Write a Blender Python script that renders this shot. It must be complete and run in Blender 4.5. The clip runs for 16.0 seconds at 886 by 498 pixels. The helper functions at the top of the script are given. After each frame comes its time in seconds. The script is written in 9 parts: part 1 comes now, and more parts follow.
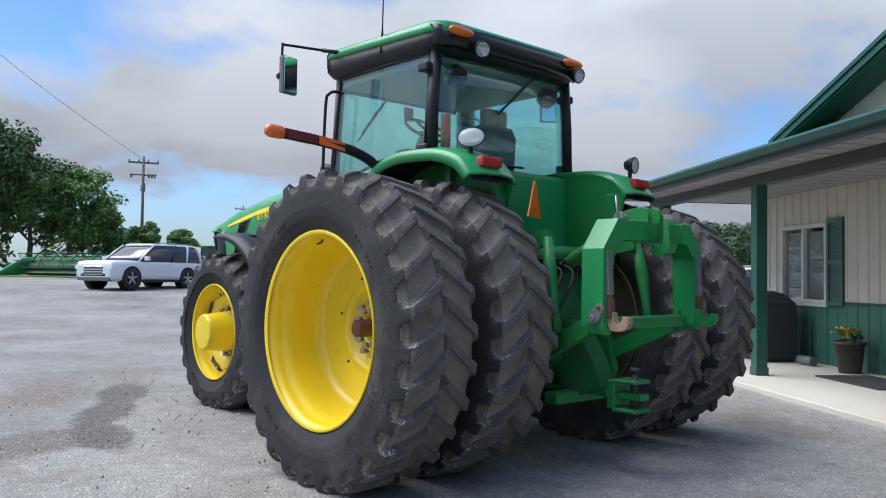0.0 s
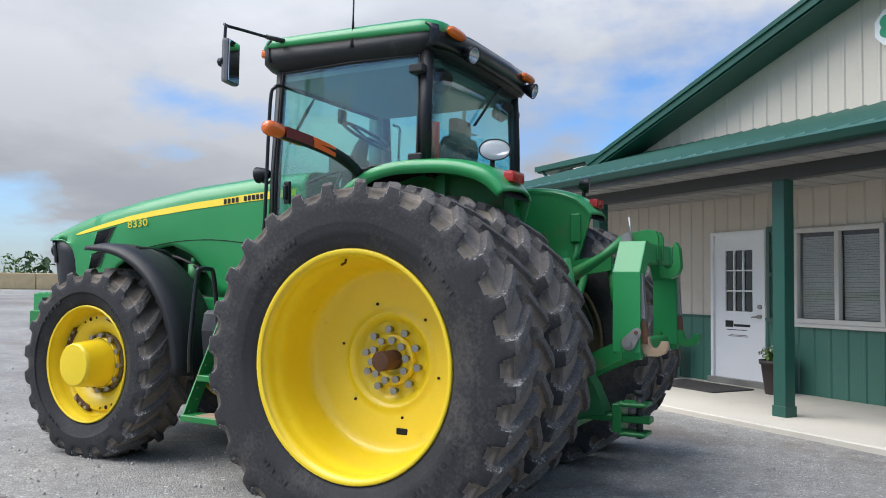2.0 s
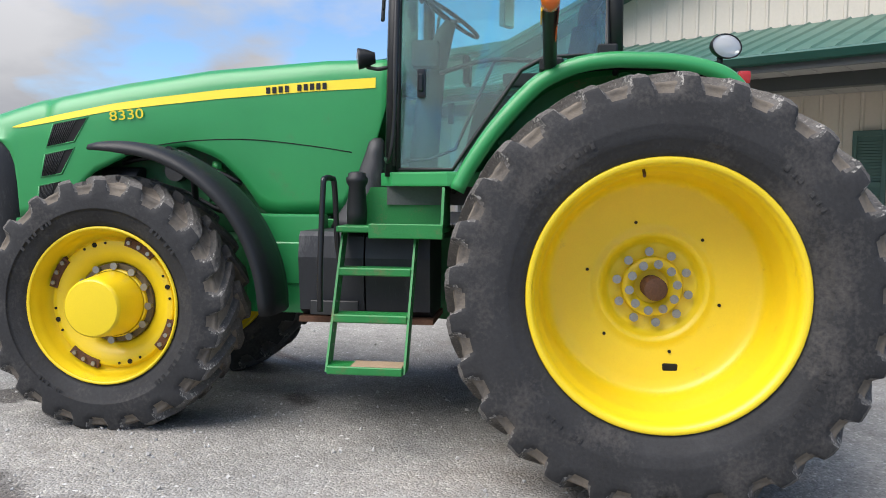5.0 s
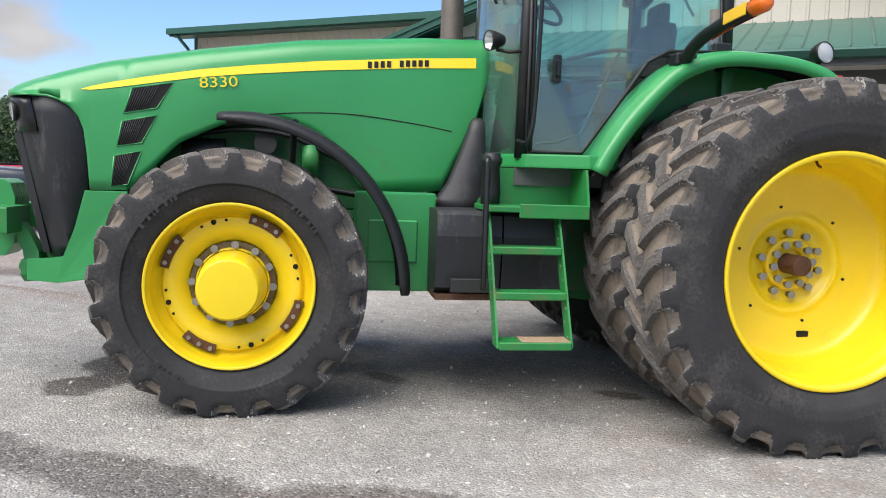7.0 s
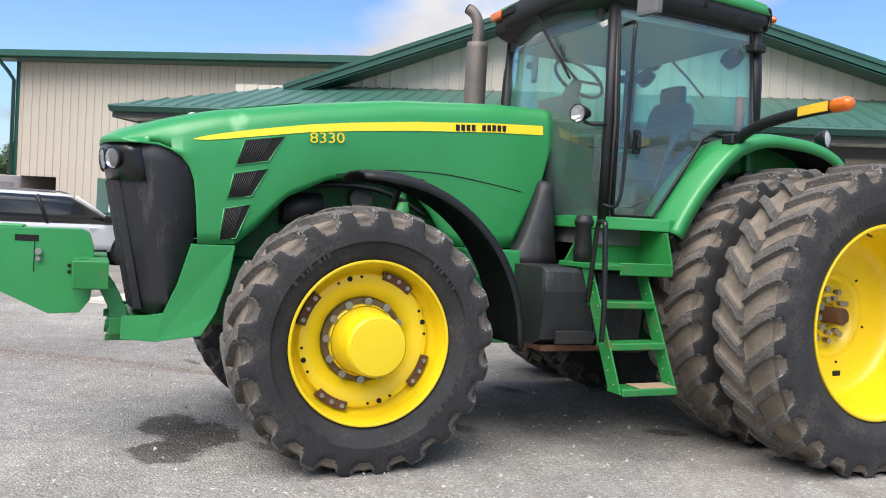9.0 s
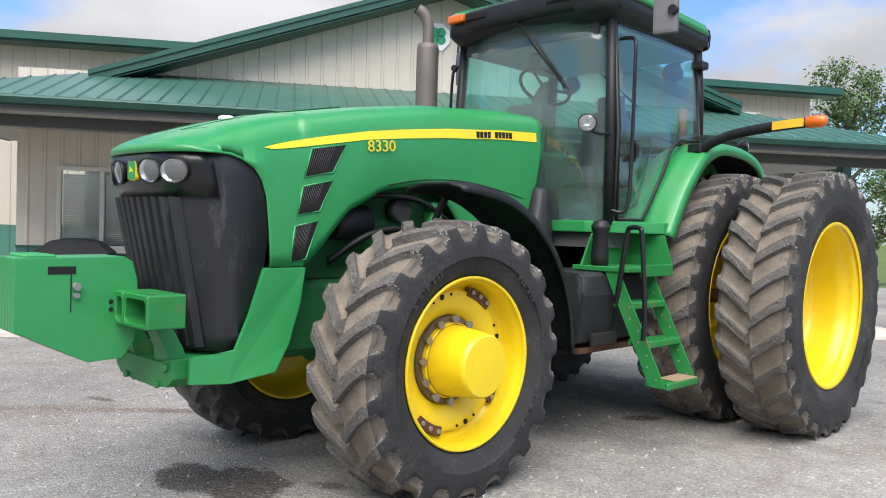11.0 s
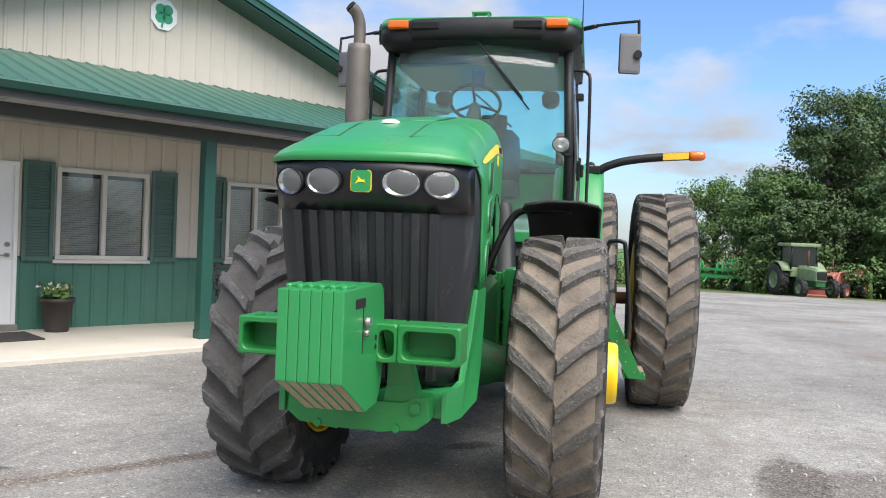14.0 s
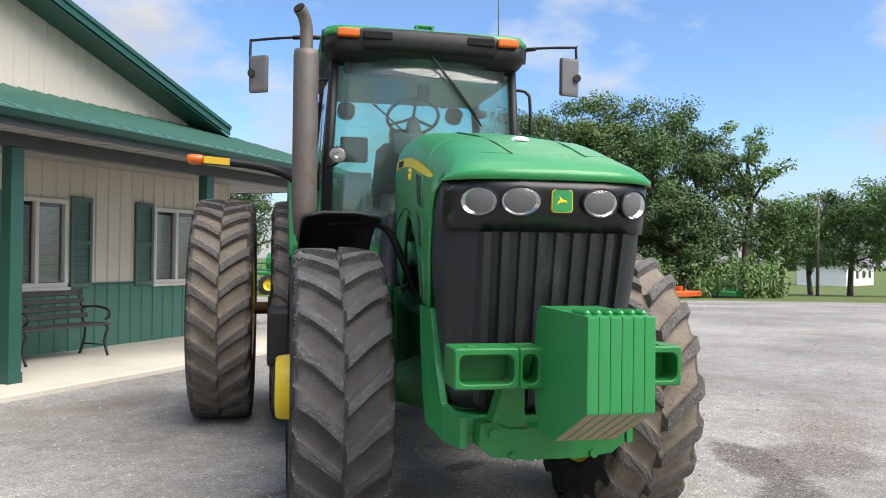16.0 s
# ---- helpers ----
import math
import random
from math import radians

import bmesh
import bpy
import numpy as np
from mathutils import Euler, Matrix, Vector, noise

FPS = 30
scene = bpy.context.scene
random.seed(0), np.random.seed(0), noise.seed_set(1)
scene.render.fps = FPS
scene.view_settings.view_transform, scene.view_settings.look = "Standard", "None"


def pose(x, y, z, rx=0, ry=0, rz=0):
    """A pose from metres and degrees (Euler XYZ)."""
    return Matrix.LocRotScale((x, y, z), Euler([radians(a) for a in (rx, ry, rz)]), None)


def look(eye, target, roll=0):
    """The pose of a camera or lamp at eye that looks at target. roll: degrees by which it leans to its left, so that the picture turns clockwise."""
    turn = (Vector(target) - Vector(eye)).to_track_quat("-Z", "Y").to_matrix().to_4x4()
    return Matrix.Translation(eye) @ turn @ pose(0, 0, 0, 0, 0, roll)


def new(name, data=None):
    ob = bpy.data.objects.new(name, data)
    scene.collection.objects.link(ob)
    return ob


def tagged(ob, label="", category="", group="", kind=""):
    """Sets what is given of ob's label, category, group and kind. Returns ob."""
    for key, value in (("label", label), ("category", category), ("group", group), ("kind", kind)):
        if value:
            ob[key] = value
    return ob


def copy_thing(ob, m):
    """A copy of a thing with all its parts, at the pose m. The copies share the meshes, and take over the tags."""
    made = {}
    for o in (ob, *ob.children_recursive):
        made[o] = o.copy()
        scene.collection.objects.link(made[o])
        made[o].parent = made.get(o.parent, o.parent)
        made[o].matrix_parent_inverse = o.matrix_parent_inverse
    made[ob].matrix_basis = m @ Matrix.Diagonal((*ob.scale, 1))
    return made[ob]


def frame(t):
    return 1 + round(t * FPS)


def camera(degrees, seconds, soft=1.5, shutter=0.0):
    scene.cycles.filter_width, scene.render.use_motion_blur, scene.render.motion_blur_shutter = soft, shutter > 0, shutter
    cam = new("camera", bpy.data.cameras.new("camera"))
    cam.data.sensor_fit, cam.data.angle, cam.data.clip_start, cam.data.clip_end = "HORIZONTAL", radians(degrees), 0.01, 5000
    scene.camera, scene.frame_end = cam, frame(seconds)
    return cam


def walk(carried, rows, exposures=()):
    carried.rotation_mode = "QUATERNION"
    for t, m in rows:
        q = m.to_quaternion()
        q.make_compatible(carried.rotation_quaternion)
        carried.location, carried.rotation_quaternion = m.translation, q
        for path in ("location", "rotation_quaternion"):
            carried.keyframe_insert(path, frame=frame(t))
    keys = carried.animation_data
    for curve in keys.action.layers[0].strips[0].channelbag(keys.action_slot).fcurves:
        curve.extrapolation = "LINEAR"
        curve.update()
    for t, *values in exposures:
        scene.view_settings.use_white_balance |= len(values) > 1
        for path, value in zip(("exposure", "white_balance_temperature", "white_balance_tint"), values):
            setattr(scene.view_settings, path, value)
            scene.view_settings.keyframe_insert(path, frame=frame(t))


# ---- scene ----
cam = camera(58.6, 16.0, 1.0)
PATH = [
    (0, (-4.32, -4.045, 1.272), (-3.002, -2.543, 1.341), 0.8),
    (0.3, (-4.48, -3.805, 1.288), (-3.047, -2.41, 1.333), 0.8),
    (0.5, (-4.534, -3.615, 1.307), (-3.03, -2.297, 1.356), 0.3),
    (1, (-4.829, -3.227, 1.328), (-3.21, -2.056, 1.405), -0.2),
    (1.5, (-4.967, -2.782, 1.353), (-3.271, -1.728, 1.457), 0.7),
    (2, (-5.112, -2.325, 1.351), (-3.354, -1.377, 1.446), 0.7),
    (2.5, (-5.156, -1.848, 1.344), (-3.356, -0.979, 1.418), 0.1),
    (3, (-5.196, -1.357, 1.348), (-3.346, -0.599, 1.37), 0.3),
    (3.5, (-5.23, -0.92, 1.366), (-3.317, -0.337, 1.342), -0.1),
    (4, (-5.19, -0.415, 1.362), (-3.245, 0.043, 1.276), 1.8),
    (4.5, (-5.218, 0.078, 1.36), (-3.253, 0.43, 1.235), 1.8),
    (4.7, (-5.216, 0.288, 1.36), (-3.243, 0.592, 1.23), 1.2),
    (6.8, (-5.325, 2.368, 1.371), (-3.349, 2.107, 1.202), 1.9),
    (7, (-5.316, 2.552, 1.357), (-3.346, 2.255, 1.17), 2.0),
    (7.5, (-5.262, 3.061, 1.358), (-3.297, 2.748, 1.153), 3.4),
    (8, (-5.252, 3.546, 1.364), (-3.3, 3.175, 1.143), 2.9),
    (8.2, (-5.2, 3.755, 1.357), (-3.257, 3.336, 1.136), 2.5),
    (8.5, (-5.144, 4.021, 1.383), (-3.216, 3.52, 1.201), 2.8),
    (8.7, (-5.117, 4.208, 1.394), (-3.217, 3.602, 1.248), 3.2),
    (9, (-5.02, 4.464, 1.381), (-3.195, 3.647, 1.32), 3.3),
    (9.2, (-4.946, 4.64, 1.401), (-3.188, 3.686, 1.383), 2.7),
    (11.3, (-3.511, 6.241, 1.418), (-2.171, 4.76, 1.325), 1.9),
    (11.5, (-3.351, 6.345, 1.391), (-2.067, 4.816, 1.268), 1.9),
    (12, (-2.9, 6.617, 1.382), (-1.759, 4.98, 1.245), 2.1),
    (12.5, (-2.45, 6.919, 1.368), (-1.425, 5.212, 1.182), 1.9),
    (12.8, (-2.149, 7.057, 1.355), (-1.211, 5.303, 1.151), 1.9),
    (13, (-1.946, 7.156, 1.389), (-1.071, 5.368, 1.196), 1.9),
    (13.5, (-1.463, 7.394, 1.407), (-0.843, 5.496, 1.284), 2.5),
    (14, (-0.939, 7.52, 1.429), (-0.566, 5.555, 1.4), 2.3),
    (14.5, (-0.42, 7.596, 1.462), (-0.236, 5.607, 1.551), 2.0),
    (15, (0.093, 7.552, 1.447), (0.102, 5.554, 1.544), 2.0),
    (15.5, (0.605, 7.507, 1.448), (0.414, 5.517, 1.51), 1.5),
    (16, (1.102, 7.372, 1.423), (0.689, 5.416, 1.442), 0.7),
]
walk(cam, [(t, look(eye, target, roll)) for t, eye, target, roll in PATH], exposures=[(0.0, 0.95, 6150, 11), (1.5, 0.98, 6300, 11), (4.7, 1.17, 6650, 12), (7.0, 1.27, 6900, 13), (9.2, 1.27, 6850, 13), (12.5, 1.28, 6750, 12), (16.0, 1.31, 7000, 12)])

# ---- world, sun ----
SUN_AZ, SUN_EL = radians(130), radians(55)      # direction towards the sun, from +x
world = bpy.data.worlds.new("sky")
scene.world = world
world.use_nodes = True
wn, wl = world.node_tree.nodes, world.node_tree.links
wn.clear()
w_out = wn.new("ShaderNodeOutputWorld")
w_bg = wn.new("ShaderNodeBackground")
w_sky = wn.new("ShaderNodeTexSky")
w_sky.sky_type, w_sky.sun_disc = "NISHITA", False
w_sky.sun_elevation, w_sky.sun_rotation = SUN_EL, radians(90) - SUN_AZ
w_sky.air_density, w_sky.dust_density, w_sky.ozone_density = 1.0, 0.6, 1.5
w_geo = wn.new("ShaderNodeTexCoord")
w_sep = wn.new("ShaderNodeSeparateXYZ")
wl.new(w_geo.outputs["Generated"], w_sep.inputs[0])
# clouds lie on a high plane: direction divided by its height
w_add = wn.new("ShaderNodeMath"); w_add.operation = "ADD"; w_add.inputs[1].default_value = 0.30
wl.new(w_sep.outputs[2], w_add.inputs[0])
w_max = wn.new("ShaderNodeMath"); w_max.operation = "MAXIMUM"; w_max.inputs[1].default_value = 0.12
wl.new(w_add.outputs[0], w_max.inputs[0])
w_div = wn.new("ShaderNodeVectorMath"); w_div.operation = "DIVIDE"
w_cmb = wn.new("ShaderNodeCombineXYZ")
for i in range(3):
    wl.new(w_max.outputs[0], w_cmb.inputs[i])
wl.new(w_geo.outputs["Generated"], w_div.inputs[0])
wl.new(w_cmb.outputs[0], w_div.inputs[1])


def cloud_noise(scale, detail, rough, seed):
    n = wn.new("ShaderNodeTexNoise")
    n.noise_dimensions = "4D"
    n.inputs["W"].default_value = seed
    n.inputs["Scale"].default_value, n.inputs["Detail"].default_value, n.inputs["Roughness"].default_value = scale, detail, rough
    wl.new(w_div.outputs[0], n.inputs["Vector"])
    return n


def w_ramp(src, a, b, ca=(0, 0, 0, 1), cb=(1, 1, 1, 1)):
    r = wn.new("ShaderNodeValToRGB")
    r.color_ramp.elements[0].position, r.color_ramp.elements[0].color = a, ca
    r.color_ramp.elements[1].position, r.color_ramp.elements[1].color = b, cb
    wl.new(src, r.inputs[0])
    return r


w_n1 = cloud_noise(1.25, 9, 0.52, 11.0)
w_dot = wn.new("ShaderNodeVectorMath"); w_dot.operation = "DOT_PRODUCT"; w_dot.inputs[1].default_value = (0.022, 0.040, 0.0)
wl.new(w_geo.outputs["Generated"], w_dot.inputs[0])
w_n1b = wn.new("ShaderNodeMath"); w_n1b.operation = "ADD"
wl.new(w_n1.outputs["Fac"], w_n1b.inputs[0])
wl.new(w_dot.outputs["Value"], w_n1b.inputs[1])
w_cover = w_ramp(w_n1b.outputs[0], 0.465, 0.565)
w_n2 = cloud_noise(1.7, 8, 0.55, 7.7)
w_shade = w_ramp(w_n2.outputs["Fac"], 0.40, 0.60, (2.95, 3.12, 3.42, 1), (3.9, 4.05, 4.3, 1))
# cloud banks close up towards the horizon
w_low = wn.new("ShaderNodeMapRange")
w_low.inputs[1].default_value, w_low.inputs[2].default_value = 0.15, -0.02
w_low.inputs[3].default_value, w_low.inputs[4].default_value = 0.0, 0.75
wl.new(w_sep.outputs[2], w_low.inputs[0])
w_any = wn.new("ShaderNodeMath"); w_any.operation = "MAXIMUM"
wl.new(w_cover.outputs[0], w_any.inputs[0])
wl.new(w_low.outputs[0], w_any.inputs[1])
w_mix = wn.new("ShaderNodeMixRGB")
wl.new(w_any.outputs[0], w_mix.inputs[0])
w_dim = wn.new("ShaderNodeVectorMath"); w_dim.operation = "MULTIPLY"; w_dim.inputs[1].default_value = (0.46, 0.60, 0.76)
wl.new(w_sky.outputs[0], w_dim.inputs[0])
wl.new(w_dim.outputs[0], w_mix.inputs[1])
# an overcast vault is brighter overhead than low down
w_up = wn.new("ShaderNodeMath"); w_up.operation = "MULTIPLY_ADD"
w_up.inputs[1].default_value, w_up.inputs[2].default_value = 3.6, 0.52
w_sq = wn.new("ShaderNodeMath"); w_sq.operation = "MULTIPLY"
wl.new(w_sep.outputs[2], w_sq.inputs[0])
wl.new(w_sep.outputs[2], w_sq.inputs[1])
wl.new(w_sq.outputs[0], w_up.inputs[0])
w_lift = wn.new("ShaderNodeVectorMath"); w_lift.operation = "SCALE"
wl.new(w_shade.outputs[0], w_lift.inputs[0])
wl.new(w_up.outputs[0], w_lift.inputs["Scale"])
wl.new(w_lift.outputs[0], w_mix.inputs[2])
wl.new(w_mix.outputs[0], w_bg.inputs[0])
w_bg.inputs[1].default_value = 0.12
wl.new(w_bg.outputs[0], w_out.inputs[0])

sun = new("sun", bpy.data.lights.new("sun", "SUN"))
sun.data.energy, sun.data.angle, sun.data.color = 2.1, radians(55), (1, 0.965, 0.91)
sun.matrix_world = look((math.cos(SUN_AZ) * math.cos(SUN_EL) * 60, math.sin(SUN_AZ) * math.cos(SUN_EL) * 60, math.sin(SUN_EL) * 60), (0, 0, 0))

# ---- materials ----
def mat(name, col, rough=0.5, metal=0.0, var=0.2, scale=3.0, bump=0.15, bscale=60.0, dirt=None, amount=0.3, dscale=2.5, coat=0.0, vary=0.0, spec=0.5, stretch=None, speck=None):
    """Procedural surface: colour that wanders at two scales, fine relief, and an optional layer of dirt with its own shape."""
    m = bpy.data.materials.new(name)
    m.use_nodes = True
    n, l = m.node_tree.nodes, m.node_tree.links
    b = n["Principled BSDF"]
    b.inputs["Roughness"].default_value, b.inputs["Metallic"].default_value = rough, metal
    b.inputs["Coat Weight"].default_value, b.inputs["Coat Roughness"].default_value = coat, 0.20
    b.inputs["Specular IOR Level"].default_value = spec
    geo = n.new("ShaderNodeNewGeometry")
    place = geo.outputs["Position"]
    if stretch:
        sv = n.new("ShaderNodeVectorMath")
        sv.operation = "MULTIPLY"
        sv.inputs[1].default_value = stretch
        l.new(place, sv.inputs[0])
        place = sv.outputs[0]

    def noise_at(s, detail=5, r=0.6):
        t = n.new("ShaderNodeTexNoise")
        t.inputs["Scale"].default_value, t.inputs["Detail"].default_value, t.inputs["Roughness"].default_value = s, detail, r
        l.new(place, t.inputs["Vector"])
        return t.outputs["Fac"]

    def maths(op, a, bb):
        t = n.new("ShaderNodeMath")
        t.operation = op
        for i, v in ((0, a), (1, bb)):
            if isinstance(v, (int, float)):
                t.inputs[i].default_value = v
            else:
                l.new(v, t.inputs[i])
        return t.outputs[0]

    big, fine = noise_at(scale, 4), noise_at(bscale, 3)
    f = maths("ADD", maths("MULTIPLY", big, 0.65), maths("MULTIPLY", fine, 0.35))
    if vary:
        info = n.new("ShaderNodeObjectInfo")
        f = maths("ADD", f, maths("MULTIPLY", maths("SUBTRACT", info.outputs["Random"], 0.5), vary))
    ramp = n.new("ShaderNodeValToRGB")
    ramp.color_ramp.elements[0].position, ramp.color_ramp.elements[1].position = 0.3, 0.7
    ramp.color_ramp.elements[0].color = (*[c * (1 - var) for c in col], 1)
    ramp.color_ramp.elements[1].color = (*[min(1, c * (1 + var)) for c in col], 1)
    l.new(f, ramp.inputs[0])
    out = ramp.outputs[0]
    if dirt:
        d = n.new("ShaderNodeValToRGB")
        d.color_ramp.elements[0].position, d.color_ramp.elements[1].position = 0.62 - 0.3 * amount, 0.82 - 0.3 * amount
        l.new(maths("ADD", maths("MULTIPLY", noise_at(dscale, 8, 0.65), 0.75), maths("MULTIPLY", fine, 0.25)), d.inputs[0])
        mix = n.new("ShaderNodeMixRGB")
        l.new(d.outputs[0], mix.inputs[0])
        l.new(out, mix.inputs[1])
        mix.inputs[2].default_value = (*dirt, 1)
        out = mix.outputs[0]
        rr = n.new("ShaderNodeMapRange")
        rr.inputs[3].default_value, rr.inputs[4].default_value = rough, max(rough, 0.8)
        l.new(d.outputs[0], rr.inputs[0])
        l.new(rr.outputs[0], b.inputs["Roughness"])
    if speck:
        # chipped or caked spots: colour, spots to the metre, and the two ends of their edge
        sc, ss, lo, hi = speck
        sr = n.new("ShaderNodeValToRGB")
        sr.color_ramp.elements[0].position, sr.color_ramp.elements[1].position = lo, hi
        l.new(noise_at(ss, 4, 0.7), sr.inputs[0])
        sm = n.new("ShaderNodeMixRGB")
        l.new(sr.outputs[0], sm.inputs[0])
        l.new(out, sm.inputs[1])
        sm.inputs[2].default_value = (*sc, 1)
        out = sm.outputs[0]
    l.new(out, b.inputs["Base Color"])
    if bump:
        bp = n.new("ShaderNodeBump")
        bp.inputs["Strength"].default_value, bp.inputs["Distance"].default_value = bump, 0.01
        l.new(fine, bp.inputs["Height"])
        l.new(bp.outputs[0], b.inputs["Normal"])
    return m


def glass_mat(name, tint, gloss=0.04, haze=0.0, hazecol=(0.6, 0.65, 0.65), shine=0.05):
    """A pane: clear and tinted, with a mirror of the surroundings that grows towards grazing, and an even pale haze."""
    m = bpy.data.materials.new(name)
    m.use_nodes = True
    n, l = m.node_tree.nodes, m.node_tree.links
    n.clear()
    out, tr, gl, mx, fr = (n.new(k) for k in ("ShaderNodeOutputMaterial", "ShaderNodeBsdfTransparent", "ShaderNodeBsdfGlossy", "ShaderNodeMixShader", "ShaderNodeLayerWeight"))
    tr.inputs[0].default_value = (*tint, 1)
    gl.inputs["Roughness"].default_value = gloss
    pw, ma = n.new("ShaderNodeMath"), n.new("ShaderNodeMath")
    pw.operation, ma.operation = "POWER", "MULTIPLY_ADD"
    fr.inputs[0].default_value = 0.5
    l.new(fr.outputs["Facing"], pw.inputs[0])
    pw.inputs[1].default_value = 4.0
    l.new(pw.outputs[0], ma.inputs[0])
    ma.inputs[1].default_value, ma.inputs[2].default_value = 0.75, shine
    l.new(ma.outputs[0], mx.inputs[0])
    body = tr.outputs[0]
    if haze:
        df, hz = n.new("ShaderNodeBsdfDiffuse"), n.new("ShaderNodeMixShader")
        df.inputs[0].default_value = (*hazecol, 1)
        hz.inputs[0].default_value = haze
        l.new(body, hz.inputs[1]), l.new(df.outputs[0], hz.inputs[2])
        body = hz.outputs[0]
    l.new(body, mx.inputs[1])
    l.new(gl.outputs[0], mx.inputs[2])
    l.new(mx.outputs[0], out.inputs[0])
    return m


M_GREEN = mat("green_paint", (0.022, 0.262, 0.074), 0.36, var=0.10, scale=1.5, bump=0.03, bscale=150, coat=0.18, dirt=(0.10, 0.16, 0.07), amount=0.05, dscale=3)
M_GREEN_WORN = mat("worn_green_paint", (0.014, 0.20, 0.045), 0.45, var=0.15, bump=0.1, bscale=90, dirt=(0.17, 0.10, 0.055), amount=0.22, dscale=6)
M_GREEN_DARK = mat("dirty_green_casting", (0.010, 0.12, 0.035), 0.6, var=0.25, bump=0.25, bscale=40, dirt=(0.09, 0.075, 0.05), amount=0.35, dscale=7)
M_YELLOW = mat("yellow_paint", (0.83, 0.60, 0.014), 0.38, var=0.06, scale=2, bump=0.04, bscale=120, dirt=(0.40, 0.24, 0.05), amount=0.03, dscale=9, coat=0.2)
M_DECAL = mat("yellow_decal", (0.88, 0.66, 0.03), 0.4, var=0.04, bump=0)
M_STONE = mat("pale_stone", (0.42, 0.41, 0.39), 0.9, var=0.45, scale=40, bump=0.2, bscale=120)
M_BLACK = mat("black_plastic", (0.009, 0.010, 0.011), 0.5, var=0.25, bump=0.12, bscale=220, dirt=(0.10, 0.095, 0.088), amount=0.05, dscale=4, spec=0.4)
M_BLACK_GLOSS = mat("black_trim", (0.009, 0.009, 0.010), 0.28, var=0.2, bump=0.02)
M_RUBBER = mat("tyre_sidewall", (0.033, 0.033, 0.034), 0.80, var=0.35, scale=3, bump=0.25, bscale=55, dirt=(0.088, 0.080, 0.073), amount=0.34, dscale=2.6, speck=((0.10, 0.095, 0.088), 16, 0.68, 0.88), spec=0.28)
M_NOSE = mat("scuffed_black_plastic", (0.022, 0.023, 0.026), 0.5, var=0.25, bump=0.1, bscale=120, dirt=(0.10, 0.10, 0.10), amount=0.18, dscale=7, stretch=(1.6, 1.6, 0.35), spec=0.4)
M_TREAD = mat("dusty_tread", (0.215, 0.180, 0.144), 0.9, var=0.30, scale=6, bump=0.5, bscale=70, dirt=(0.085, 0.075, 0.066), amount=0.36, dscale=5, spec=0.25, speck=((0.14, 0.118, 0.095), 38, 0.58, 0.66))
M_LUG = mat("worn_lug_rubber", (0.108, 0.100, 0.092), 0.85, spec=0.3, var=0.35, scale=9, bump=0.8, bscale=60, dirt=(0.17, 0.15, 0.125), amount=0.16, dscale=14, speck=((0.26, 0.24, 0.215), 75, 0.58, 0.68))
M_LUG_EDGE = mat("chipped_lug_edge", (0.075, 0.073, 0.071), 0.85, spec=0.3, var=0.4, scale=9, bump=0.9, bscale=60, speck=((0.30, 0.285, 0.26), 60, 0.50, 0.58))
M_SHOULDER = mat("dusty_tyre_shoulder", (0.150, 0.127, 0.102), 0.9, var=0.35, scale=6, bump=0.4, bscale=70, dirt=(0.055, 0.052, 0.050), amount=0.56, dscale=1.6, spec=0.25)
# Right front tyre: less dust, and its shaded side put into a darker grey.
M_TREAD_CLEAN_SHADE = mat("grey_shaded_tread", (0.074, 0.069, 0.064), 0.85, var=0.4, scale=6, bump=0.5, bscale=70, dirt=(0.10, 0.088, 0.075), amount=0.3, dscale=8)
M_LUG_CLEAN_SHADE = mat("grey_shaded_lug_rubber", (0.092, 0.090, 0.088), 0.8, var=0.4, scale=9, bump=0.9, bscale=70, dirt=(0.12, 0.115, 0.11), amount=0.12, dscale=18, speck=((0.24, 0.235, 0.23), 50, 0.62, 0.70))
M_RUST = mat("rusty_steel", (0.13, 0.062, 0.035), 0.75, metal=0.3, var=0.4, bump=0.4, bscale=90)
M_STEEL = mat("grey_steel", (0.34, 0.33, 0.31), 0.45, metal=0.8, var=0.3, bump=0.15, dirt=(0.2, 0.13, 0.07), amount=0.2, dscale=12)
M_DARKMETAL = mat("dark_metal", (0.05, 0.05, 0.05), 0.55, metal=0.3, var=0.3, bump=0.2)
M_PIPE = mat("weathered_exhaust_steel", (0.17, 0.15, 0.135), 0.6, metal=0.5, var=0.25, scale=5, bump=0.15, dirt=(0.12, 0.075, 0.05), amount=0.25, dscale=5)
# Near black: soot, and the shade inside holes, gaps and wheel wells.
M_SOOT_SHADE = mat("soot_and_shade_black", (0.006, 0.006, 0.006), 0.9, var=0.3, bump=0)
M_CAST = mat("bare_cast_iron", (0.34, 0.24, 0.15), 0.7, var=0.25, bump=0.4, bscale=60)
M_AMBER = mat("amber_lens", (0.72, 0.14, 0.006), 0.2, var=0.1, bump=0.2, bscale=180, coat=0.5)
M_REDLENS = mat("red_lens", (0.42, 0.016, 0.012), 0.2, var=0.1, bump=0.2, bscale=180, coat=0.5)
M_ORANGE = mat("orange_reflector", (1.0, 0.16, 0.015), 0.4, var=0.1, bump=0.1)
M_REFLRED = mat("dark_red_reflector", (0.16, 0.012, 0.012), 0.4, var=0.1, bump=0.1)
M_REFLYEL = mat("yellow_reflector", (0.80, 0.50, 0.03), 0.45, var=0.1, bump=0.2, bscale=200)
M_LENS = mat("clear_lamp_lens", (0.78, 0.79, 0.79), 0.14, var=0.25, scale=30, bump=0.3, bscale=130, coat=0.6)
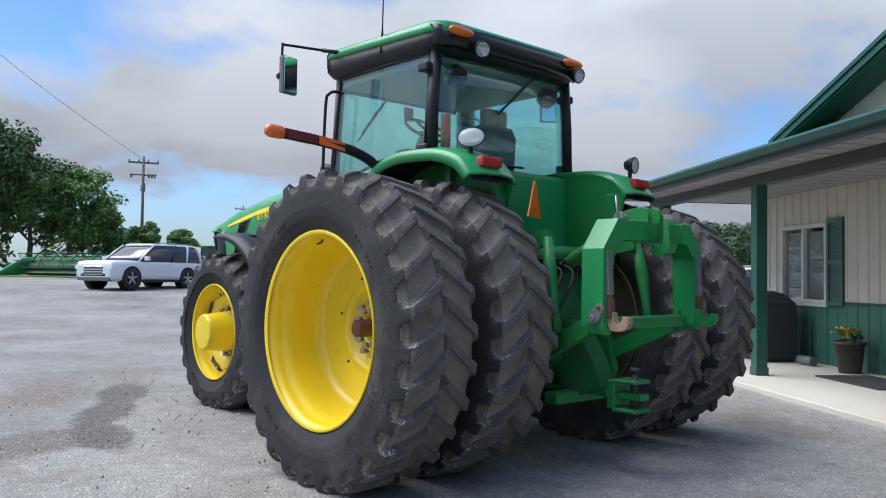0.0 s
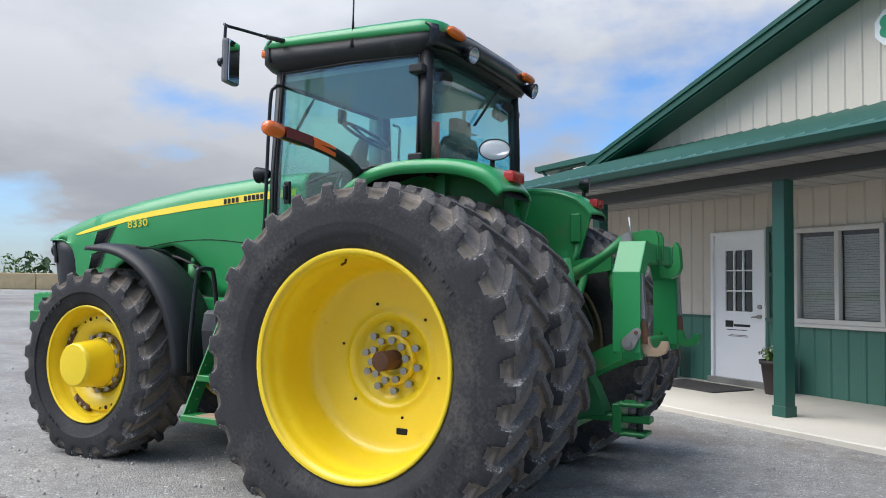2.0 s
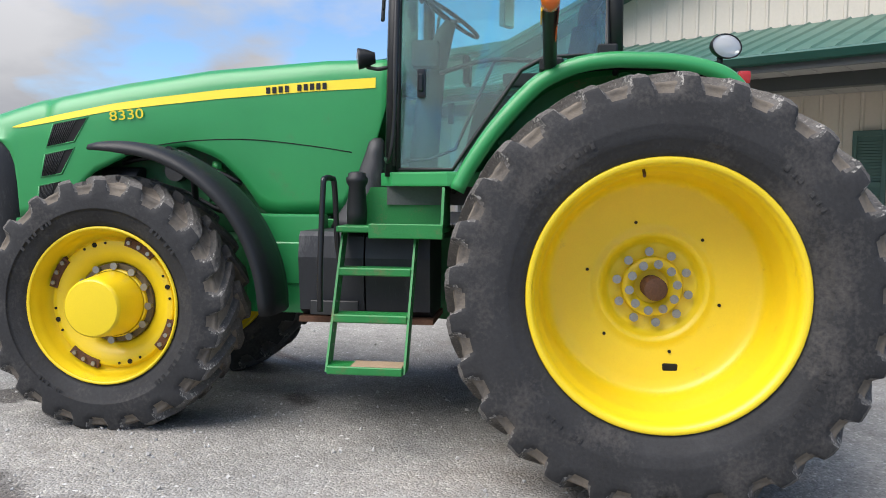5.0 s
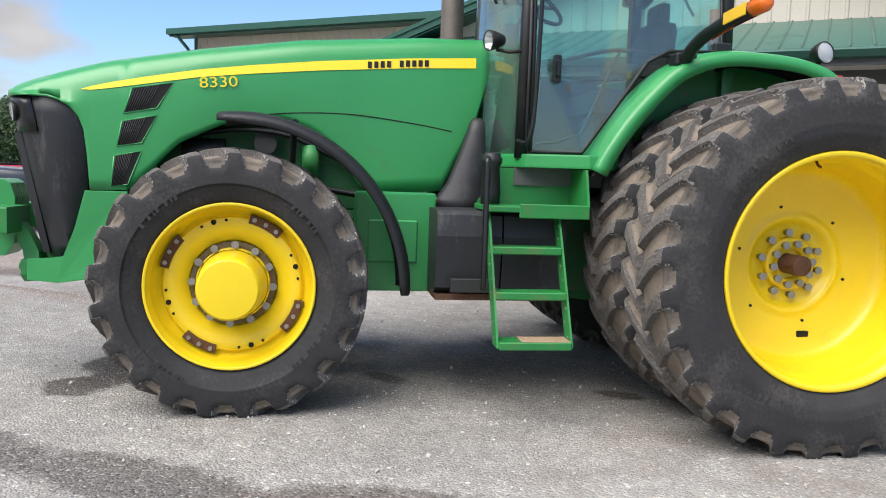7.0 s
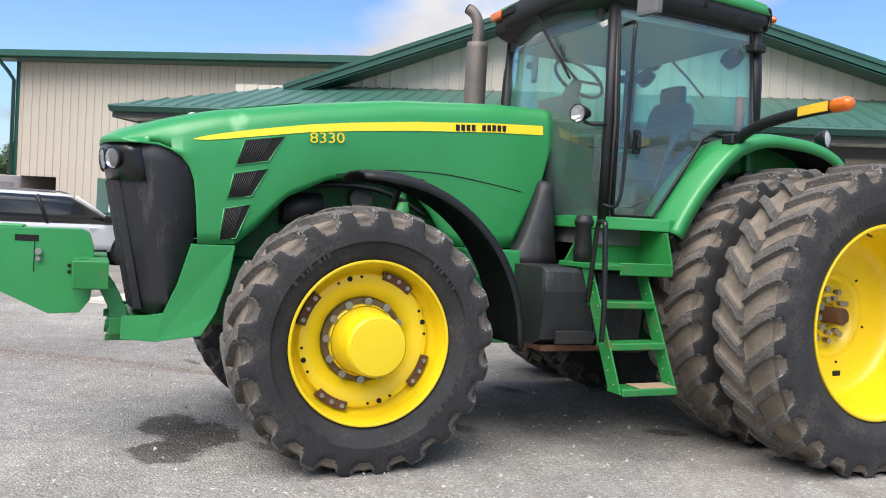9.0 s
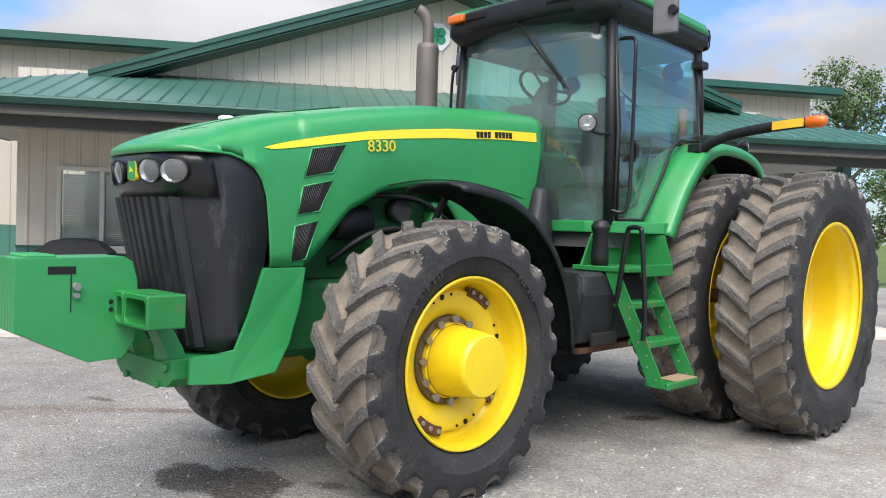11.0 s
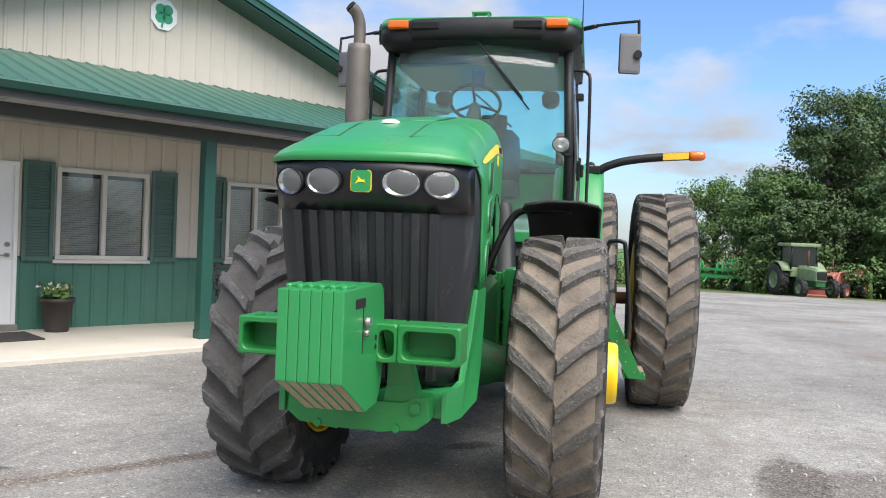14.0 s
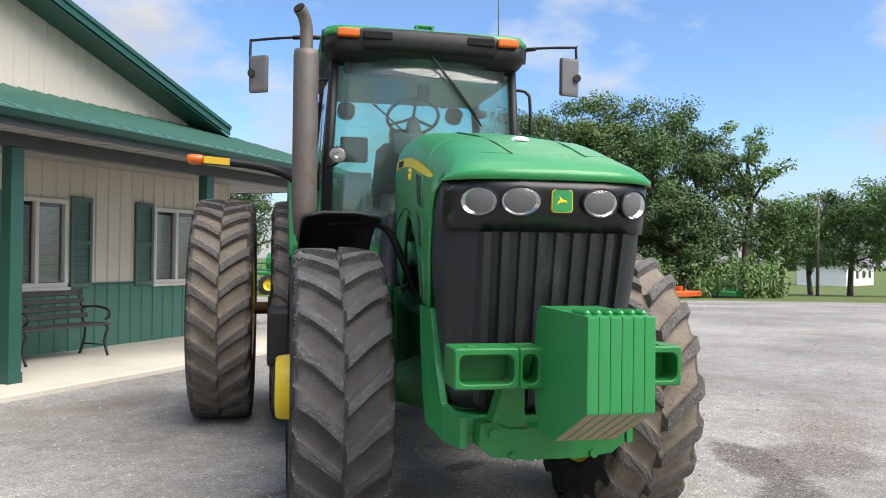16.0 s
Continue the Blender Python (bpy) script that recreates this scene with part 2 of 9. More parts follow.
M_CHROME = mat("lamp_reflector", (0.75, 0.75, 0.74), 0.18, metal=1.0, var=0.1, bump=0.05)
M_MIRROR = mat("mirror_glass", (0.8, 0.82, 0.82), 0.03, metal=1.0, var=0.02, bump=0)
M_GREYPLASTIC = mat("grey_plastic", (0.14, 0.14, 0.145), 0.55, var=0.12, bump=0.1)
M_SEAT = mat("dark_seat_cloth", (0.035, 0.037, 0.038), 0.85, var=0.25, bump=0.3, bscale=200)
M_CABIN = mat("cab_lining", (0.09, 0.092, 0.09), 0.8, var=0.2, bump=0.2)
M_LINING = mat("grey_head_lining", (0.30, 0.31, 0.30), 0.85, var=0.12, bump=0.2)
# Cab haze: a pale veil that stands in for reflections on the panes.
M_GLASS = glass_mat("cab_glass", (0.74, 0.95, 0.93), 0.02, 0.035, (0.62, 0.70, 0.69), 0.075)
M_WGLASS = glass_mat("window_glass", (0.90, 0.92, 0.92), 0.01, shine=0.06)
M_SIDING = mat("tan_steel_siding", (0.57, 0.515, 0.44), 0.45, var=0.07, scale=0.7, bump=0.04, bscale=30, dirt=(0.42, 0.37, 0.31), amount=0.12, dscale=1.2)
M_SHEDSIDING = mat("beige_steel_siding", (0.50, 0.45, 0.37), 0.45, var=0.06, scale=0.5, bump=0.03)
M_WAINSCOT = mat("green_steel_wainscot", (0.055, 0.165, 0.125), 0.42, var=0.1, scale=0.8, bump=0.04, dirt=(0.08, 0.12, 0.095), amount=0.12, dscale=1.5)
M_ROOF = mat("green_steel_roof", (0.046, 0.130, 0.098), 0.42, var=0.12, scale=0.6, bump=0.04, dirt=(0.085, 0.15, 0.115), amount=0.15, dscale=1.0)
M_TRIM = mat("green_trim", (0.018, 0.088, 0.066), 0.35, var=0.1, bump=0.03)
M_SHUTTER = mat("green_shutter", (0.066, 0.132, 0.112), 0.5, var=0.1, bump=0.1)
# Grey fascia; the shade under the gutter is put into its darker tone.
M_FASCIA_SHADE = mat("shaded_grey_fascia", (0.060, 0.062, 0.060), 0.5, var=0.1, bump=0.05)
M_SOFFIT = mat("grey_soffit", (0.32, 0.315, 0.30), 0.6, var=0.08, bump=0.05)
M_WHITE = mat("white_paint", (0.81, 0.82, 0.83), 0.4, var=0.04, scale=2, bump=0.04)
M_FRAME = mat("almond_window_frame", (0.60, 0.58, 0.54), 0.45, var=0.06, bump=0.03)
M_BLIND = mat("grey_blind", (0.55, 0.56, 0.56), 0.6, var=0.1, bump=0.05)
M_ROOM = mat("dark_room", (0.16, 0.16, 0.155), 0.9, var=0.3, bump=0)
M_CONCRETE = mat("pale_concrete", (0.58, 0.54, 0.46), 0.85, var=0.1, scale=0.8, bump=0.2, bscale=45, dirt=(0.36, 0.32, 0.26), amount=0.2, dscale=1.2)
M_POT = mat("brown_resin_pot", (0.045, 0.035, 0.032), 0.55, var=0.2, bump=0.1)
M_SOIL = mat("potting_soil", (0.03, 0.022, 0.016), 0.95, var=0.4, bump=0.8, bscale=60)
M_LEAF = mat("leaf", (0.105, 0.190, 0.045), 0.55, var=0.4, scale=1.5, bump=0.1, vary=0.3)
M_LEAF_DARK = mat("dark_leaf", (0.072, 0.140, 0.038), 0.6, var=0.45, scale=0.8, bump=0.1, vary=0.3)
M_LEAF_WOODS = mat("woodland_leaf", (0.055, 0.105, 0.038), 0.6, var=0.5, scale=0.5, bump=0.1, vary=0.3)
M_CLADDING = mat("silver_grey_cladding", (0.32, 0.33, 0.34), 0.45, var=0.08, bump=0.05)
M_BARK = mat("bark", (0.10, 0.082, 0.065), 0.9, var=0.4, bump=0.8, bscale=25)
M_PETAL_Y = mat("yellow_petal", (0.75, 0.45, 0.02), 0.6, var=0.2, bump=0)
M_PETAL_W = mat("white_petal", (0.75, 0.72, 0.72), 0.6, var=0.15, bump=0)
M_MAT = mat("dark_door_mat", (0.055, 0.05, 0.047), 0.95, var=0.3, bump=0.8, bscale=120)
M_IRON = mat("black_iron", (0.02, 0.02, 0.02), 0.5, var=0.2, bump=0.15)
M_BENCHWOOD = mat("dark_bench_slat", (0.045, 0.042, 0.038), 0.6, var=0.3, bump=0.3, bscale=60)
M_CARWHITE = mat("white_car_paint", (0.72, 0.74, 0.77), 0.2, var=0.02, bump=0, coat=0.8)
M_CARRED = mat("red_car_paint", (0.33, 0.012, 0.02), 0.22, var=0.05, bump=0, coat=0.8)
M_CARDARK = mat("dark_grey_car_paint", (0.06, 0.062, 0.066), 0.3, metal=0.3, var=0.05, bump=0, coat=0.6)
M_CARGLASS = mat("dark_car_glass", (0.02, 0.024, 0.026), 0.06, var=0.05, bump=0, coat=0.5)
M_ALLOY = mat("alloy_wheel", (0.45, 0.45, 0.45), 0.35, metal=0.8, var=0.1, bump=0)
M_OLDGREEN = mat("faded_green_paint", (0.20, 0.28, 0.15), 0.6, var=0.2, bump=0.1)
M_OLDRED = mat("faded_red_paint", (0.42, 0.15, 0.11), 0.6, var=0.25, bump=0.1)
M_IMPORANGE = mat("orange_implement_paint", (0.65, 0.11, 0.02), 0.5, var=0.15, bump=0.1)
M_BLOCK = mat("tan_block_wall", (0.62, 0.46, 0.25), 0.85, var=0.15, bump=0.2)
M_WOODPOLE = mat("weathered_pole", (0.17, 0.145, 0.12), 0.9, var=0.25, bump=0.3)

# ---- builders ----
def bm_box(bm, x0, x1, y0, y1, z0, z1, bevel=0.0, m=None, mi=0, segs=1):
    r = bmesh.ops.create_cube(bm, size=1)
    vs = r["verts"]
    bmesh.ops.scale(bm, vec=(abs(x1 - x0), abs(y1 - y0), abs(z1 - z0)), verts=vs)
    bmesh.ops.translate(bm, vec=((x0 + x1) / 2, (y0 + y1) / 2, (z0 + z1) / 2), verts=vs)
    if m is not None:
        bmesh.ops.transform(bm, matrix=m, verts=vs)
    fs = {f for v in vs for f in v.link_faces}
    if bevel:
        g = bmesh.ops.bevel(bm, geom=list({e for v in vs for e in v.link_edges}), offset=bevel, segments=segs, affect="EDGES", profile=0.7)
        fs = {f for f in fs if f.is_valid} | set(g["faces"])
    for f in fs:
        f.material_index = mi
    return bm


def box(x0, x1, y0, y1, z0, z1, bevel=0.0, segs=1):
    return bm_box(bmesh.new(), x0, x1, y0, y1, z0, z1, bevel, segs=segs)


def bm_cyl(bm, a, b, r0, r1=None, n=20, caps=True, mi=0):
    a, b = Vector(a), Vector(b)
    r1 = r0 if r1 is None else r1
    d = b - a
    m = Matrix.Translation((a + b) / 2) @ d.to_track_quat("Z", "Y").to_matrix().to_4x4()
    r = bmesh.ops.create_cone(bm, cap_ends=caps, segments=n, radius1=r0, radius2=r1, depth=d.length, matrix=m)
    for f in {f for v in r["verts"] for f in v.link_faces}:
        f.smooth, f.material_index = len(f.verts) == 4, mi
    return bm


def cyl(a, b, r0, r1=None, n=20):
    return bm_cyl(bmesh.new(), a, b, r0, r1, n)


def bm_tube(bm, pts, r, n=10, mi=0, flat=1.0):
    """A pipe along pts; r is one radius or one for each point; flat squashes its height."""
    pts = [Vector(p) for p in pts]
    rs = r if isinstance(r, (list, tuple)) else [r] * len(pts)
    rings = []
    side = None
    for i, p in enumerate(pts):
        d = (pts[min(i + 1, len(pts) - 1)] - pts[max(i - 1, 0)]).normalized()
        if side is None:
            side = d.cross(Vector((0, 0, 1)))
            if side.length < 0.1:
                side = d.cross(Vector((0, 1, 0)))
        side = (side - d * side.dot(d)).normalized()
        up = d.cross(side)
        rings.append([bm.verts.new(p + rs[i] * (math.cos(k / n * math.tau) * side + flat * math.sin(k / n * math.tau) * up)) for k in range(n)])
    for a, b in zip(rings, rings[1:]):
        for k in range(n):
            f = bm.faces.new((a[k], a[(k + 1) % n], b[(k + 1) % n], b[k]))
            f.smooth, f.material_index = True, mi
    for ring, s in ((rings[0], -1), (rings[-1], 1)):
        f = bm.faces.new(ring[::s])
        f.material_index = mi
    return bm


def tube(pts, r, n=10, flat=1.0):
    return bm_tube(bmesh.new(), pts, r, n, 0, flat)


def arc(points, n=6):
    """A smooth line through a few points."""
    ps = [Vector(p) for p in points]
    out = []
    for i in range(len(ps) - 1):
        p0, p1, p2, p3 = ps[max(i - 1, 0)], ps[i], ps[i + 1], ps[min(i + 2, len(ps) - 1)]
        for k in range(n):
            t = k / n
            out.append(0.5 * (2 * p1 + (p2 - p0) * t + (2 * p0 - 5 * p1 + 4 * p2 - p3) * t * t + (3 * p1 - p0 - 3 * p2 + p3) * t ** 3))
    return out + [ps[-1]]


def bm_lathe(bm, prof, axis="x", n=64, mi=0, m=None, smooth=True):
    """Turns a profile of (along the axis, radius[, material]) about the axis through the origin."""
    rings = []
    for p in prof:
        ring = []
        for k in range(n):
            c, s = math.cos(k / n * math.tau) * p[1], math.sin(k / n * math.tau) * p[1]
            co = Vector((p[0], c, s)) if axis == "x" else Vector((c, s, p[0]))
            ring.append(bm.verts.new(m @ co if m is not None else co))
        rings.append(ring)
    for (a, b, p) in zip(rings, rings[1:], prof):
        for k in range(n):
            f = bm.faces.new((a[k], a[(k + 1) % n], b[(k + 1) % n], b[k]))
            f.smooth, f.material_index = smooth, (p[2] if len(p) > 2 else mi)
    return bm


def lathe(prof, axis="x", n=64, m=None):
    return bm_lathe(bmesh.new(), prof, axis, n, 0, m)


def bm_prism(bm, pts, axis, a, b, mi=0, bevel=0.0):
    """A polygon given in the two other axes, pushed from a to b along the axis."""
    def co(p, v):
        return {"x": (v, p[0], p[1]), "y": (p[0], v, p[1]), "z": (p[0], p[1], v)}[axis]
    lo, hi = [bm.verts.new(co(p, a)) for p in pts], [bm.verts.new(co(p, b)) for p in pts]
    n = len(pts)
    fs = [bm.faces.new(lo), bm.faces.new(hi)] + [bm.faces.new((lo[i], lo[(i + 1) % n], hi[(i + 1) % n], hi[i])) for i in range(n)]
    if bevel:
        g = bmesh.ops.bevel(bm, geom=list({e for f in fs for e in f.edges}), offset=bevel, segments=2, affect="EDGES", profile=0.7)
        fs = [f for f in fs if f.is_valid] + g["faces"]
    for f in fs:
        f.material_index = mi
    return bm


def prism(pts, axis, a, b, bevel=0.0):
    return bm_prism(bmesh.new(), pts, axis, a, b, 0, bevel)


def bm_loft(bm, rings, closed=True, caps=True, mi=0, smooth=True):
    vs = [[bm.verts.new(p) for p in r] for r in rings]
    n = len(rings[0])
    for a, b in zip(vs, vs[1:]):
        for k in range(n if closed else n - 1):
            f = bm.faces.new((a[k], a[(k + 1) % n], b[(k + 1) % n], b[k]))
            f.smooth, f.material_index = smooth, mi
    if caps and closed:
        bm.faces.new(vs[0][::-1]).material_index = mi
        bm.faces.new(vs[-1]).material_index = mi
    return bm


def loft(rings, closed=True, caps=True, smooth=True):
    return bm_loft(bmesh.new(), rings, closed, caps, 0, smooth)


def mesh_of(name, bm, mats, weld=True):
    if weld:
        bmesh.ops.recalc_face_normals(bm, faces=bm.faces)
    me = bpy.data.meshes.new(name)
    bm.to_mesh(me)
    bm.free()
    for mt in (mats if isinstance(mats, (list, tuple)) else [mats]):
        me.materials.append(mt)
    return me


def part(name, bm, material, parent=None, label="", thick=0.0, m=None):
    """Links a bmesh as one mesh object under a thing or a part."""
    ob = new(name, mesh_of(name, bm, material))
    if parent is not None:
        ob.parent = parent
    if m is not None:
        ob.matrix_basis = m
    if thick:
        mod = ob.modifiers.new("thickness", "SOLIDIFY")
        mod.thickness, mod.offset = thick, 0
    if label:
        ob["label"] = label
    return ob


def again(name, me, parent, m, label=""):
    ob = new(name, me)
    ob.parent = parent
    ob.matrix_basis = m
    if label:
        ob["label"] = label
    return ob


def thing(name, m, label, category, group="", kind=""):
    ob = new(name)
    ob.matrix_basis = m
    ob.empty_display_size = 0.1
    return tagged(ob, label, category, group, kind)


def text_mesh(text, size, depth=0.004, align="LEFT"):
    cu = bpy.data.curves.new("writing", "FONT")
    cu.body, cu.size, cu.extrude, cu.align_x = text, size, depth, align
    ob = bpy.data.objects.new("writing", cu)
    scene.collection.objects.link(ob)
    dg = bpy.context.evaluated_depsgraph_get()
    me = bpy.data.meshes.new_from_object(ob.evaluated_get(dg))
    bpy.data.objects.remove(ob)
    bpy.data.curves.remove(cu)
    return me


def lerp_table(tab, v):
    """Straight steps through a table of (key, value) in rising order of key."""
    if v <= tab[0][0]:
        return tab[0][1]
    for (a, fa), (b, fb) in zip(tab, tab[1:]):
        if v <= b:
            return fa + (fb - fa) * (v - a) / (b - a)
    return tab[-1][1]

# ---- ground ----
def ground_z(x, y):
    """The yard is level about the tractor, rises gently towards the road and falls a little away from it."""
    s = 0.355 * x + 0.935 * y
    h = max(0.0, s - 10)
    g = 0.05 * (math.sqrt(h * h + 16) - 4)
    if y < -9:
        g -= 0.034 * (math.sqrt((y + 9) ** 2 + 9) - 3) * (1 if y > -60 else 60 / -y)
    return g if g < 0 else 1.1 * math.tanh(g / 1.1)


def ground_mat():
    m = bpy.data.materials.new("gravel_and_grass")
    m.use_nodes = True
    n, l = m.node_tree.nodes, m.node_tree.links
    b = n["Principled BSDF"]
    geo = n.new("ShaderNodeNewGeometry")
    pos = geo.outputs["Position"]

    def tex(scale, detail=6, rough=0.6):
        t = n.new("ShaderNodeTexNoise")
        t.inputs["Scale"].default_value, t.inputs["Detail"].default_value, t.inputs["Roughness"].default_value = scale, detail, rough
        l.new(pos, t.inputs["Vector"])
        return t.outputs["Fac"]

    def ramp(src, stops):
        r = n.new("ShaderNodeValToRGB")
        while len(r.color_ramp.elements) < len(stops):
            r.color_ramp.elements.new(0.5)
        for e, (p, c) in zip(r.color_ramp.elements, stops):
            e.position, e.color = p, (*c, 1) if len(c) == 3 else c
        l.new(src, r.inputs[0])
        return r.outputs[0]

    def mix(fac, a, c, kind="MIX"):
        x = n.new("ShaderNodeMixRGB")
        x.blend_type = kind
        for i, v in ((0, fac), (1, a), (2, c)):
            if isinstance(v, (int, float)):
                x.inputs[i].default_value = v
            elif isinstance(v, tuple):
                x.inputs[i].default_value = (*v, 1)
            else:
                l.new(v, x.inputs[i])
        return x.outputs[0]

    vor = n.new("ShaderNodeTexVoronoi")
    vor.inputs["Scale"].default_value = 76
    l.new(pos, vor.inputs["Vector"])
    cell = n.new("ShaderNodeTexVoronoi")
    cell.inputs["Scale"].default_value = 21
    l.new(pos, cell.inputs["Vector"])
    stone = n.new("ShaderNodeSeparateColor")
    l.new(vor.outputs["Color"], stone.inputs[0])
    stone2 = n.new("ShaderNodeSeparateColor")
    l.new(cell.outputs["Color"], stone2.inputs[0])
    base = ramp(tex(0.35, 5), [(0.3, (0.205, 0.196, 0.180)), (0.5, (0.295, 0.284, 0.262)), (0.72, (0.40, 0.385, 0.355))])
    grit = ramp(stone.outputs[0], [(0.0, (0.40, 0.40, 0.40)), (0.22, (0.80, 0.80, 0.80)), (0.6, (1.0, 1.0, 1.0)), (0.85, (1.22, 1.22, 1.21)), (0.96, (2.1, 2.1, 2.05))])
    fine_grit = ramp(stone.outputs[0], [(0.0, (0.60, 0.60, 0.60)), (0.25, (0.88, 0.88, 0.88)), (0.6, (1.0, 1.0, 1.0)), (0.88, (1.12, 1.12, 1.11)), (0.97, (1.6, 1.6, 1.56))])
    col = mix(0.75, base, fine_grit, "MULTIPLY")
    col = mix(0.8, col, ramp(tex(5.5, 8, 0.7), [(0.32, (0.80, 0.79, 0.78)), (0.5, (1.0, 1.0, 1.0)), (0.68, (1.16, 1.16, 1.15))]), "MULTIPLY")
    speck = ramp(stone2.outputs[1], [(0.93, (0, 0, 0)), (0.97, (1, 1, 1))])
    far = ramp(cell.outputs["Distance"], [(0.18, (1, 1, 1)), (0.30, (0, 0, 0))])
    col = mix(mix(1.0, speck, far, "MULTIPLY"), col, (0.60, 0.59, 0.57))
    # worn tracks of brown fines and darker oiled patches
    col = mix(ramp(tex(0.55, 7, 0.65), [(0.55, (0, 0, 0)), (0.70, (0.7, 0.7, 0.7))]), col, (0.21, 0.172, 0.14))
    col = mix(ramp(tex(1.6, 6, 0.6), [(0.62, (0, 0, 0)), (0.72, (0.6, 0.6, 0.6))]), col, (0.15, 0.145, 0.14))

    # the lawn round the yard
    def ring(cx, cy, sx, sy, r0, r1):
        v = n.new("ShaderNodeVectorMath"); v.operation = "SUBTRACT"
        l.new(pos, v.inputs[0]); v.inputs[1].default_value = (cx, cy, 0)
        k = n.new("ShaderNodeVectorMath"); k.operation = "MULTIPLY"
        l.new(v.outputs[0], k.inputs[0]); k.inputs[1].default_value = (sx, sy, 0)
        d = n.new("ShaderNodeVectorMath"); d.operation = "LENGTH"
        l.new(k.outputs[0], d.inputs[0])
        w = n.new("ShaderNodeMath"); w.operation = "ADD"
        l.new(d.outputs["Value"], w.inputs[0])
        tn = n.new("ShaderNodeMath"); tn.operation = "MULTIPLY"
        l.new(tex(0.25, 6), tn.inputs[0]); tn.inputs[1].default_value = 2.5
        l.new(tn.outputs[0], w.inputs[1])
        r = n.new("ShaderNodeMapRange")
        r.inputs[1].default_value, r.inputs[2].default_value = r0, r1
        l.new(w.outputs[0], r.inputs[0])
        return r.outputs[0]

    grass = ramp(tex(1.2, 8, 0.7), [(0.3, (0.075, 0.10, 0.03)), (0.55, (0.12, 0.16, 0.05)), (0.75, (0.22, 0.21, 0.10))])
    lawn = ring(4, 3, 1.0, 1.0, 38, 40)
    col = mix(lawn, col, grass)

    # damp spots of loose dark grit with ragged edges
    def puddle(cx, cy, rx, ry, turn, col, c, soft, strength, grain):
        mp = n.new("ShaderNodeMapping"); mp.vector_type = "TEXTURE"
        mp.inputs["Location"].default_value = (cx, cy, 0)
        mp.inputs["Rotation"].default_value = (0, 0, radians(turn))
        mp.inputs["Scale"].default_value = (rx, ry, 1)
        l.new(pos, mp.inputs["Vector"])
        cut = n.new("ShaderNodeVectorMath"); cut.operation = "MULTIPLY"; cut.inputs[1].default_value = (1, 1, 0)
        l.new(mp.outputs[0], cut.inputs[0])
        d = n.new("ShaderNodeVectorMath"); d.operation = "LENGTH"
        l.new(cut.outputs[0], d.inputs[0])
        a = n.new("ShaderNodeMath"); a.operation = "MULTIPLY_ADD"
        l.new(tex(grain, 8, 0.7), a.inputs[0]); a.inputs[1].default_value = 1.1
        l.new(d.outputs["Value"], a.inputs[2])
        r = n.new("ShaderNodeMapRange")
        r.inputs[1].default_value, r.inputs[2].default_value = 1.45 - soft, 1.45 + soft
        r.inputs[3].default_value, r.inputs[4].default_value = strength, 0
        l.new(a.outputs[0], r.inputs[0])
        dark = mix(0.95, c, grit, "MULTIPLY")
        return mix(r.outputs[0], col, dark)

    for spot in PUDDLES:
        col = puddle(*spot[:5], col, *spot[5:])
    l.new(col, b.inputs["Base Color"])
    b.inputs["Roughness"].default_value = 0.9
    b.inputs["Specular IOR Level"].default_value = 0.25
    bp = n.new("ShaderNodeBump")
    bp.inputs["Strength"].default_value, bp.inputs["Distance"].default_value = 0.85, 0.013
    hm = n.new("ShaderNodeMath"); hm.operation = "MULTIPLY_ADD"
    l.new(vor.outputs["Distance"], hm.inputs[0]); hm.inputs[1].default_value = -0.8
    l.new(tex(9, 5), hm.inputs[2])
    l.new(hm.outputs[0], bp.inputs["Height"])
    l.new(bp.outputs[0], b.inputs["Normal"])
    return m


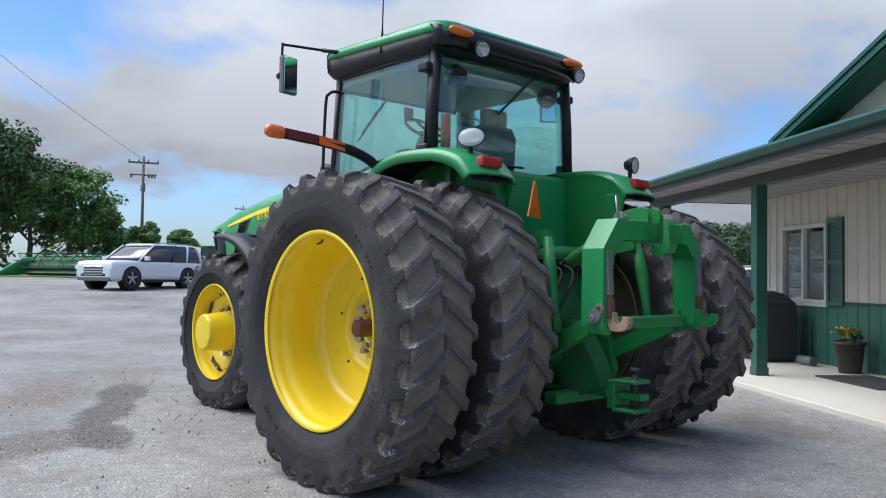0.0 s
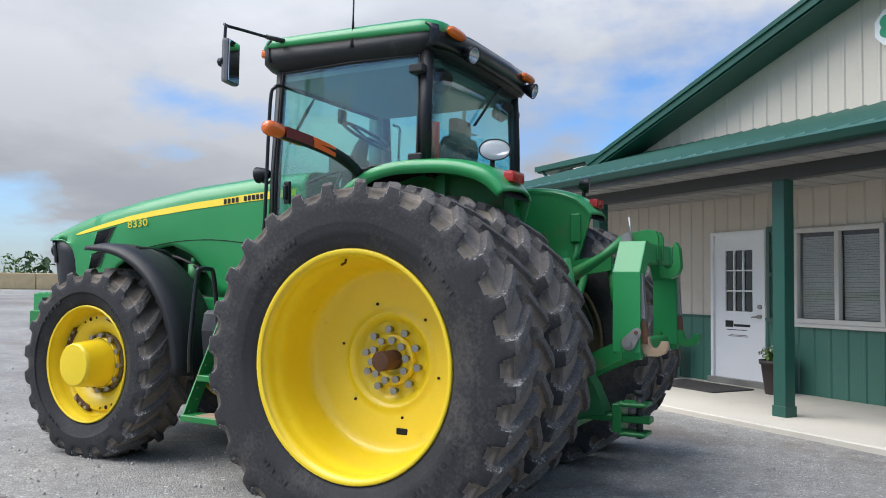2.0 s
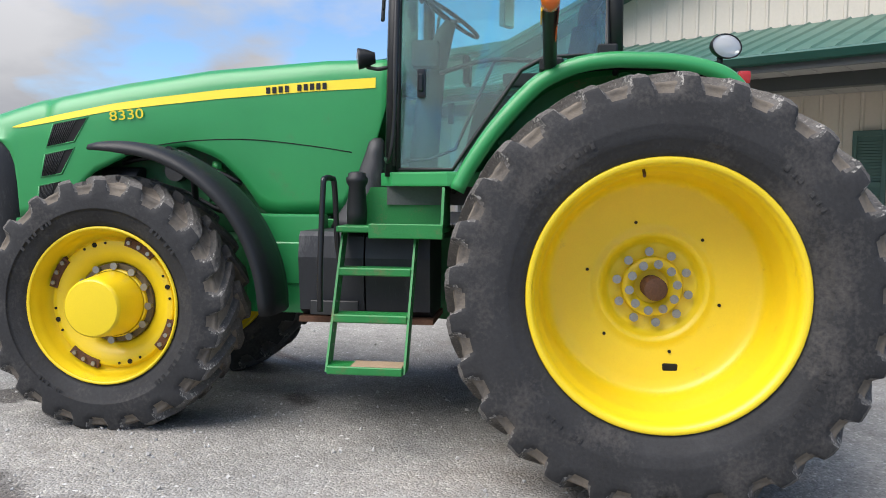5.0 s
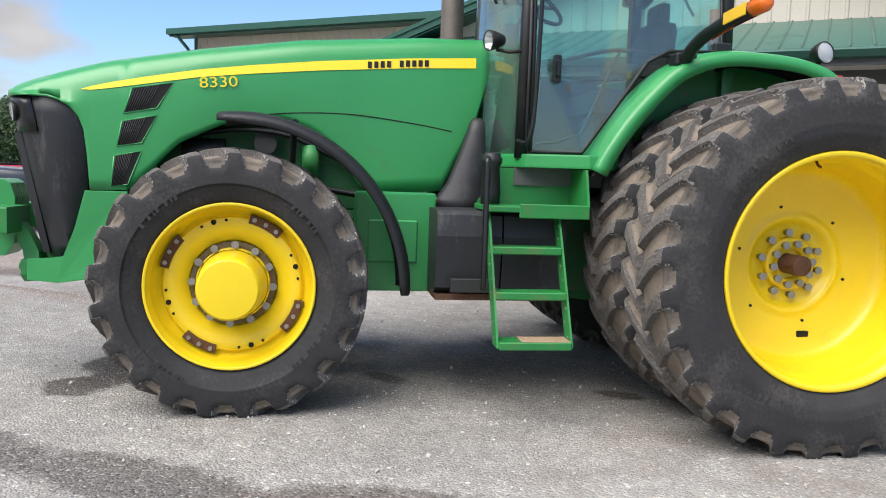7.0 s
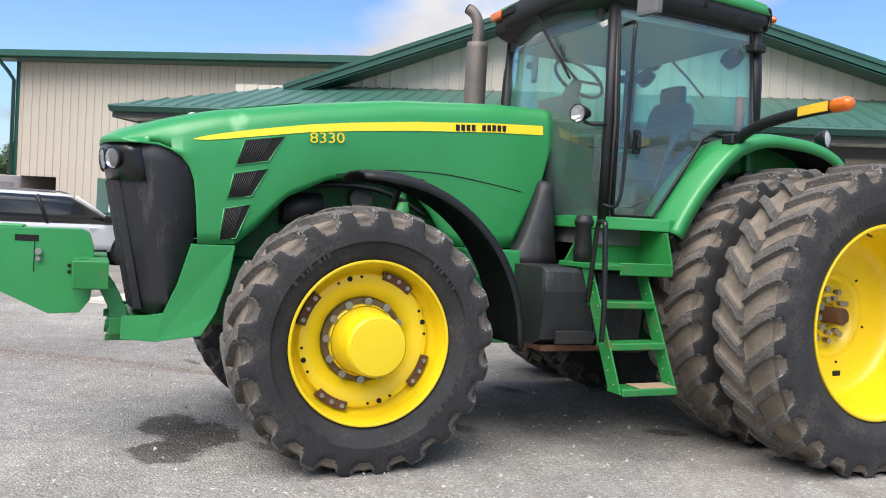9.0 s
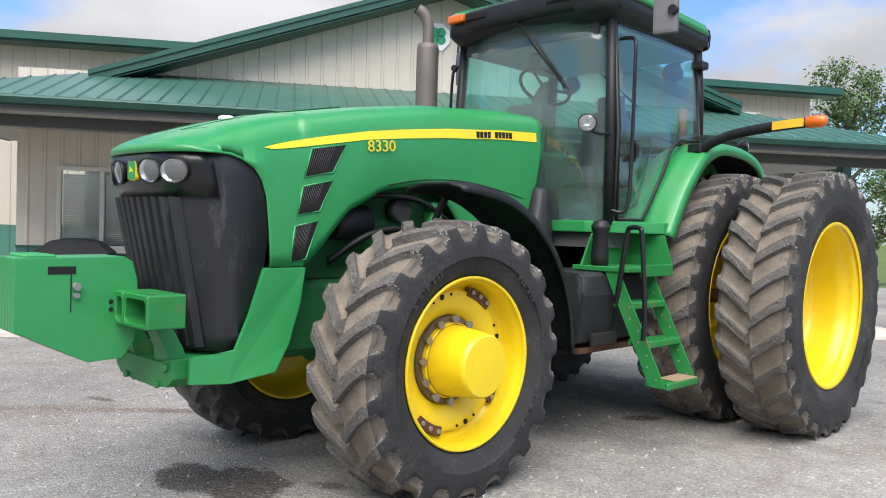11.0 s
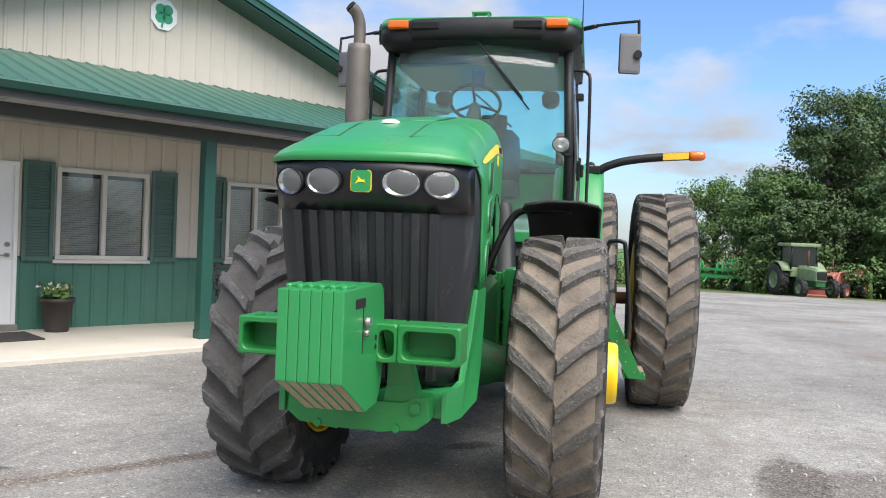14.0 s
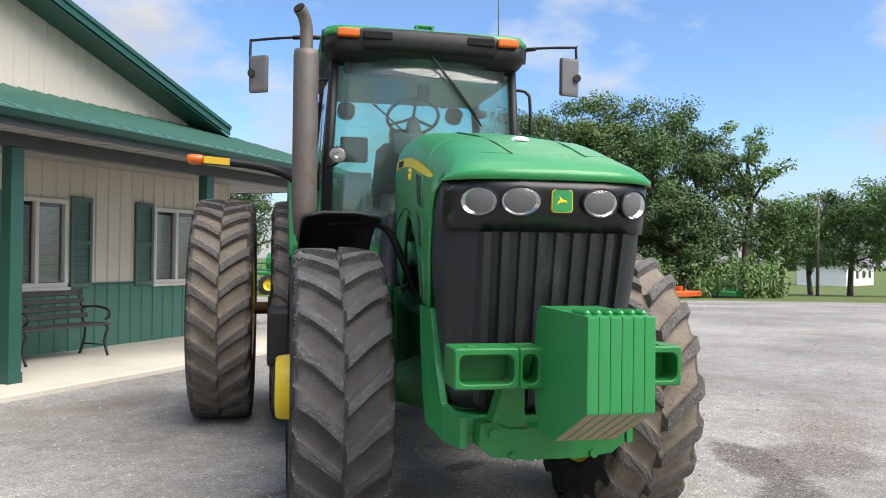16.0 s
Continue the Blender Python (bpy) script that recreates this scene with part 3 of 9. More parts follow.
# centre, half axes, turn, colour, edge, strength
PUDDLES = [
    (-2.68, 2.36, 0.66, 0.45, 20, (0.165, 0.140, 0.122), 0.18, 0.75, 3.5),
    (-3.5, 1.5, 0.9, 0.40, 50, (0.22, 0.18, 0.15), 0.35, 0.6, 3.0),
    (-1.32, 4.45, 0.78, 0.27, 66, (0.135, 0.126, 0.116), 0.16, 0.9, 6.0),
    (-1.86, 3.36, 0.74, 0.25, 60, (0.135, 0.126, 0.116), 0.16, 0.9, 6.0),
    (-2.22, 2.35, 0.70, 0.24, 80, (0.140, 0.122, 0.108), 0.16, 0.85, 6.0),
    (-1.95, 4.95, 1.1, 0.40, 66, (0.235, 0.185, 0.15), 0.35, 0.7, 3.0),
    (-0.75, 5.9, 1.0, 0.30, 70, (0.24, 0.20, 0.165), 0.35, 0.6, 3.0),
    (3.25, 5.25, 1.9, 0.085, 57, (0.18, 0.145, 0.12), 0.35, 0.8, 3.0),
    (1.60, 3.15, 1.35, 0.080, 49, (0.18, 0.145, 0.12), 0.35, 0.8, 3.0),
    (2.9, 4.9, 1.6, 0.22, 55, (0.235, 0.20, 0.175), 0.4, 0.55, 3.0),
    (5.0, 6.5, 0.9, 0.30, 60, (0.11, 0.09, 0.08), 0.25, 0.85, 3.0),
    (6.4, 7.6, 2.4, 0.8, 60, (0.27, 0.22, 0.19), 0.4, 0.6, 2.0),
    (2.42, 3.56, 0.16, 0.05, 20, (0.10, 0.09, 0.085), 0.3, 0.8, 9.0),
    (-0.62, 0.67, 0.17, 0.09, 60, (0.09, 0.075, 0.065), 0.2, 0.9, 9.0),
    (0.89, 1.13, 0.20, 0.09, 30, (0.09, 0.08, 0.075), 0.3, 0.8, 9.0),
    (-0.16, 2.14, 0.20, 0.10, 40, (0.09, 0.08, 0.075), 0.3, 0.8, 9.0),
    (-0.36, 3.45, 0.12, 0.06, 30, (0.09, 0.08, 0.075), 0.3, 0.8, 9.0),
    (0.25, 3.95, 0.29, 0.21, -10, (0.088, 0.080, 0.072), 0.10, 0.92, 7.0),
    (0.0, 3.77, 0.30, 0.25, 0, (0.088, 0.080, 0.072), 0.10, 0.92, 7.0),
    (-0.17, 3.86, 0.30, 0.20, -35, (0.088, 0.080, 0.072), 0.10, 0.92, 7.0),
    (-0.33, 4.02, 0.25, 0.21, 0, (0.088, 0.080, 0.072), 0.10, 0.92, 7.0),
]


def grid_ground():
    rs = [0, 0.5] + [1.0 * 1.13 ** i for i in range(56)]
    rs = [r for r in rs if r < 600] + [700]
    bm = bmesh.new()
    n = 72
    cx, cy = 1.0, 2.0
    centre = bm.verts.new((cx, cy, 0))
    prev = None
    for r in rs[1:]:
        ring = []
        for k in range(n):
            x, y = cx + r * math.cos(k / n * math.tau), cy + r * math.sin(k / n * math.tau)
            ring.append(bm.verts.new((x, y, ground_z(x, y))))
        for k in range(n):
            f = bm.faces.new((centre, ring[k], ring[(k + 1) % n]) if prev is None else (prev[k], ring[k], ring[(k + 1) % n], prev[(k + 1) % n]))
            f.smooth = True
        prev = ring
    return bm


tagged(part("ground", grid_ground(), ground_mat()), "pale grey crushed gravel yard with brown worn patches", "ground", kind="structure")

# ---- office building: its own frame, x along the porch wall, y out of it ----
B = pose(4.537, -3.413, 0, 0, 0, 55.5)


def bpart(name, bm, material, label="", kind="structure", category="", parent=None):
    ob = part(name, bm, material, parent)
    if parent is None:
        ob.matrix_basis = B
    return tagged(ob, label, category, kind=kind)


OPEN = [("door_1", 2.76, 3.71, 0.12, 2.16)] + [(f"window_{i}", a, b, 0.945, 2.14) for i, (a, b) in enumerate([(1.10, 2.32), (-1.09, -0.09), (-3.75, -2.72), (5.24, 6.46)], 1)]
WX0, WX1, WTOP = -4.6, 7.0, 3.52


def siding_panel(bm, x0, x1, z0, z1, y=0.0, pitch=0.2286, mi=0, ztop=None):
    """Ribbed steel sheet: flats with raised ribs; ztop(x) cuts its top to a slope."""
    xs = []
    k = math.ceil((x0 + 0.001) / pitch)
    cuts = [x0]
    while k * pitch < x1:
        c = k * pitch
        for d, h in ((-0.028, 0), (-0.014, 0.017), (0.014, 0.017), (0.028, 0)):
            if x0 < c + d < x1:
                cuts.append((c + d, h))
        k += 1
    pts = [(c if isinstance(c, tuple) else (c, 0)) for c in cuts] + [(x1, 0)]
    lo = [bm.verts.new((x, y + h, z0)) for x, h in pts]
    hi = [bm.verts.new((x, y + h, ztop(x) if ztop else z1)) for x, h in pts]
    for i in range(len(pts) - 1):
        f = bm.faces.new((lo[i], lo[i + 1], hi[i + 1], hi[i]))
        f.material_index = mi


def wall_with_holes():
    """The porch wall in strips between the openings: green wainscot below, tan above."""
    bm, bw = bmesh.new(), bmesh.new()
    edges = sorted({WX0, WX1, *[v for o in OPEN for v in o[1:3]]})
    for a, b in zip(edges, edges[1:]):
        hole = [o for o in OPEN if o[1] <= a + 1e-6 and o[2] >= b - 1e-6]
        if not hole:
            siding_panel(bm, a, b, 0.98, WTOP)
            siding_panel(bw, a, b, 0.06, 0.96)
        else:
            z0, z1 = hole[0][3], hole[0][4]
            siding_panel(bm, a, b, z1, WTOP)
            if z0 > 0.5:
                siding_panel(bw, a, b, 0.06, z0)
    return bm, bw


wall_bm, wains_bm = wall_with_holes()
bpart("wall_porch", wall_bm, M_SIDING, "tan ribbed steel siding wall under the porch")
bpart("wainscot", wains_bm, M_WAINSCOT, "dark green ribbed steel wainscot")
# the body of the wall behind the sheet, in pieces round the openings, and the rooms behind
core = bmesh.new()
edges = sorted({WX0, WX1, *[v for o in OPEN for v in o[1:3]]})
for a, b in zip(edges, edges[1:]):
    hole = [o for o in OPEN if o[1] <= a + 1e-6 and o[2] >= b - 1e-6]
    if not hole:
        bm_box(core, a, b, -0.18, -0.004, 0, WTOP)
    else:
        bm_box(core, a, b, -0.18, -0.004, hole[0][4], WTOP)
        bm_box(core, a, b, -0.18, -0.004, 0, hole[0][3])
bpart("wall_core", core, M_SIDING, "tan wall behind the siding")
# Back wall, floor and ceiling; the room's dimness is put into their grey.
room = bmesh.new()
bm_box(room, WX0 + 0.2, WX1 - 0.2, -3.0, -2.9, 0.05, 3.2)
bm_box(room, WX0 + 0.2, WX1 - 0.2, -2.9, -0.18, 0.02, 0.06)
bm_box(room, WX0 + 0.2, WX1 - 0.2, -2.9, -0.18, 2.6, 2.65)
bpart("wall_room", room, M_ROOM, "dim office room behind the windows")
trim = bmesh.new()
for a, b in zip(edges, edges[1:]):
    if not [o for o in OPEN if o[1] <= a + 1e-6 and o[2] >= b - 1e-6]:
        bm_box(trim, a, b, 0.0, 0.03, 0.955, 0.99)
bpart("trim", trim, M_TRIM, "green trim strip over the wainscot")

# side and back walls of the office
side = bmesh.new()
PEAK_X, PEAK_Z, SLOPE = 0.80, 5.16, 0.305


def rake_z(x):
    return PEAK_Z - abs(x - PEAK_X) * 0.335


for x in (-4.4, 6.0):
    bm_box(side, x - 0.08, x + 0.08, -6.3, -0.18, 0, 3.4)
bpart("wall_side", side, M_SIDING, "tan siding side walls")
gable = bmesh.new()
siding_panel(gable, -3.9, PEAK_X, 3.52, 0, 0.004, ztop=lambda x: max(3.53, rake_z(x) - 0.05))
siding_panel(gable, PEAK_X, 5.5, 3.52, 0, 0.004, ztop=lambda x: max(3.53, rake_z(x) - 0.05))
bpart("wall_gable", gable, M_SIDING, "tan ribbed gable wall over the porch roof")

# main roof: two slopes with standing ribs, fascia and rake boards
roof = bmesh.new()
for s in (-1, 1):
    ends = 5.15 if s > 0 else 4.75
    a, b = (PEAK_X, PEAK_Z), (PEAK_X + s * ends, PEAK_Z - ends * 0.335)
    pts = [a, b, (b[0], b[1] - 0.05), (a[0], a[1] - 0.05)]
    bm_prism(roof, pts if s > 0 else pts[::-1], "y", 0.46, -9.0)
    yy = 0.3
    while yy > -8.8:
        bm_prism(roof, [(a[0], a[1] + 0.02), (b[0], b[1] + 0.02), (b[0], b[1]), (a[0], a[1])], "y", yy, yy - 0.03)
        yy -= 0.23
bm_box(roof, PEAK_X - 0.12, PEAK_X + 0.12, 0.48, -9.0, PEAK_Z - 0.03, PEAK_Z + 0.035)
bpart("roof_main", roof, M_ROOF, "green ribbed steel gable roof")
rake = bmesh.new()
for s in (-1, 1):
    ends = 5.15 if s > 0 else 4.75
    for off, h, y0, y1 in ((0.0, 0.17, 0.47, 0.50), (-0.012, 0.06, 0.50, 0.525)):
        a, b = (PEAK_X, PEAK_Z + 0.02 + off), (PEAK_X + s * ends, PEAK_Z + 0.02 + off - ends * 0.335)
        bm_prism(rake, [a, b, (b[0], b[1] - h), (a[0], a[1] - h)], "y", y0, y1)
    a, b = (PEAK_X, PEAK_Z - 0.16), (PEAK_X + s * ends, PEAK_Z - 0.16 - ends * 0.335)
    bm_prism(rake, [a, b, (b[0], b[1] - 0.02), (a[0], a[1] - 0.02)], "y", 0.47, 0.02)
bpart("trim_rake", rake, M_TRIM, "dark green rake boards and soffit of the gable")

# porch roof: a low slope with hipped ends
EY, EZ, RZ, EX0, EX1 = 2.22, 2.82, 3.52, -6.1, 7.75
HX0, HX1 = -4.2, 5.85
porch = bmesh.new()
top = [(EX0, EY, EZ), (EX1, EY, EZ), (HX1, 0.0, RZ), (HX0, 0.0, RZ)]
left = [(EX1, EY, EZ), (EX1, -2.0, EZ), (HX1, -2.0, RZ), (HX1, 0.0, RZ)]
right = [(EX0, -2.0, EZ), (EX0, EY, EZ), (HX0, 0.0, RZ), (HX0, -2.0, RZ)]
for quad in (top, left, right):
    lo = [porch.verts.new((x, y, z - 0.04)) for x, y, z in quad]
    hi = [porch.verts.new(p) for p in quad]
    porch.faces.new(hi)
    porch.faces.new(lo[::-1])
    for i in range(4):
        porch.faces.new((hi[i], hi[(i + 1) % 4], lo[(i + 1) % 4], lo[i]))
porch_roof = bpart("roof_porch", porch, M_ROOF, "green ribbed steel porch roof with hipped ends")
x = EX0 + 0.1
while x < EX1:
    y1 = 0.0 if HX0 < x < HX1 else (EY * (1 - (x - EX0) / (HX0 - EX0)) if x <= HX0 else EY * (1 - (EX1 - x) / (EX1 - HX1)))
    z1 = EZ + (RZ - EZ) * (EY - y1) / EY
    if EY - y1 > 0.1:
        for d0, d1, h in ((-0.02, 0.02, 0.022),):
            rb = bmesh.new()
            v = [rb.verts.new(p) for p in ((x + d0, EY, EZ), (x, EY, EZ + h), (x + d1, EY, EZ), (x + d0, y1, z1), (x, y1, z1 + h), (x + d1, y1, z1))]
            for q in ((0, 1, 4, 3), (1, 2, 5, 4), (0, 2, 1), (3, 4, 5)):
                rb.faces.new([v[i] for i in q])
            part("roof_rib", rb, M_ROOF, porch_roof)
    x += 0.2286
eave = bmesh.new()
fascia = bmesh.new()
bm_box(fascia, EX0 - 0.02, EX1 + 0.02, EY - 0.03, EY + 0.0, EZ - 0.19, EZ - 0.045)
bm_box(fascia, EX0 - 0.03, EX0, -2.0, EY - 0.03, EZ - 0.19, EZ - 0.045)
bm_box(fascia, EX1, EX1 + 0.03, -2.0, EY - 0.03, EZ - 0.19, EZ - 0.045)
bpart("trim_fascia", fascia, M_FASCIA_SHADE, "grey fascia, darkened for the shade below the gutter")
# rounded gutter
for x0, x1 in ((EX0 - 0.02, EX1 + 0.02),):
    prof = [(EY, EZ - 0.02), (EY + 0.10, EZ - 0.02), (EY + 0.12, EZ - 0.045), (EY + 0.10, EZ - 0.075), (EY + 0.075, EZ - 0.11), (EY, EZ - 0.12)]
    bm_prism(eave, prof, "x", x0, x1)
bpart("trim_gutter", eave, M_TRIM, "dark green gutter along the porch eave")
soff = bmesh.new()
bm_box(soff, EX0, EX1, 0.03, EY - 0.03, 2.64, 2.655)
x = EX0
while x < EX1:
    bm_box(soff, x, x + 0.01, 0.03, EY - 0.03, 2.634, 2.64)
    x += 0.3
for x0, x1 in ((EX0, -4.5), (7.0, EX1)):
    bm_box(soff, x0, x1, -2.0, 0.03, 2.64, 2.655)
bpart("ceiling", soff, M_SOFFIT, "pale grey panelled porch ceiling")
beam = bmesh.new()
bm_box(beam, EX0 + 0.1, EX1 - 0.1, 1.60, 1.76, 2.50, 2.64)
bpart("beam", beam, M_FASCIA_SHADE, "dark grey boxed porch beam")
for x in (7.17, 4.11, 1.11, -1.92, -4.95):
    p = box(x - 0.075, x + 0.075, 1.605, 1.755, 0.05, 2.5, 0.006)
    bm_box(p, x - 0.085, x + 0.085, 1.595, 1.765, 0.05, 0.17, 0.004)
    ob = part("porch_post", p, M_TRIM)
    ob.matrix_basis = B
    tagged(ob, "dark green square steel-clad porch post", "post", "porch posts")
slab = box(-6.0, 8.0, -0.2, 2.30, -0.2, 0.06, 0.012)
bpart("pavement", slab, M_CONCRETE, "pale concrete porch slab")


def window(name, x0, x1, z0, z1):
    """A two-light sliding window with a frame, a blind behind one light and louvred shutters beside it."""
    w = thing(name, B, "almond-framed sliding window with grey blinds in a tan siding wall", "window", "porch windows", "structure")
    f = bmesh.new()
    t = 0.06
    for a in ((x0, x1, z0, z0 + t), (x0, x1, z1 - t, z1), (x0, x0 + t, z0 + t, z1 - t), (x1 - t, x1, z0 + t, z1 - t), ((x0 + x1) / 2 - 0.03, (x0 + x1) / 2 + 0.03, z0 + t, z1 - t)):
        bm_box(f, a[0], a[1], -0.05, 0.035, a[2], a[3], 0.006)
    part("window_frame", f, M_FRAME, w)
    part("window_sill", box(x0 - 0.03, x1 + 0.03, 0.0, 0.06, z0 - 0.045, z0, 0.006), M_FRAME, w)
    xm = (x0 + x1) / 2
    for a, b in ((x0 + t, xm - 0.03), (xm + 0.03, x1 - t)):
        g = part("pane", box(a, b, -0.025, -0.02, z0 + t, z1 - t), M_WGLASS, w)
        g.visible_shadow = False
    bl = bmesh.new()
    z = z0 + t + 0.02
    while z < z1 - t - 0.05:
        for bx0, bx1 in ((x0 + t, xm - 0.035), (xm + 0.035, x1 - t)):
            bm_box(bl, bx0, bx1, -0.015, 0.015, -0.002, 0.002, m=Matrix.Translation((0, -0.075, z)) @ Matrix.Rotation(radians(52), 4, "X"))
        z += 0.030
    part("blind", bl, M_BLIND, w, "grey slatted blind")
    for k in (0, 1):
        if k == 1 and x1 > 6:
            continue
        a = x0 - 0.40 if k == 0 else x1 + 0.03
        sh = thing("shutter", B, "dark green louvred shutter beside a window", "shutter", "window shutters")
        fr = bmesh.new()
        zz0, zz1 = z0 - 0.02, z1 + 0.05
        for q in ((a, a + 0.05, zz0, zz1), (a + 0.32, a + 0.37, zz0, zz1), (a + 0.05, a + 0.32, zz0, zz0 + 0.07), (a + 0.05, a + 0.32, zz1 - 0.07, zz1), (a + 0.05, a + 0.32, (zz0 + zz1) / 2 - 0.03, (zz0 + zz1) / 2 + 0.03)):
            bm_box(fr, q[0], q[1], 0.02, 0.055, q[2], q[3], 0.004)
        bm_box(fr, a + 0.04, a + 0.33, 0.018, 0.026, zz0 + 0.03, zz1 - 0.03)
        part("frame", fr, M_SHUTTER, sh)
        mid = (zz0 + zz1) / 2
        for lo, hi in ((zz0 + 0.09, mid - 0.05), (mid + 0.05, zz1 - 0.09)):
            sl = bmesh.new()
            for zz in [lo + i * 0.036 for i in range(40) if lo + i * 0.036 < hi]:
                bm_box(sl, a + 0.05, a + 0.32, 0.026, 0.05, zz, zz + 0.007, m=Matrix.Translation((0, 0, zz)) @ Matrix.Rotation(radians(-35), 4, "X") @ Matrix.Translation((0, -0.01, -zz)))
            part("louvre", sl, M_SHUTTER, sh)


for nm, a, b, z0, z1 in OPEN[1:]:
    window(nm, a, b, z0, z1)

# entrance door
d = thing("door_1", B, "white steel entrance door with a nine-pane window, closed", "door", kind="structure")
x0, x1, z0, z1 = OPEN[0][1:]
fr = bmesh.new()
for a in ((x0, x0 + 0.05, z0, z1), (x1 - 0.05, x1, z0, z1), (x0 + 0.05, x1 - 0.05, z1 - 0.05, z1)):
    bm_box(fr, a[0], a[1], -0.08, 0.03, a[2], a[3], 0.006)
part("door_frame", fr, M_WHITE, d)
lf = bmesh.new()
gx0, gx1, gz0, gz1 = x0 + 0.24, x1 - 0.24, 1.06, 1.90
for a in ((x0 + 0.05, gx0, z0 + 0.02, z1 - 0.05), (gx1, x1 - 0.05, z0 + 0.02, z1 - 0.05), (gx0, gx1, z0 + 0.02, gz0), (gx0, gx1, gz1, z1 - 0.05)):
    bm_box(lf, a[0], a[1], -0.055, -0.01, a[2], a[3])
leaf = part("door_leaf", lf, M_WHITE, d)
for i in range(3):
    for j in range(3):
        w, h = (gx1 - gx0) / 3, (gz1 - gz0) / 3
        part("pane", box(gx0 + i * w + 0.008, gx0 + (i + 1) * w - 0.008, -0.04, -0.03, gz0 + j * h + 0.008, gz0 + (j + 1) * h - 0.008), M_CARGLASS, d)
mu = bmesh.new()
for i in (1, 2):
    bm_box(mu, gx0 + i * w - 0.009, gx0 + i * w + 0.009, -0.045, -0.004, gz0, gz1)
    bm_box(mu, gx0, gx1, -0.044, -0.005, gz0 + i * h - 0.009, gz0 + i * h + 0.009)
part("muntin", mu, M_WHITE, d)
part("door_handle", bm_tube(bm_cyl(bmesh.new(), (x0 + 0.11, -0.01, 1.0), (x0 + 0.11, 0.04, 1.0), 0.026), [(x0 + 0.11, 0.035, 1.0), (x0 + 0.16, 0.04, 0.995), (x0 + 0.22, 0.04, 0.99)], 0.01), M_STEEL, d, "brushed steel lever handle")
part("deadbolt", cyl((x0 + 0.11, -0.01, 1.13), (x0 + 0.11, 0.02, 1.13), 0.03), M_STEEL, d)
sign = bmesh.new()
bars = [(0.02, 0.16, 0.84, 0.93), (0.17, 0.45, 0.85, 0.885), (0.04, 0.40, 0.80, 0.81), (0.10, 0.40, 0.73, 0.738), (0.06, 0.42, 0.715, 0.722)]
for a, b, c, e in bars:
    bm_box(sign, x1 - 0.22 - a - (b - a), x1 - 0.22 - a, -0.0105, -0.008, c, e)
part("sign_bars", sign, M_BLACK, leaf, "dark lettering bars on the door")
part("threshold", box(x0 - 0.02, x1 + 0.02, -0.1, 0.08, 0.06, z0 + 0.02, 0.005), M_STEEL, d)

# emblem and ridge sign on the gable
em = thing("gable_emblem", B, "white octagon plaque with a green clover emblem on the gable", "sign")
octa = [(0.985 + 0.205 * math.cos(radians(22.5 + 45 * k)), 4.375 + 0.225 * math.sin(radians(22.5 + 45 * k))) for k in range(8)]
part("plaque", prism(octa, "y", 0.02, 0.04), M_WHITE, em)
M_CLOVER = mat("emblem_green", (0.02, 0.30, 0.15), 0.4, var=0.05, bump=0)
cl = bmesh.new()
for k in range(4):
    a = radians(45 + 90 * k)
    bm_cyl(cl, (0.985 + 0.072 * math.cos(a), 0.04, 4.385 + 0.08 * math.sin(a)), (0.985 + 0.072 * math.cos(a), 0.046, 4.385 + 0.08 * math.sin(a)), 0.076, n=20)
bm_prism(cl, [(0.975, 4.36), (0.995, 4.36), (1.03, 4.19), (1.0, 4.19)], "y", 0.04, 0.045)
part("clover", cl, M_CLOVER, em)
rs = thing("ridge_sign", B, "small white house-shaped sign at the gable peak", "sign")
part("board", prism([(0.42, 4.86), (1.12, 4.86), (1.12, 5.03), (0.78, 5.19), (0.42, 5.03)], "y", 0.53, 0.55), M_WHITE, rs)
sb = bmesh.new()
for k in range(6):
    bm_box(sb, 0.47 + k * 0.105, 0.54 + k * 0.105, 0.55, 0.554, 4.89, 4.98)
part("sign_bars", sb, M_BLACK, rs)
part("mark", prism([(0.74, 5.02), (0.86, 5.02), (0.80, 5.14)], "y", 0.55, 0.554), M_CLOVER, rs)

# the large shed behind
SHED_X0, SHED_X1, SHED_Y, SHED_H = -10.0, 16.2, -6.3, 5.15
sw = bmesh.new()
siding_panel(sw, SHED_X0, 14.95, 1.2, SHED_H, SHED_Y)
siding_panel(sw, 14.95, 16.0, 2.05, SHED_H, SHED_Y)
siding_panel(sw, 16.0, SHED_X1, 1.2, SHED_H, SHED_Y)
bpart("wall_shed", sw, M_SHEDSIDING, "beige ribbed steel wall of the large shed")
ww = bmesh.new()
siding_panel(ww, SHED_X0, 14.95, 0.0, 1.2, SHED_Y)
siding_panel(ww, 16.0, SHED_X1, 0.0, 1.2, SHED_Y)
bpart("wainscot_shed", ww, M_WAINSCOT, "dark green wainscot of the large shed")
sc = bmesh.new()
bm_box(sc, SHED_X0, 14.95, SHED_Y - 0.2, SHED_Y - 0.01, 0, SHED_H)
bm_box(sc, 16.0, SHED_X1, SHED_Y - 0.2, SHED_Y - 0.01, 0, SHED_H)
bm_box(sc, 14.95, 16.0, SHED_Y - 0.2, SHED_Y - 0.01, 2.05, SHED_H)
bm_box(sc, SHED_X1 - 0.2, SHED_X1, -24, SHED_Y - 0.2, 0, SHED_H)
bm_box(sc, SHED_X0, SHED_X0 + 0.2, -24, SHED_Y - 0.2, 0, SHED_H)
bm_box(sc, SHED_X0, SHED_X1, -24.2, -24, 0, SHED_H)
bm_box(sc, 13.6, 15.6, SHED_Y - 3.0, SHED_Y - 2.9, 0, 2.6)
bpart("wall_shed_core", sc, M_SHEDSIDING, "beige walls of the large shed")
sr = bmesh.new()
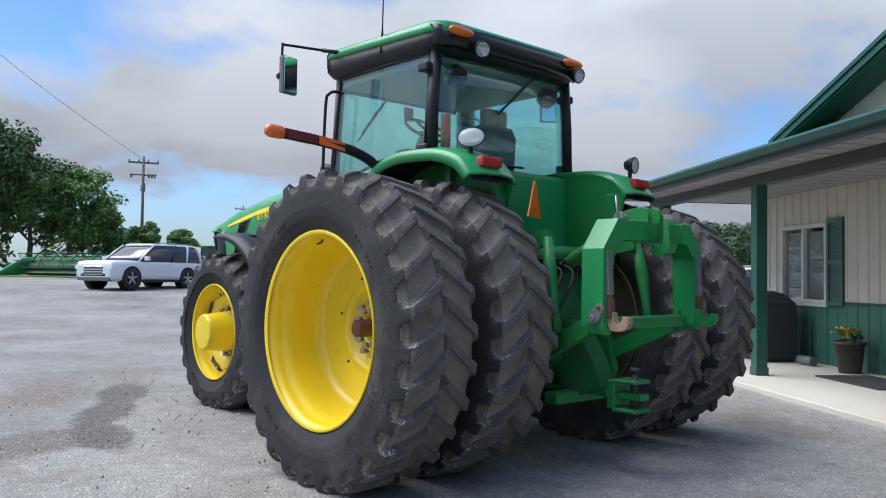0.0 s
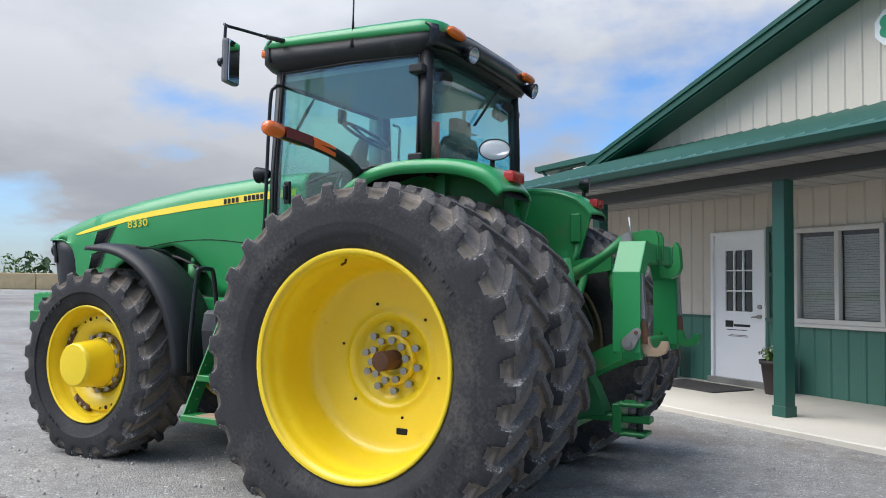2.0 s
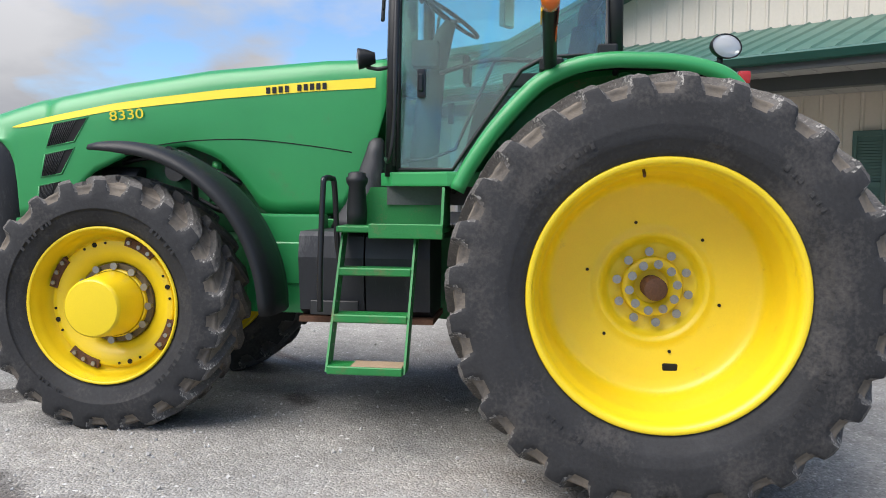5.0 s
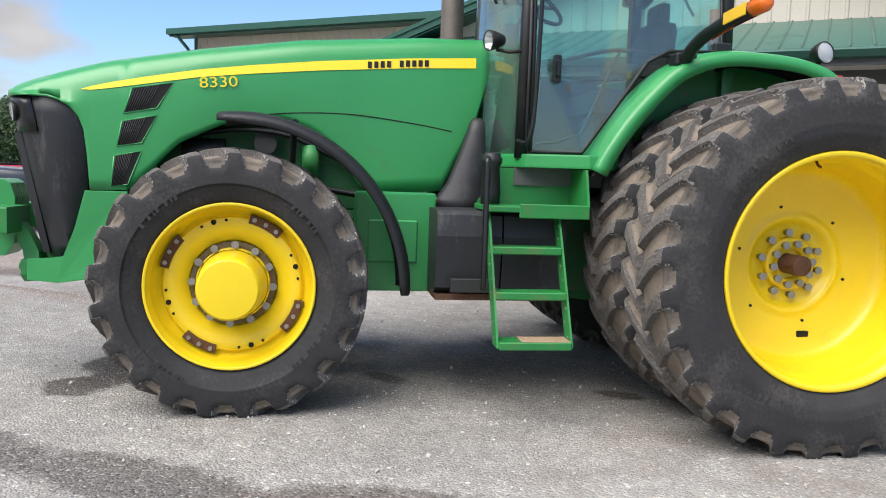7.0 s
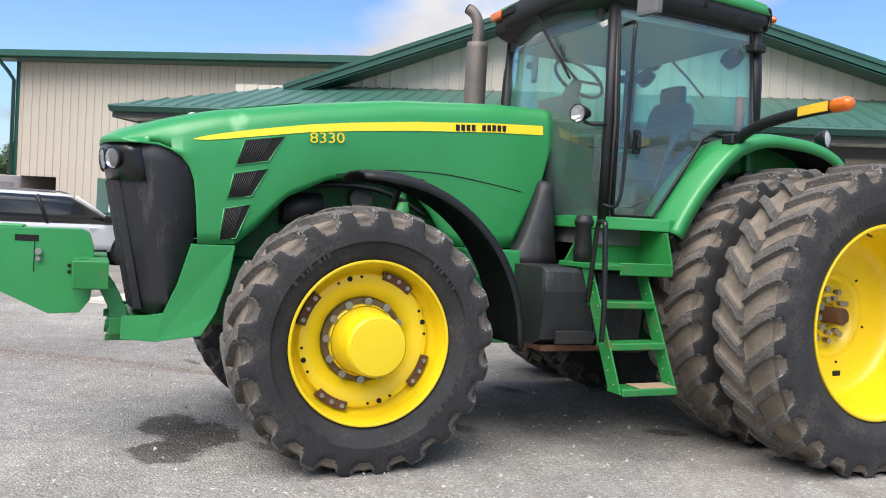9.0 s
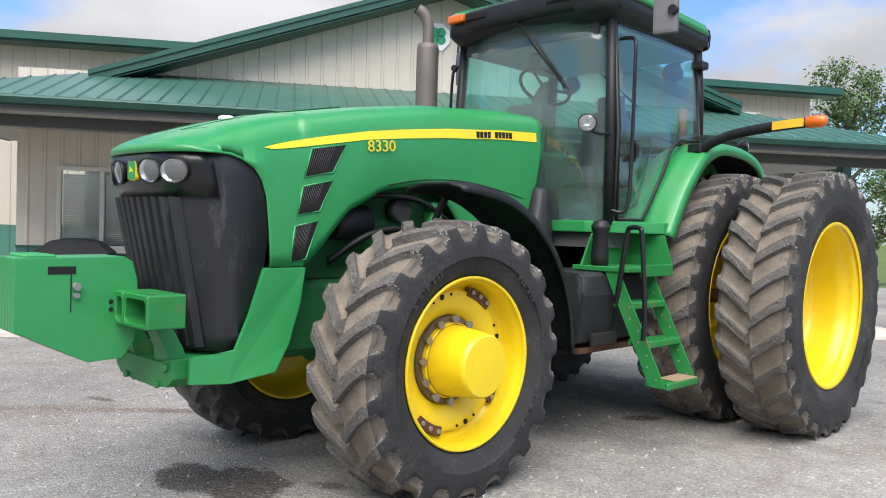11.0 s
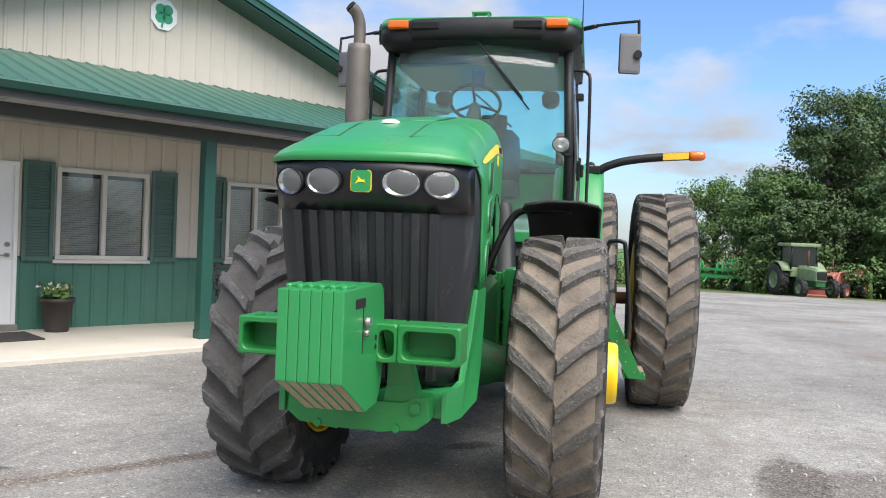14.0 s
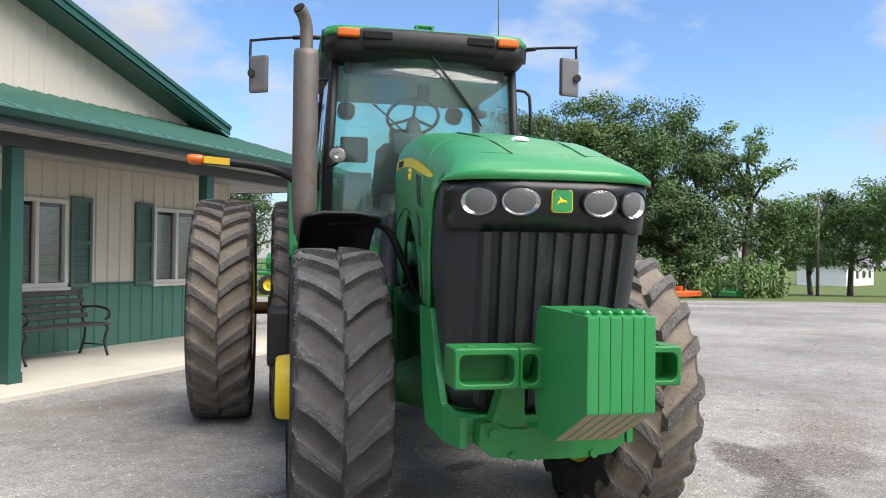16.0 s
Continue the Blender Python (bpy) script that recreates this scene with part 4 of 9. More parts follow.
for (ya, za), (yb, zb) in (((SHED_Y + 0.5, SHED_H + 0.02), (-15.2, SHED_H + 1.75)), ((-15.2, SHED_H + 1.75), (-24.7, SHED_H + 0.02))):
    bm_prism(sr, [(ya, za), (yb, zb), (yb, zb + 0.08), (ya, za + 0.08)], "x", SHED_X0 - 0.5, SHED_X1 + 0.55)
bm_prism(sr, [(SHED_Y + 0.45, SHED_H), (-15.2, SHED_H + 1.7), (-24.6, SHED_H)], "x", SHED_X0, SHED_X1)
bpart("roof_shed", sr, M_ROOF, "green steel roof of the large shed")
sg = bmesh.new()
bm_box(sg, SHED_X0 - 0.5, SHED_X1 + 0.55, SHED_Y + 0.5, SHED_Y + 0.62, SHED_H - 0.06, SHED_H + 0.10)
bm_box(sg, SHED_X0 - 0.5, SHED_X1 + 0.55, SHED_Y, SHED_Y + 0.5, SHED_H - 0.10, SHED_H - 0.06)
bm_box(sg, SHED_X1 - 0.06, SHED_X1 + 0.03, SHED_Y - 0.05, SHED_Y + 0.03, 0, SHED_H - 0.1)
bm_tube(sg, [(SHED_X1 + 0.25, SHED_Y + 0.55, SHED_H - 0.05), (SHED_X1 + 0.1, SHED_Y + 0.25, SHED_H - 0.4), (SHED_X1 + 0.06, SHED_Y + 0.08, SHED_H - 0.6), (SHED_X1 + 0.06, SHED_Y + 0.08, 0.2)], 0.05, 8)
bpart("trim_shed", sg, M_TRIM, "dark green gutter, corner trim and downpipe of the shed")
w = thing("window_5", B, "white-framed shed window with green shutters", "window", kind="structure")
f = bmesh.new()
for a in ((12.50, 13.35, 1.22, 1.27), (12.50, 13.35, 2.0, 2.05), (12.50, 12.56, 1.22, 2.05), (13.29, 13.35, 1.22, 2.05), (12.90, 12.95, 1.22, 2.05)):
    bm_box(f, a[0], a[1], SHED_Y, SHED_Y + 0.06, a[2], a[3])
part("window_frame", f, M_WHITE, w)
part("pane", box(12.55, 13.30, SHED_Y + 0.02, SHED_Y + 0.03, 1.26, 2.01), M_CARGLASS, w)
part("shutter", box(13.38, 13.72, SHED_Y + 0.0, SHED_Y + 0.05, 1.18, 2.08, 0.01), M_SHUTTER, w)
part("shutter", box(12.15, 12.48, SHED_Y + 0.0, SHED_Y + 0.05, 1.18, 2.08, 0.01), M_SHUTTER, w)
dr = thing("door_2", B, "white steel shed door standing wide open", "door", kind="structure")
part("door_leaf", box(16.0, 16.05, SHED_Y + 0.03, SHED_Y + 1.0, 0.1, 2.03, 0.01), M_WHITE, dr)
part("door_window", box(15.992, 15.999, SHED_Y + 0.25, SHED_Y + 0.78, 1.3, 1.85), M_BLIND, dr)
# cupola with a weather vane on the office ridge
cu = thing("roof_cupola", B @ pose(PEAK_X, -8.2, PEAK_Z), "small green-roofed cupola with a weather vane", "cupola")
part("base", box(-0.45, 0.45, -0.45, 0.45, -0.2, 0.62), M_SIDING, cu)
part("roof", loft([[(s * a, t * a, z) for s, t in ((-1, -1), (1, -1), (1, 1), (-1, 1))] for a, z in ((0.6, 0.6), (0.56, 0.66), (0.03, 1.25))], smooth=False), M_ROOF, cu)
part("weather_vane", bm_tube(bm_tube(bmesh.new(), [(0, 0, 1.2), (0, 0, 2.0)], 0.012, 6), [(-0.2, 0, 1.75), (0.25, 0, 1.75)], 0.012, 6), M_IRON, cu)

# ---- the tractor: x to its right, y forward, rear axle over the origin ----
LONG, FORE, LIFT = 0.9864, 0.065, 0.012
tractor = thing("tractor", pose(0, FORE, LIFT) @ Matrix.Diagonal((1, LONG, 1, 1)), "large green row-crop tractor with yellow wheels and dual rear tyres", "tractor")


def tyre_mesh(name, R, hw, rim_r, lugs, lug_h, lug_w, sweep, flat, end_w, mats=None):
    """A farm tyre about the x axis: one skin whose sidewalls run up into the lugs, with hollows pressed between them; its foot is flat."""
    rng = random.Random(lugs)
    mid = R - lug_h - rim_r
    # share of the half width, radius, how deep the hollow is, its direction (0 sideways, 1 inwards), half a lug, wall of the hollow, lead of the bar
    rings = [(0.76, rim_r + 0.012), (0.86, rim_r + 0.034), (0.93, rim_r + 0.06), (0.985, rim_r + 0.10), (0.992, rim_r + 0.102), (1.004, rim_r + 0.125), (1.036, rim_r + mid * 0.45), (1.040, rim_r + mid * 0.47), (1.038, rim_r + mid * 0.50), (1.034, R - 0.145)]
    rings = [(u, r, 0.0, 0.0, end_w / 2, 0.03, 1.05) for u, r in rings]
    e = end_w / 2
    rings += [
        (1.028, R - 0.120, 0.000, 0.0, e * 0.9, 0.044, 1.05), (1.020, R - 0.104, 0.008, 0.1, e * 0.86, 0.044, 1.045),
        (1.010, R - 0.086, 0.022, 0.2, e * 0.82, 0.040, 1.04), (0.996, R - 0.066, 0.036, 0.4, e * 0.80, 0.036, 1.03),
        (0.976, R - 0.045, 0.044, 0.6, e * 0.76, 0.030, 1.015), (0.945, R - 0.026, 0.047, 0.8, e * 0.72, 0.024, 0.99),
        (0.900, R - 0.012, 0.047, 0.95, e * 0.64, 0.018, 0.955), (0.820, R - 0.005, lug_h, 1.0, lug_w * 0.58, 0.012, 0.88),
        (0.700, R - 0.003, lug_h, 1.0, lug_w * 0.53, 0.010, 0.77), (0.550, R, lug_h, 1.0, lug_w * 0.50, 0.010, 0.62),
        (0.400, R + 0.002, lug_h, 1.0, lug_w * 0.50, 0.010, 0.45), (0.250, R + 0.004, lug_h, 1.0, lug_w * 0.51, 0.010, 0.28),
        (0.120, R + 0.005, lug_h, 1.0, lug_w * 0.52, 0.010, 0.12), (0.050, R + 0.005, lug_h, 1.0, lug_w * 0.46, 0.010, 0.04),
    ]
    pitch = math.tau * R / lugs
    N = 14
    bm = bmesh.new()
    wear = [(rng.uniform(-0.006, 0.001), rng.uniform(-0.004, 0.005), rng.uniform(-0.004, 0.004)) for _ in range(lugs * 2)]

    def ring_of(s, row):
        u, r, deep, way, half, wall, lead = row
        out = []
        for i in range(lugs):
            low, wide, slip = wear[i + (lugs if s > 0 else 0)]
            h = min(half + wide, pitch * 0.40)
            nxt = wear[(i + 1) % lugs + (lugs if s > 0 else 0)]
            h2, dx = min(half + nxt[1], pitch * 0.40), (nxt[2] - slip) * (deep > 0)
            w = min(wall, (pitch / 2 - h) * 0.6)
            w2, end = min(wall, (pitch / 2 - h2) * 0.6), pitch - h2 + dx
            gap = (end - w2 - h - w) / 5
            stops = [(-h, 0.0), (-h * 0.5, -0.03), (0.0, -0.03), (h * 0.5, -0.03), (h, 0.0), (h + w * 0.45, 0.55), (h + w, 0.93)] + [(h + w + gap * k, 1.0 + 0.05 * math.sin(k / 5 * math.pi)) for k in (1, 2, 3, 4)] + [(end - w2, 0.93), (end - w2 * 0.45, 0.55), (end - w2 * 0.1, 0.10)]
            for x, d in stops:
                th = (i + (0.5 if s > 0 else 0)) / lugs * math.tau + (x + slip * (deep > 0)) / R - sweep * lead
                dd = deep * d + (-low if d < 0.2 and deep > 0.03 else 0) + (rng.uniform(-0.0025, 0.0025) if deep > 0.03 else 0)
                ax, rr = u * hw - dd * (1 - way), r - dd * way
                out.append(bm.verts.new((s * ax, rr * math.sin(th), rr * math.cos(th))))
        return out

    total = lugs * N
    left, right = [ring_of(-1, row) for row in rings], [ring_of(1, row) for row in rings]
    rc = R - lug_h + 0.004
    seam = [bm.verts.new((0, rc * math.sin((k - 2) / total * math.tau), rc * math.cos((k - 2) / total * math.tau))) for k in range(total)]

    def skin(a, b, j, s, shift=0):
        for k in range(total):
            k2 = (k + 1) % total
            q = (a[k], a[k2], b[(k + shift) % total], b[(k2 + shift) % total])
            f = bm.faces.new((q[0], q[1], q[3], q[2]) if s > 0 else (q[1], q[0], q[2], q[3]))
            c = k % N
            f.smooth = j < 15 or 5 < c < 12
            if j < 10:
                f.material_index = 0
            elif c < 4:
                f.material_index = 0 if j < 15 else 2
            elif c in (4, 13):
                f.material_index = 0 if j < 13 else 4 if j < 18 else 2
            elif c in (5, 12):
                f.material_index = 0 if j < 12 else 2
            else:
                f.material_index = 0 if j < 11 else 3 if j < 17 else 1

    for s, side in ((-1, left), (1, right)):
        for j, (a, b) in enumerate(zip(side, side[1:])):
            skin(a, b, j, s)
        skin(side[-1], seam, 23, s, 0 if s < 0 else N // 2)
    # moulded marks too worn to read
    for a0, count in ((0.6, 9), (2.5, 6), (3.9, 11), (5.4, 7)):
        for k in range(count):
            a = a0 + 0.052 * k
            if k % 4 == 3:
                continue
            rr = rim_r + mid * 0.42
            for s in (-1, 1):
                m = Matrix.Rotation(-a, 4, "X") @ Matrix.Translation((s * hw * 1.034, 0, rr))
                bm_box(bm, -0.003, 0.001, -0.010, 0.008 - 0.008 * (k % 2), -0.012, 0.012, m=m)
    for v in bm.verts:
        if v.co.z < -flat:
            v.co.z = -flat
            v.co.x *= 1.02
    return mesh_of(name, bm, mats or [M_RUBBER, M_TREAD, M_LUG, M_SHOULDER, M_LUG_EDGE])


REAR_R, REAR_Z, REAR_HW = 0.972, 0.938, 0.250
FRONT_R, FRONT_Z, FRONT_HW = 0.746, 0.715, 0.238
rear_tyre = tyre_mesh("tyre", REAR_R, REAR_HW, 0.577, 28, 0.046, 0.060, 0.180, REAR_Z, 0.104)
front_tyre = tyre_mesh("tyre", FRONT_R, FRONT_HW, 0.436, 21, 0.044, 0.066, 0.26, FRONT_Z, 0.108, [M_RUBBER, M_TREAD, M_LUG, M_SHOULDER, M_LUG_EDGE])
clean_shaded_tyre = tyre_mesh("tyre", FRONT_R, FRONT_HW, 0.436, 21, 0.044, 0.066, 0.26, FRONT_Z, 0.108, [M_RUBBER, M_TREAD_CLEAN_SHADE, M_LUG_CLEAN_SHADE, M_TREAD_CLEAN_SHADE, M_LUG_EDGE])


def bolts(bm, n, r, x0, x1, size, phase=0.0, mi=0):
    for k in range(n):
        a = k / n * math.tau + phase
        bm_cyl(bm, (x0, r * math.cos(a), r * math.sin(a)), (x1, r * math.cos(a), r * math.sin(a)), size, n=6, mi=mi)
        bm_cyl(bm, (x1, r * math.cos(a), r * math.sin(a)), (x1 - 0.006 * (1 if x0 > x1 else -1), r * math.cos(a), r * math.sin(a)), size * 1.35, n=10, mi=mi)
    return bm


def at_axle(x, y, z, turn):
    """A round wheel's place inside the tractor's own, slightly shortened frame."""
    return Matrix.Translation((x, (y - FORE) / LONG, z - LIFT)) @ Matrix.Diagonal((1, 1 / LONG, 1, 1)) @ turn


# outer side of every wheel is -x in its own frame
M_RIM_BROWN = mat("brown_yellow_rim", (0.15, 0.11, 0.06), 0.85, var=0.35, bump=0.4, bscale=50, dirt=(0.40, 0.27, 0.03), amount=0.15, dscale=6)
def rear_rim(dish):
    """A dished disc: the rim's bead, the drop to a flat web, a rolled ridge and a sunk centre."""
    prof = [(-0.212, 0.580), (-0.224, 0.600), (-0.211, 0.606), (-0.196, 0.586), (-0.185, 0.571), (-0.15, 0.566), (-0.11, 0.562), (-0.098, 0.551), (-0.03, 0.546), (dish - 0.15, 0.538), (dish - 0.085, 0.529), (dish - 0.045, 0.511), (dish - 0.026, 0.48), (dish - 0.020, 0.44), (dish - 0.012, 0.38), (dish - 0.003, 0.31), (dish - 0.001, 0.285), (dish - 0.012, 0.268), (dish - 0.012, 0.258), (dish + 0.010, 0.235), (dish + 0.034, 0.218), (dish + 0.040, 0.20), (dish + 0.042, 0.02)]
    bm = bm_lathe(bmesh.new(), prof, "x", 80)
    k = min(dish, 0.2)
    back = [(0.212, 0.580), (0.224, 0.600), (0.211, 0.606), (0.196, 0.586), (0.19, 0.569), (k + 0.02, 0.553), (dish + 0.045, 0.505), (dish + 0.06, 0.2), (dish + 0.06, 0.02)]
    # inner wheels get the darker brown-yellow on their back face
    bm_lathe(bm, back, "x", 80, 1 if dish < 0.1 else 0)
    return mesh_of("wheel", bm, [M_YELLOW, M_RIM_BROWN])


DISH = 0.195
RIM_OUT, RIM_IN = rear_rim(DISH), rear_rim(0.06)
hb = bmesh.new()
bm_lathe(hb, [(DISH + 0.045, 0.145), (DISH + 0.012, 0.145), (DISH + 0.005, 0.138), (DISH + 0.005, 0.085), (DISH + 0.045, 0.08)], "x", 40)
HUB_RING = mesh_of("hub", hb, M_YELLOW)
BOLT = mesh_of("wheel_bolt", bolts(bmesh.new(), 1, 0.0, 0.0, -0.035, 0.016), M_STEEL)
# Holes are flat near-black discs; their depth is only in the colour.
HOLE = mesh_of("rim_hole", bm_cyl(bmesh.new(), (0.004, 0, 0), (-0.008, 0, 0), 0.008, n=8), M_SOOT_SHADE)
HAND_HOLE = mesh_of("hand_hole", bm_box(bmesh.new(), -0.008, 0.012, -0.036, 0.036, -0.018, 0.018, 0.006), M_SOOT_SHADE)
SLOT = mesh_of("rim_slot", bm_lathe(bmesh.new(), [(-0.004, 0.0), (-0.004, 0.034), (0.004, 0.038)], "x", 14, m=Matrix.Diagonal((1, 1.5, 1, 1))), M_SOOT_SHADE)
vs = bm_tube(bmesh.new(), [(-0.1, 0.02, 0.575), (-0.12, 0.02, 0.54), (-0.15, 0.025, 0.53)], 0.007, 6)
VALVE = mesh_of("valve_stem", vs, M_RUST)
REAR_OUT_X, REAR_IN_X, REAR_Y = 1.545, 0.885, 0.028
for s in (-1, 1):
    turn = pose(0, 0, 0) if s < 0 else Matrix.Rotation(math.pi, 4, "Z")
    flip = Matrix.Identity(4) if s < 0 else Matrix.Diagonal((1, -1, 1, 1))
    for xx, rim, outer in ((REAR_OUT_X, RIM_OUT, True), (REAR_IN_X, RIM_IN, False)):
        w = again("wheel", rim, tractor, at_axle(s * xx, REAR_Y, REAR_Z, turn), "yellow dished steel rear wheel")
        again("tyre", rear_tyre, w, flip @ pose(0, 0, 0, (7.0 if outer else 0) if s < 0 else 3.0), "dusty black bar-tread tractor tyre")
        if outer:
            again("hub", HUB_RING, w, pose(0, 0, 0))
            for n_, r_, x_, ph in ((10, 0.172, DISH + 0.040, 0.2), (10, 0.113, DISH + 0.012, 0.5)):
                for k in range(n_):
                    a = k / n_ * math.tau + ph
                    again("wheel_bolt", BOLT, w, pose(x_, r_ * math.cos(a), r_ * math.sin(a)))
            for k in range(6):
                a = k / 6 * math.tau + 0.25
                again("rim_hole", HOLE, w, pose(DISH - 0.004, 0.322 * math.cos(a), 0.322 * math.sin(a)))
            again("hand_hole", HAND_HOLE, w, pose(DISH - 0.013, -0.09, -0.385))
        else:
            for k in range(8):
                a = k * 45 + 20
                again("rim_slot", SLOT, w, pose(0, 0, 0, a) @ pose(0.05, 0, 0.37, 0, 0, 0))
                again("wheel_bolt", BOLT, w, pose(0, 0, 0, a + 22) @ pose(0.055, 0, 0.40))
        again("valve_stem", VALVE, w, pose(0, 0, 0, -8))
part("rear_axle", bm_lathe(bmesh.new(), [(-1.455, 0.0), (-1.46, 0.05), (-1.455, 0.055), (1.455, 0.055), (1.46, 0.05), (1.455, 0)], "x", 24, m=at_axle(0, REAR_Y, REAR_Z, Matrix.Identity(4))), M_RUST, tractor, "rusty bare steel bar axle")
for s in (-1, 1):
    hubs = bmesh.new()
    bm_lathe(hubs, [(s * 1.02, 0.06), (s * 1.02, 0.135), (s * 1.05, 0.14), (s * 1.14, 0.12), (s * 1.17, 0.10), (s * 1.17, 0.05)], "x", 28, m=at_axle(0, REAR_Y, REAR_Z, Matrix.Identity(4)))
    part("axle_collar", hubs, M_GREEN_DARK, tractor)
    hubs = bmesh.new()
    bm_lathe(hubs, [(s * 0.62, 0.10), (s * 0.64, 0.17), (s * 0.30, 0.20), (s * 0.26, 0.24)], "x", 28, m=at_axle(0, REAR_Y, REAR_Z, Matrix.Identity(4)))
    part("axle_housing", hubs, M_GREEN_DARK, tractor)

# front wheels: bead, well, a loose ring with brackets, a dished disc and a drum-shaped hub
fr_bm = bmesh.new()
for run in ([(-0.205, 0.440), (-0.214, 0.452), (-0.20, 0.457)], [(-0.205, 0.440), (-0.18, 0.440), (-0.165, 0.430), (-0.12, 0.425), (-0.085, 0.417), (-0.06, 0.400), (-0.052, 0.388)], [(-0.052, 0.388), (-0.064, 0.376), (-0.080, 0.372)], [(-0.080, 0.372), (-0.084, 0.366), (-0.082, 0.33), (-0.070, 0.295), (-0.052, 0.265), (-0.034, 0.243)], [(-0.034, 0.243), (-0.01, 0.236), (-0.01, 0.02)]):
    bm_lathe(fr_bm, run, "x", 64)
bm_lathe(fr_bm, [(0.205, 0.440), (0.212, 0.452), (0.20, 0.457), (0.18, 0.44), (0.1, 0.42), (0.0, 0.40), (0.0, 0.3), (0.02, 0.02)], "x", 64)
FRONT_RIM = mesh_of("wheel", fr_bm, M_YELLOW)
BOLT_RING = mesh_of("bolt_ring", bm_lathe(bmesh.new(), [(-0.02, 0.234), (-0.046, 0.233), (-0.049, 0.230), (-0.049, 0.19)], "x", 48), M_RIM_BROWN)
hub_bm = bmesh.new()
for run in ([(-0.04, 0.203), (-0.072, 0.201)], [(-0.072, 0.201), (-0.078, 0.193)], [(-0.078, 0.190), (-0.288, 0.168)], [(-0.288, 0.168), (-0.303, 0.164), (-0.312, 0.154)], [(-0.312, 0.154), (-0.315, 0.10), (-0.316, 0.0)]):
    bm_lathe(hub_bm, run, "x", 48)
FRONT_HUB = mesh_of("hub", hub_bm, M_YELLOW)
rb = bmesh.new()
bm_loft(rb, [[(x, r * math.sin(radians(j * 2.4)), r * math.cos(radians(j * 2.4))) for x, r in ((-0.092, 0.350), (-0.092, 0.398), (-0.060, 0.400), (-0.066, 0.348))] for j in range(-6, 7)], smooth=False)
for j in (-10, 0, 10):
    bm_cyl(rb, (-0.090, 0.376 * math.sin(radians(j)), 0.376 * math.cos(radians(j))), (-0.108, 0.376 * math.sin(radians(j)), 0.376 * math.cos(radians(j))), 0.013, n=6, mi=1)
RIM_WORN = mesh_of("rim_bracket", rb, [M_RUST, M_STEEL])
FRONT_X = 0.785
for s in (-1, 1):
    turn = pose(0, 0, 0) if s < 0 else Matrix.Rotation(math.pi, 4, "Z")
    flip = Matrix.Identity(4) if s < 0 else Matrix.Diagonal((1, -1, 1, 1))
    w = again("wheel", FRONT_RIM, tractor, at_axle(s * FRONT_X, 3.05, FRONT_Z, turn), "yellow steel front wheel with a round hub cap")
    again("tyre", front_tyre if s < 0 else clean_shaded_tyre, w, flip @ pose(0, 0, 0, 4.0), "dusty bar-tread front tyre" if s < 0 else "dark grey bar-tread front tyre")
    again("hub", FRONT_HUB, w, pose(0, 0, 0))
    again("bolt_ring", BOLT_RING, w, pose(0, 0, 0), "rusty ring under the wheel bolts")
    for k in range(12):
        a = (k + 0.1) / 12 * math.tau
        again("wheel_bolt", BOLT, w, pose(-0.045, 0.219 * math.cos(a), 0.219 * math.sin(a)))
    for k in range(4):
        again("rim_bracket", RIM_WORN, w, pose(0, 0, 0, 28 + 90 * k), "rusty rim bracket")
    for k in range(4):
        for da, big in ((-11, 1.0), (0, 1.9), (11, 1.0)):
            again("rim_hole", HOLE, w, pose(0, 0, 0, 73 + 90 * k + da) @ pose(-0.080, 0, 0.356) @ Matrix.Diagonal((1, big, big, 1)))
ax = bmesh.new()
bm_loft(ax, [[(x, 3.03 + y * a, FRONT_Z + z * a) for y, z in ((-0.12, -0.11), (0.12, -0.11), (0.14, 0), (0.12, 0.11), (-0.12, 0.11), (-0.14, 0))] for x, a in ((-0.62, 0.75), (-0.45, 0.8), (-0.25, 1.3), (0.25, 1.3), (0.45, 0.8), (0.62, 0.75))])
part("front_axle", ax, M_GREEN_DARK, tractor)
for s in (-1, 1):
    part("drive_hub", lathe([(-0.12, 0.02), (-0.12, 0.17), (0.02, 0.2), (0.05, 0.16), (0.05, 0.02)], "x", 32, m=pose(s * 0.62, 3.03, FRONT_Z)), M_GREEN_DARK, tractor)

# ---- hood ----
HOOD_TOP = [(1.48, 2.235), (1.9, 2.225), (2.67, 2.160), (3.27, 2.068), (3.84, 1.960), (4.10, 1.885), (4.26, 1.830), (4.35, 1.790), (4.40, 1.752)]
HOOD_W = [(1.48, 0.232), (2.28, 0.300), (3.28, 0.405), (3.7, 0.428), (4.0, 0.440), (4.2, 0.436), (4.32, 0.41), (4.40, 0.36)]
HOOD_BOT = [(1.48, 2.0), (1.56, 1.70), (1.78, 1.24), (2.20, 1.21), (2.30, 1.24), (2.42, 1.42), (2.58, 1.575), (2.79, 1.655), (3.14, 1.605), (3.41, 1.475), (3.60, 1.265), (3.70, 1.19), (3.905, 1.185), (3.918, 1.40), (3.935, 1.53), (3.965, 1.61), (4.01, 1.665), (4.07, 1.702), (4.14, 1.722), (4.40, 1.722)]


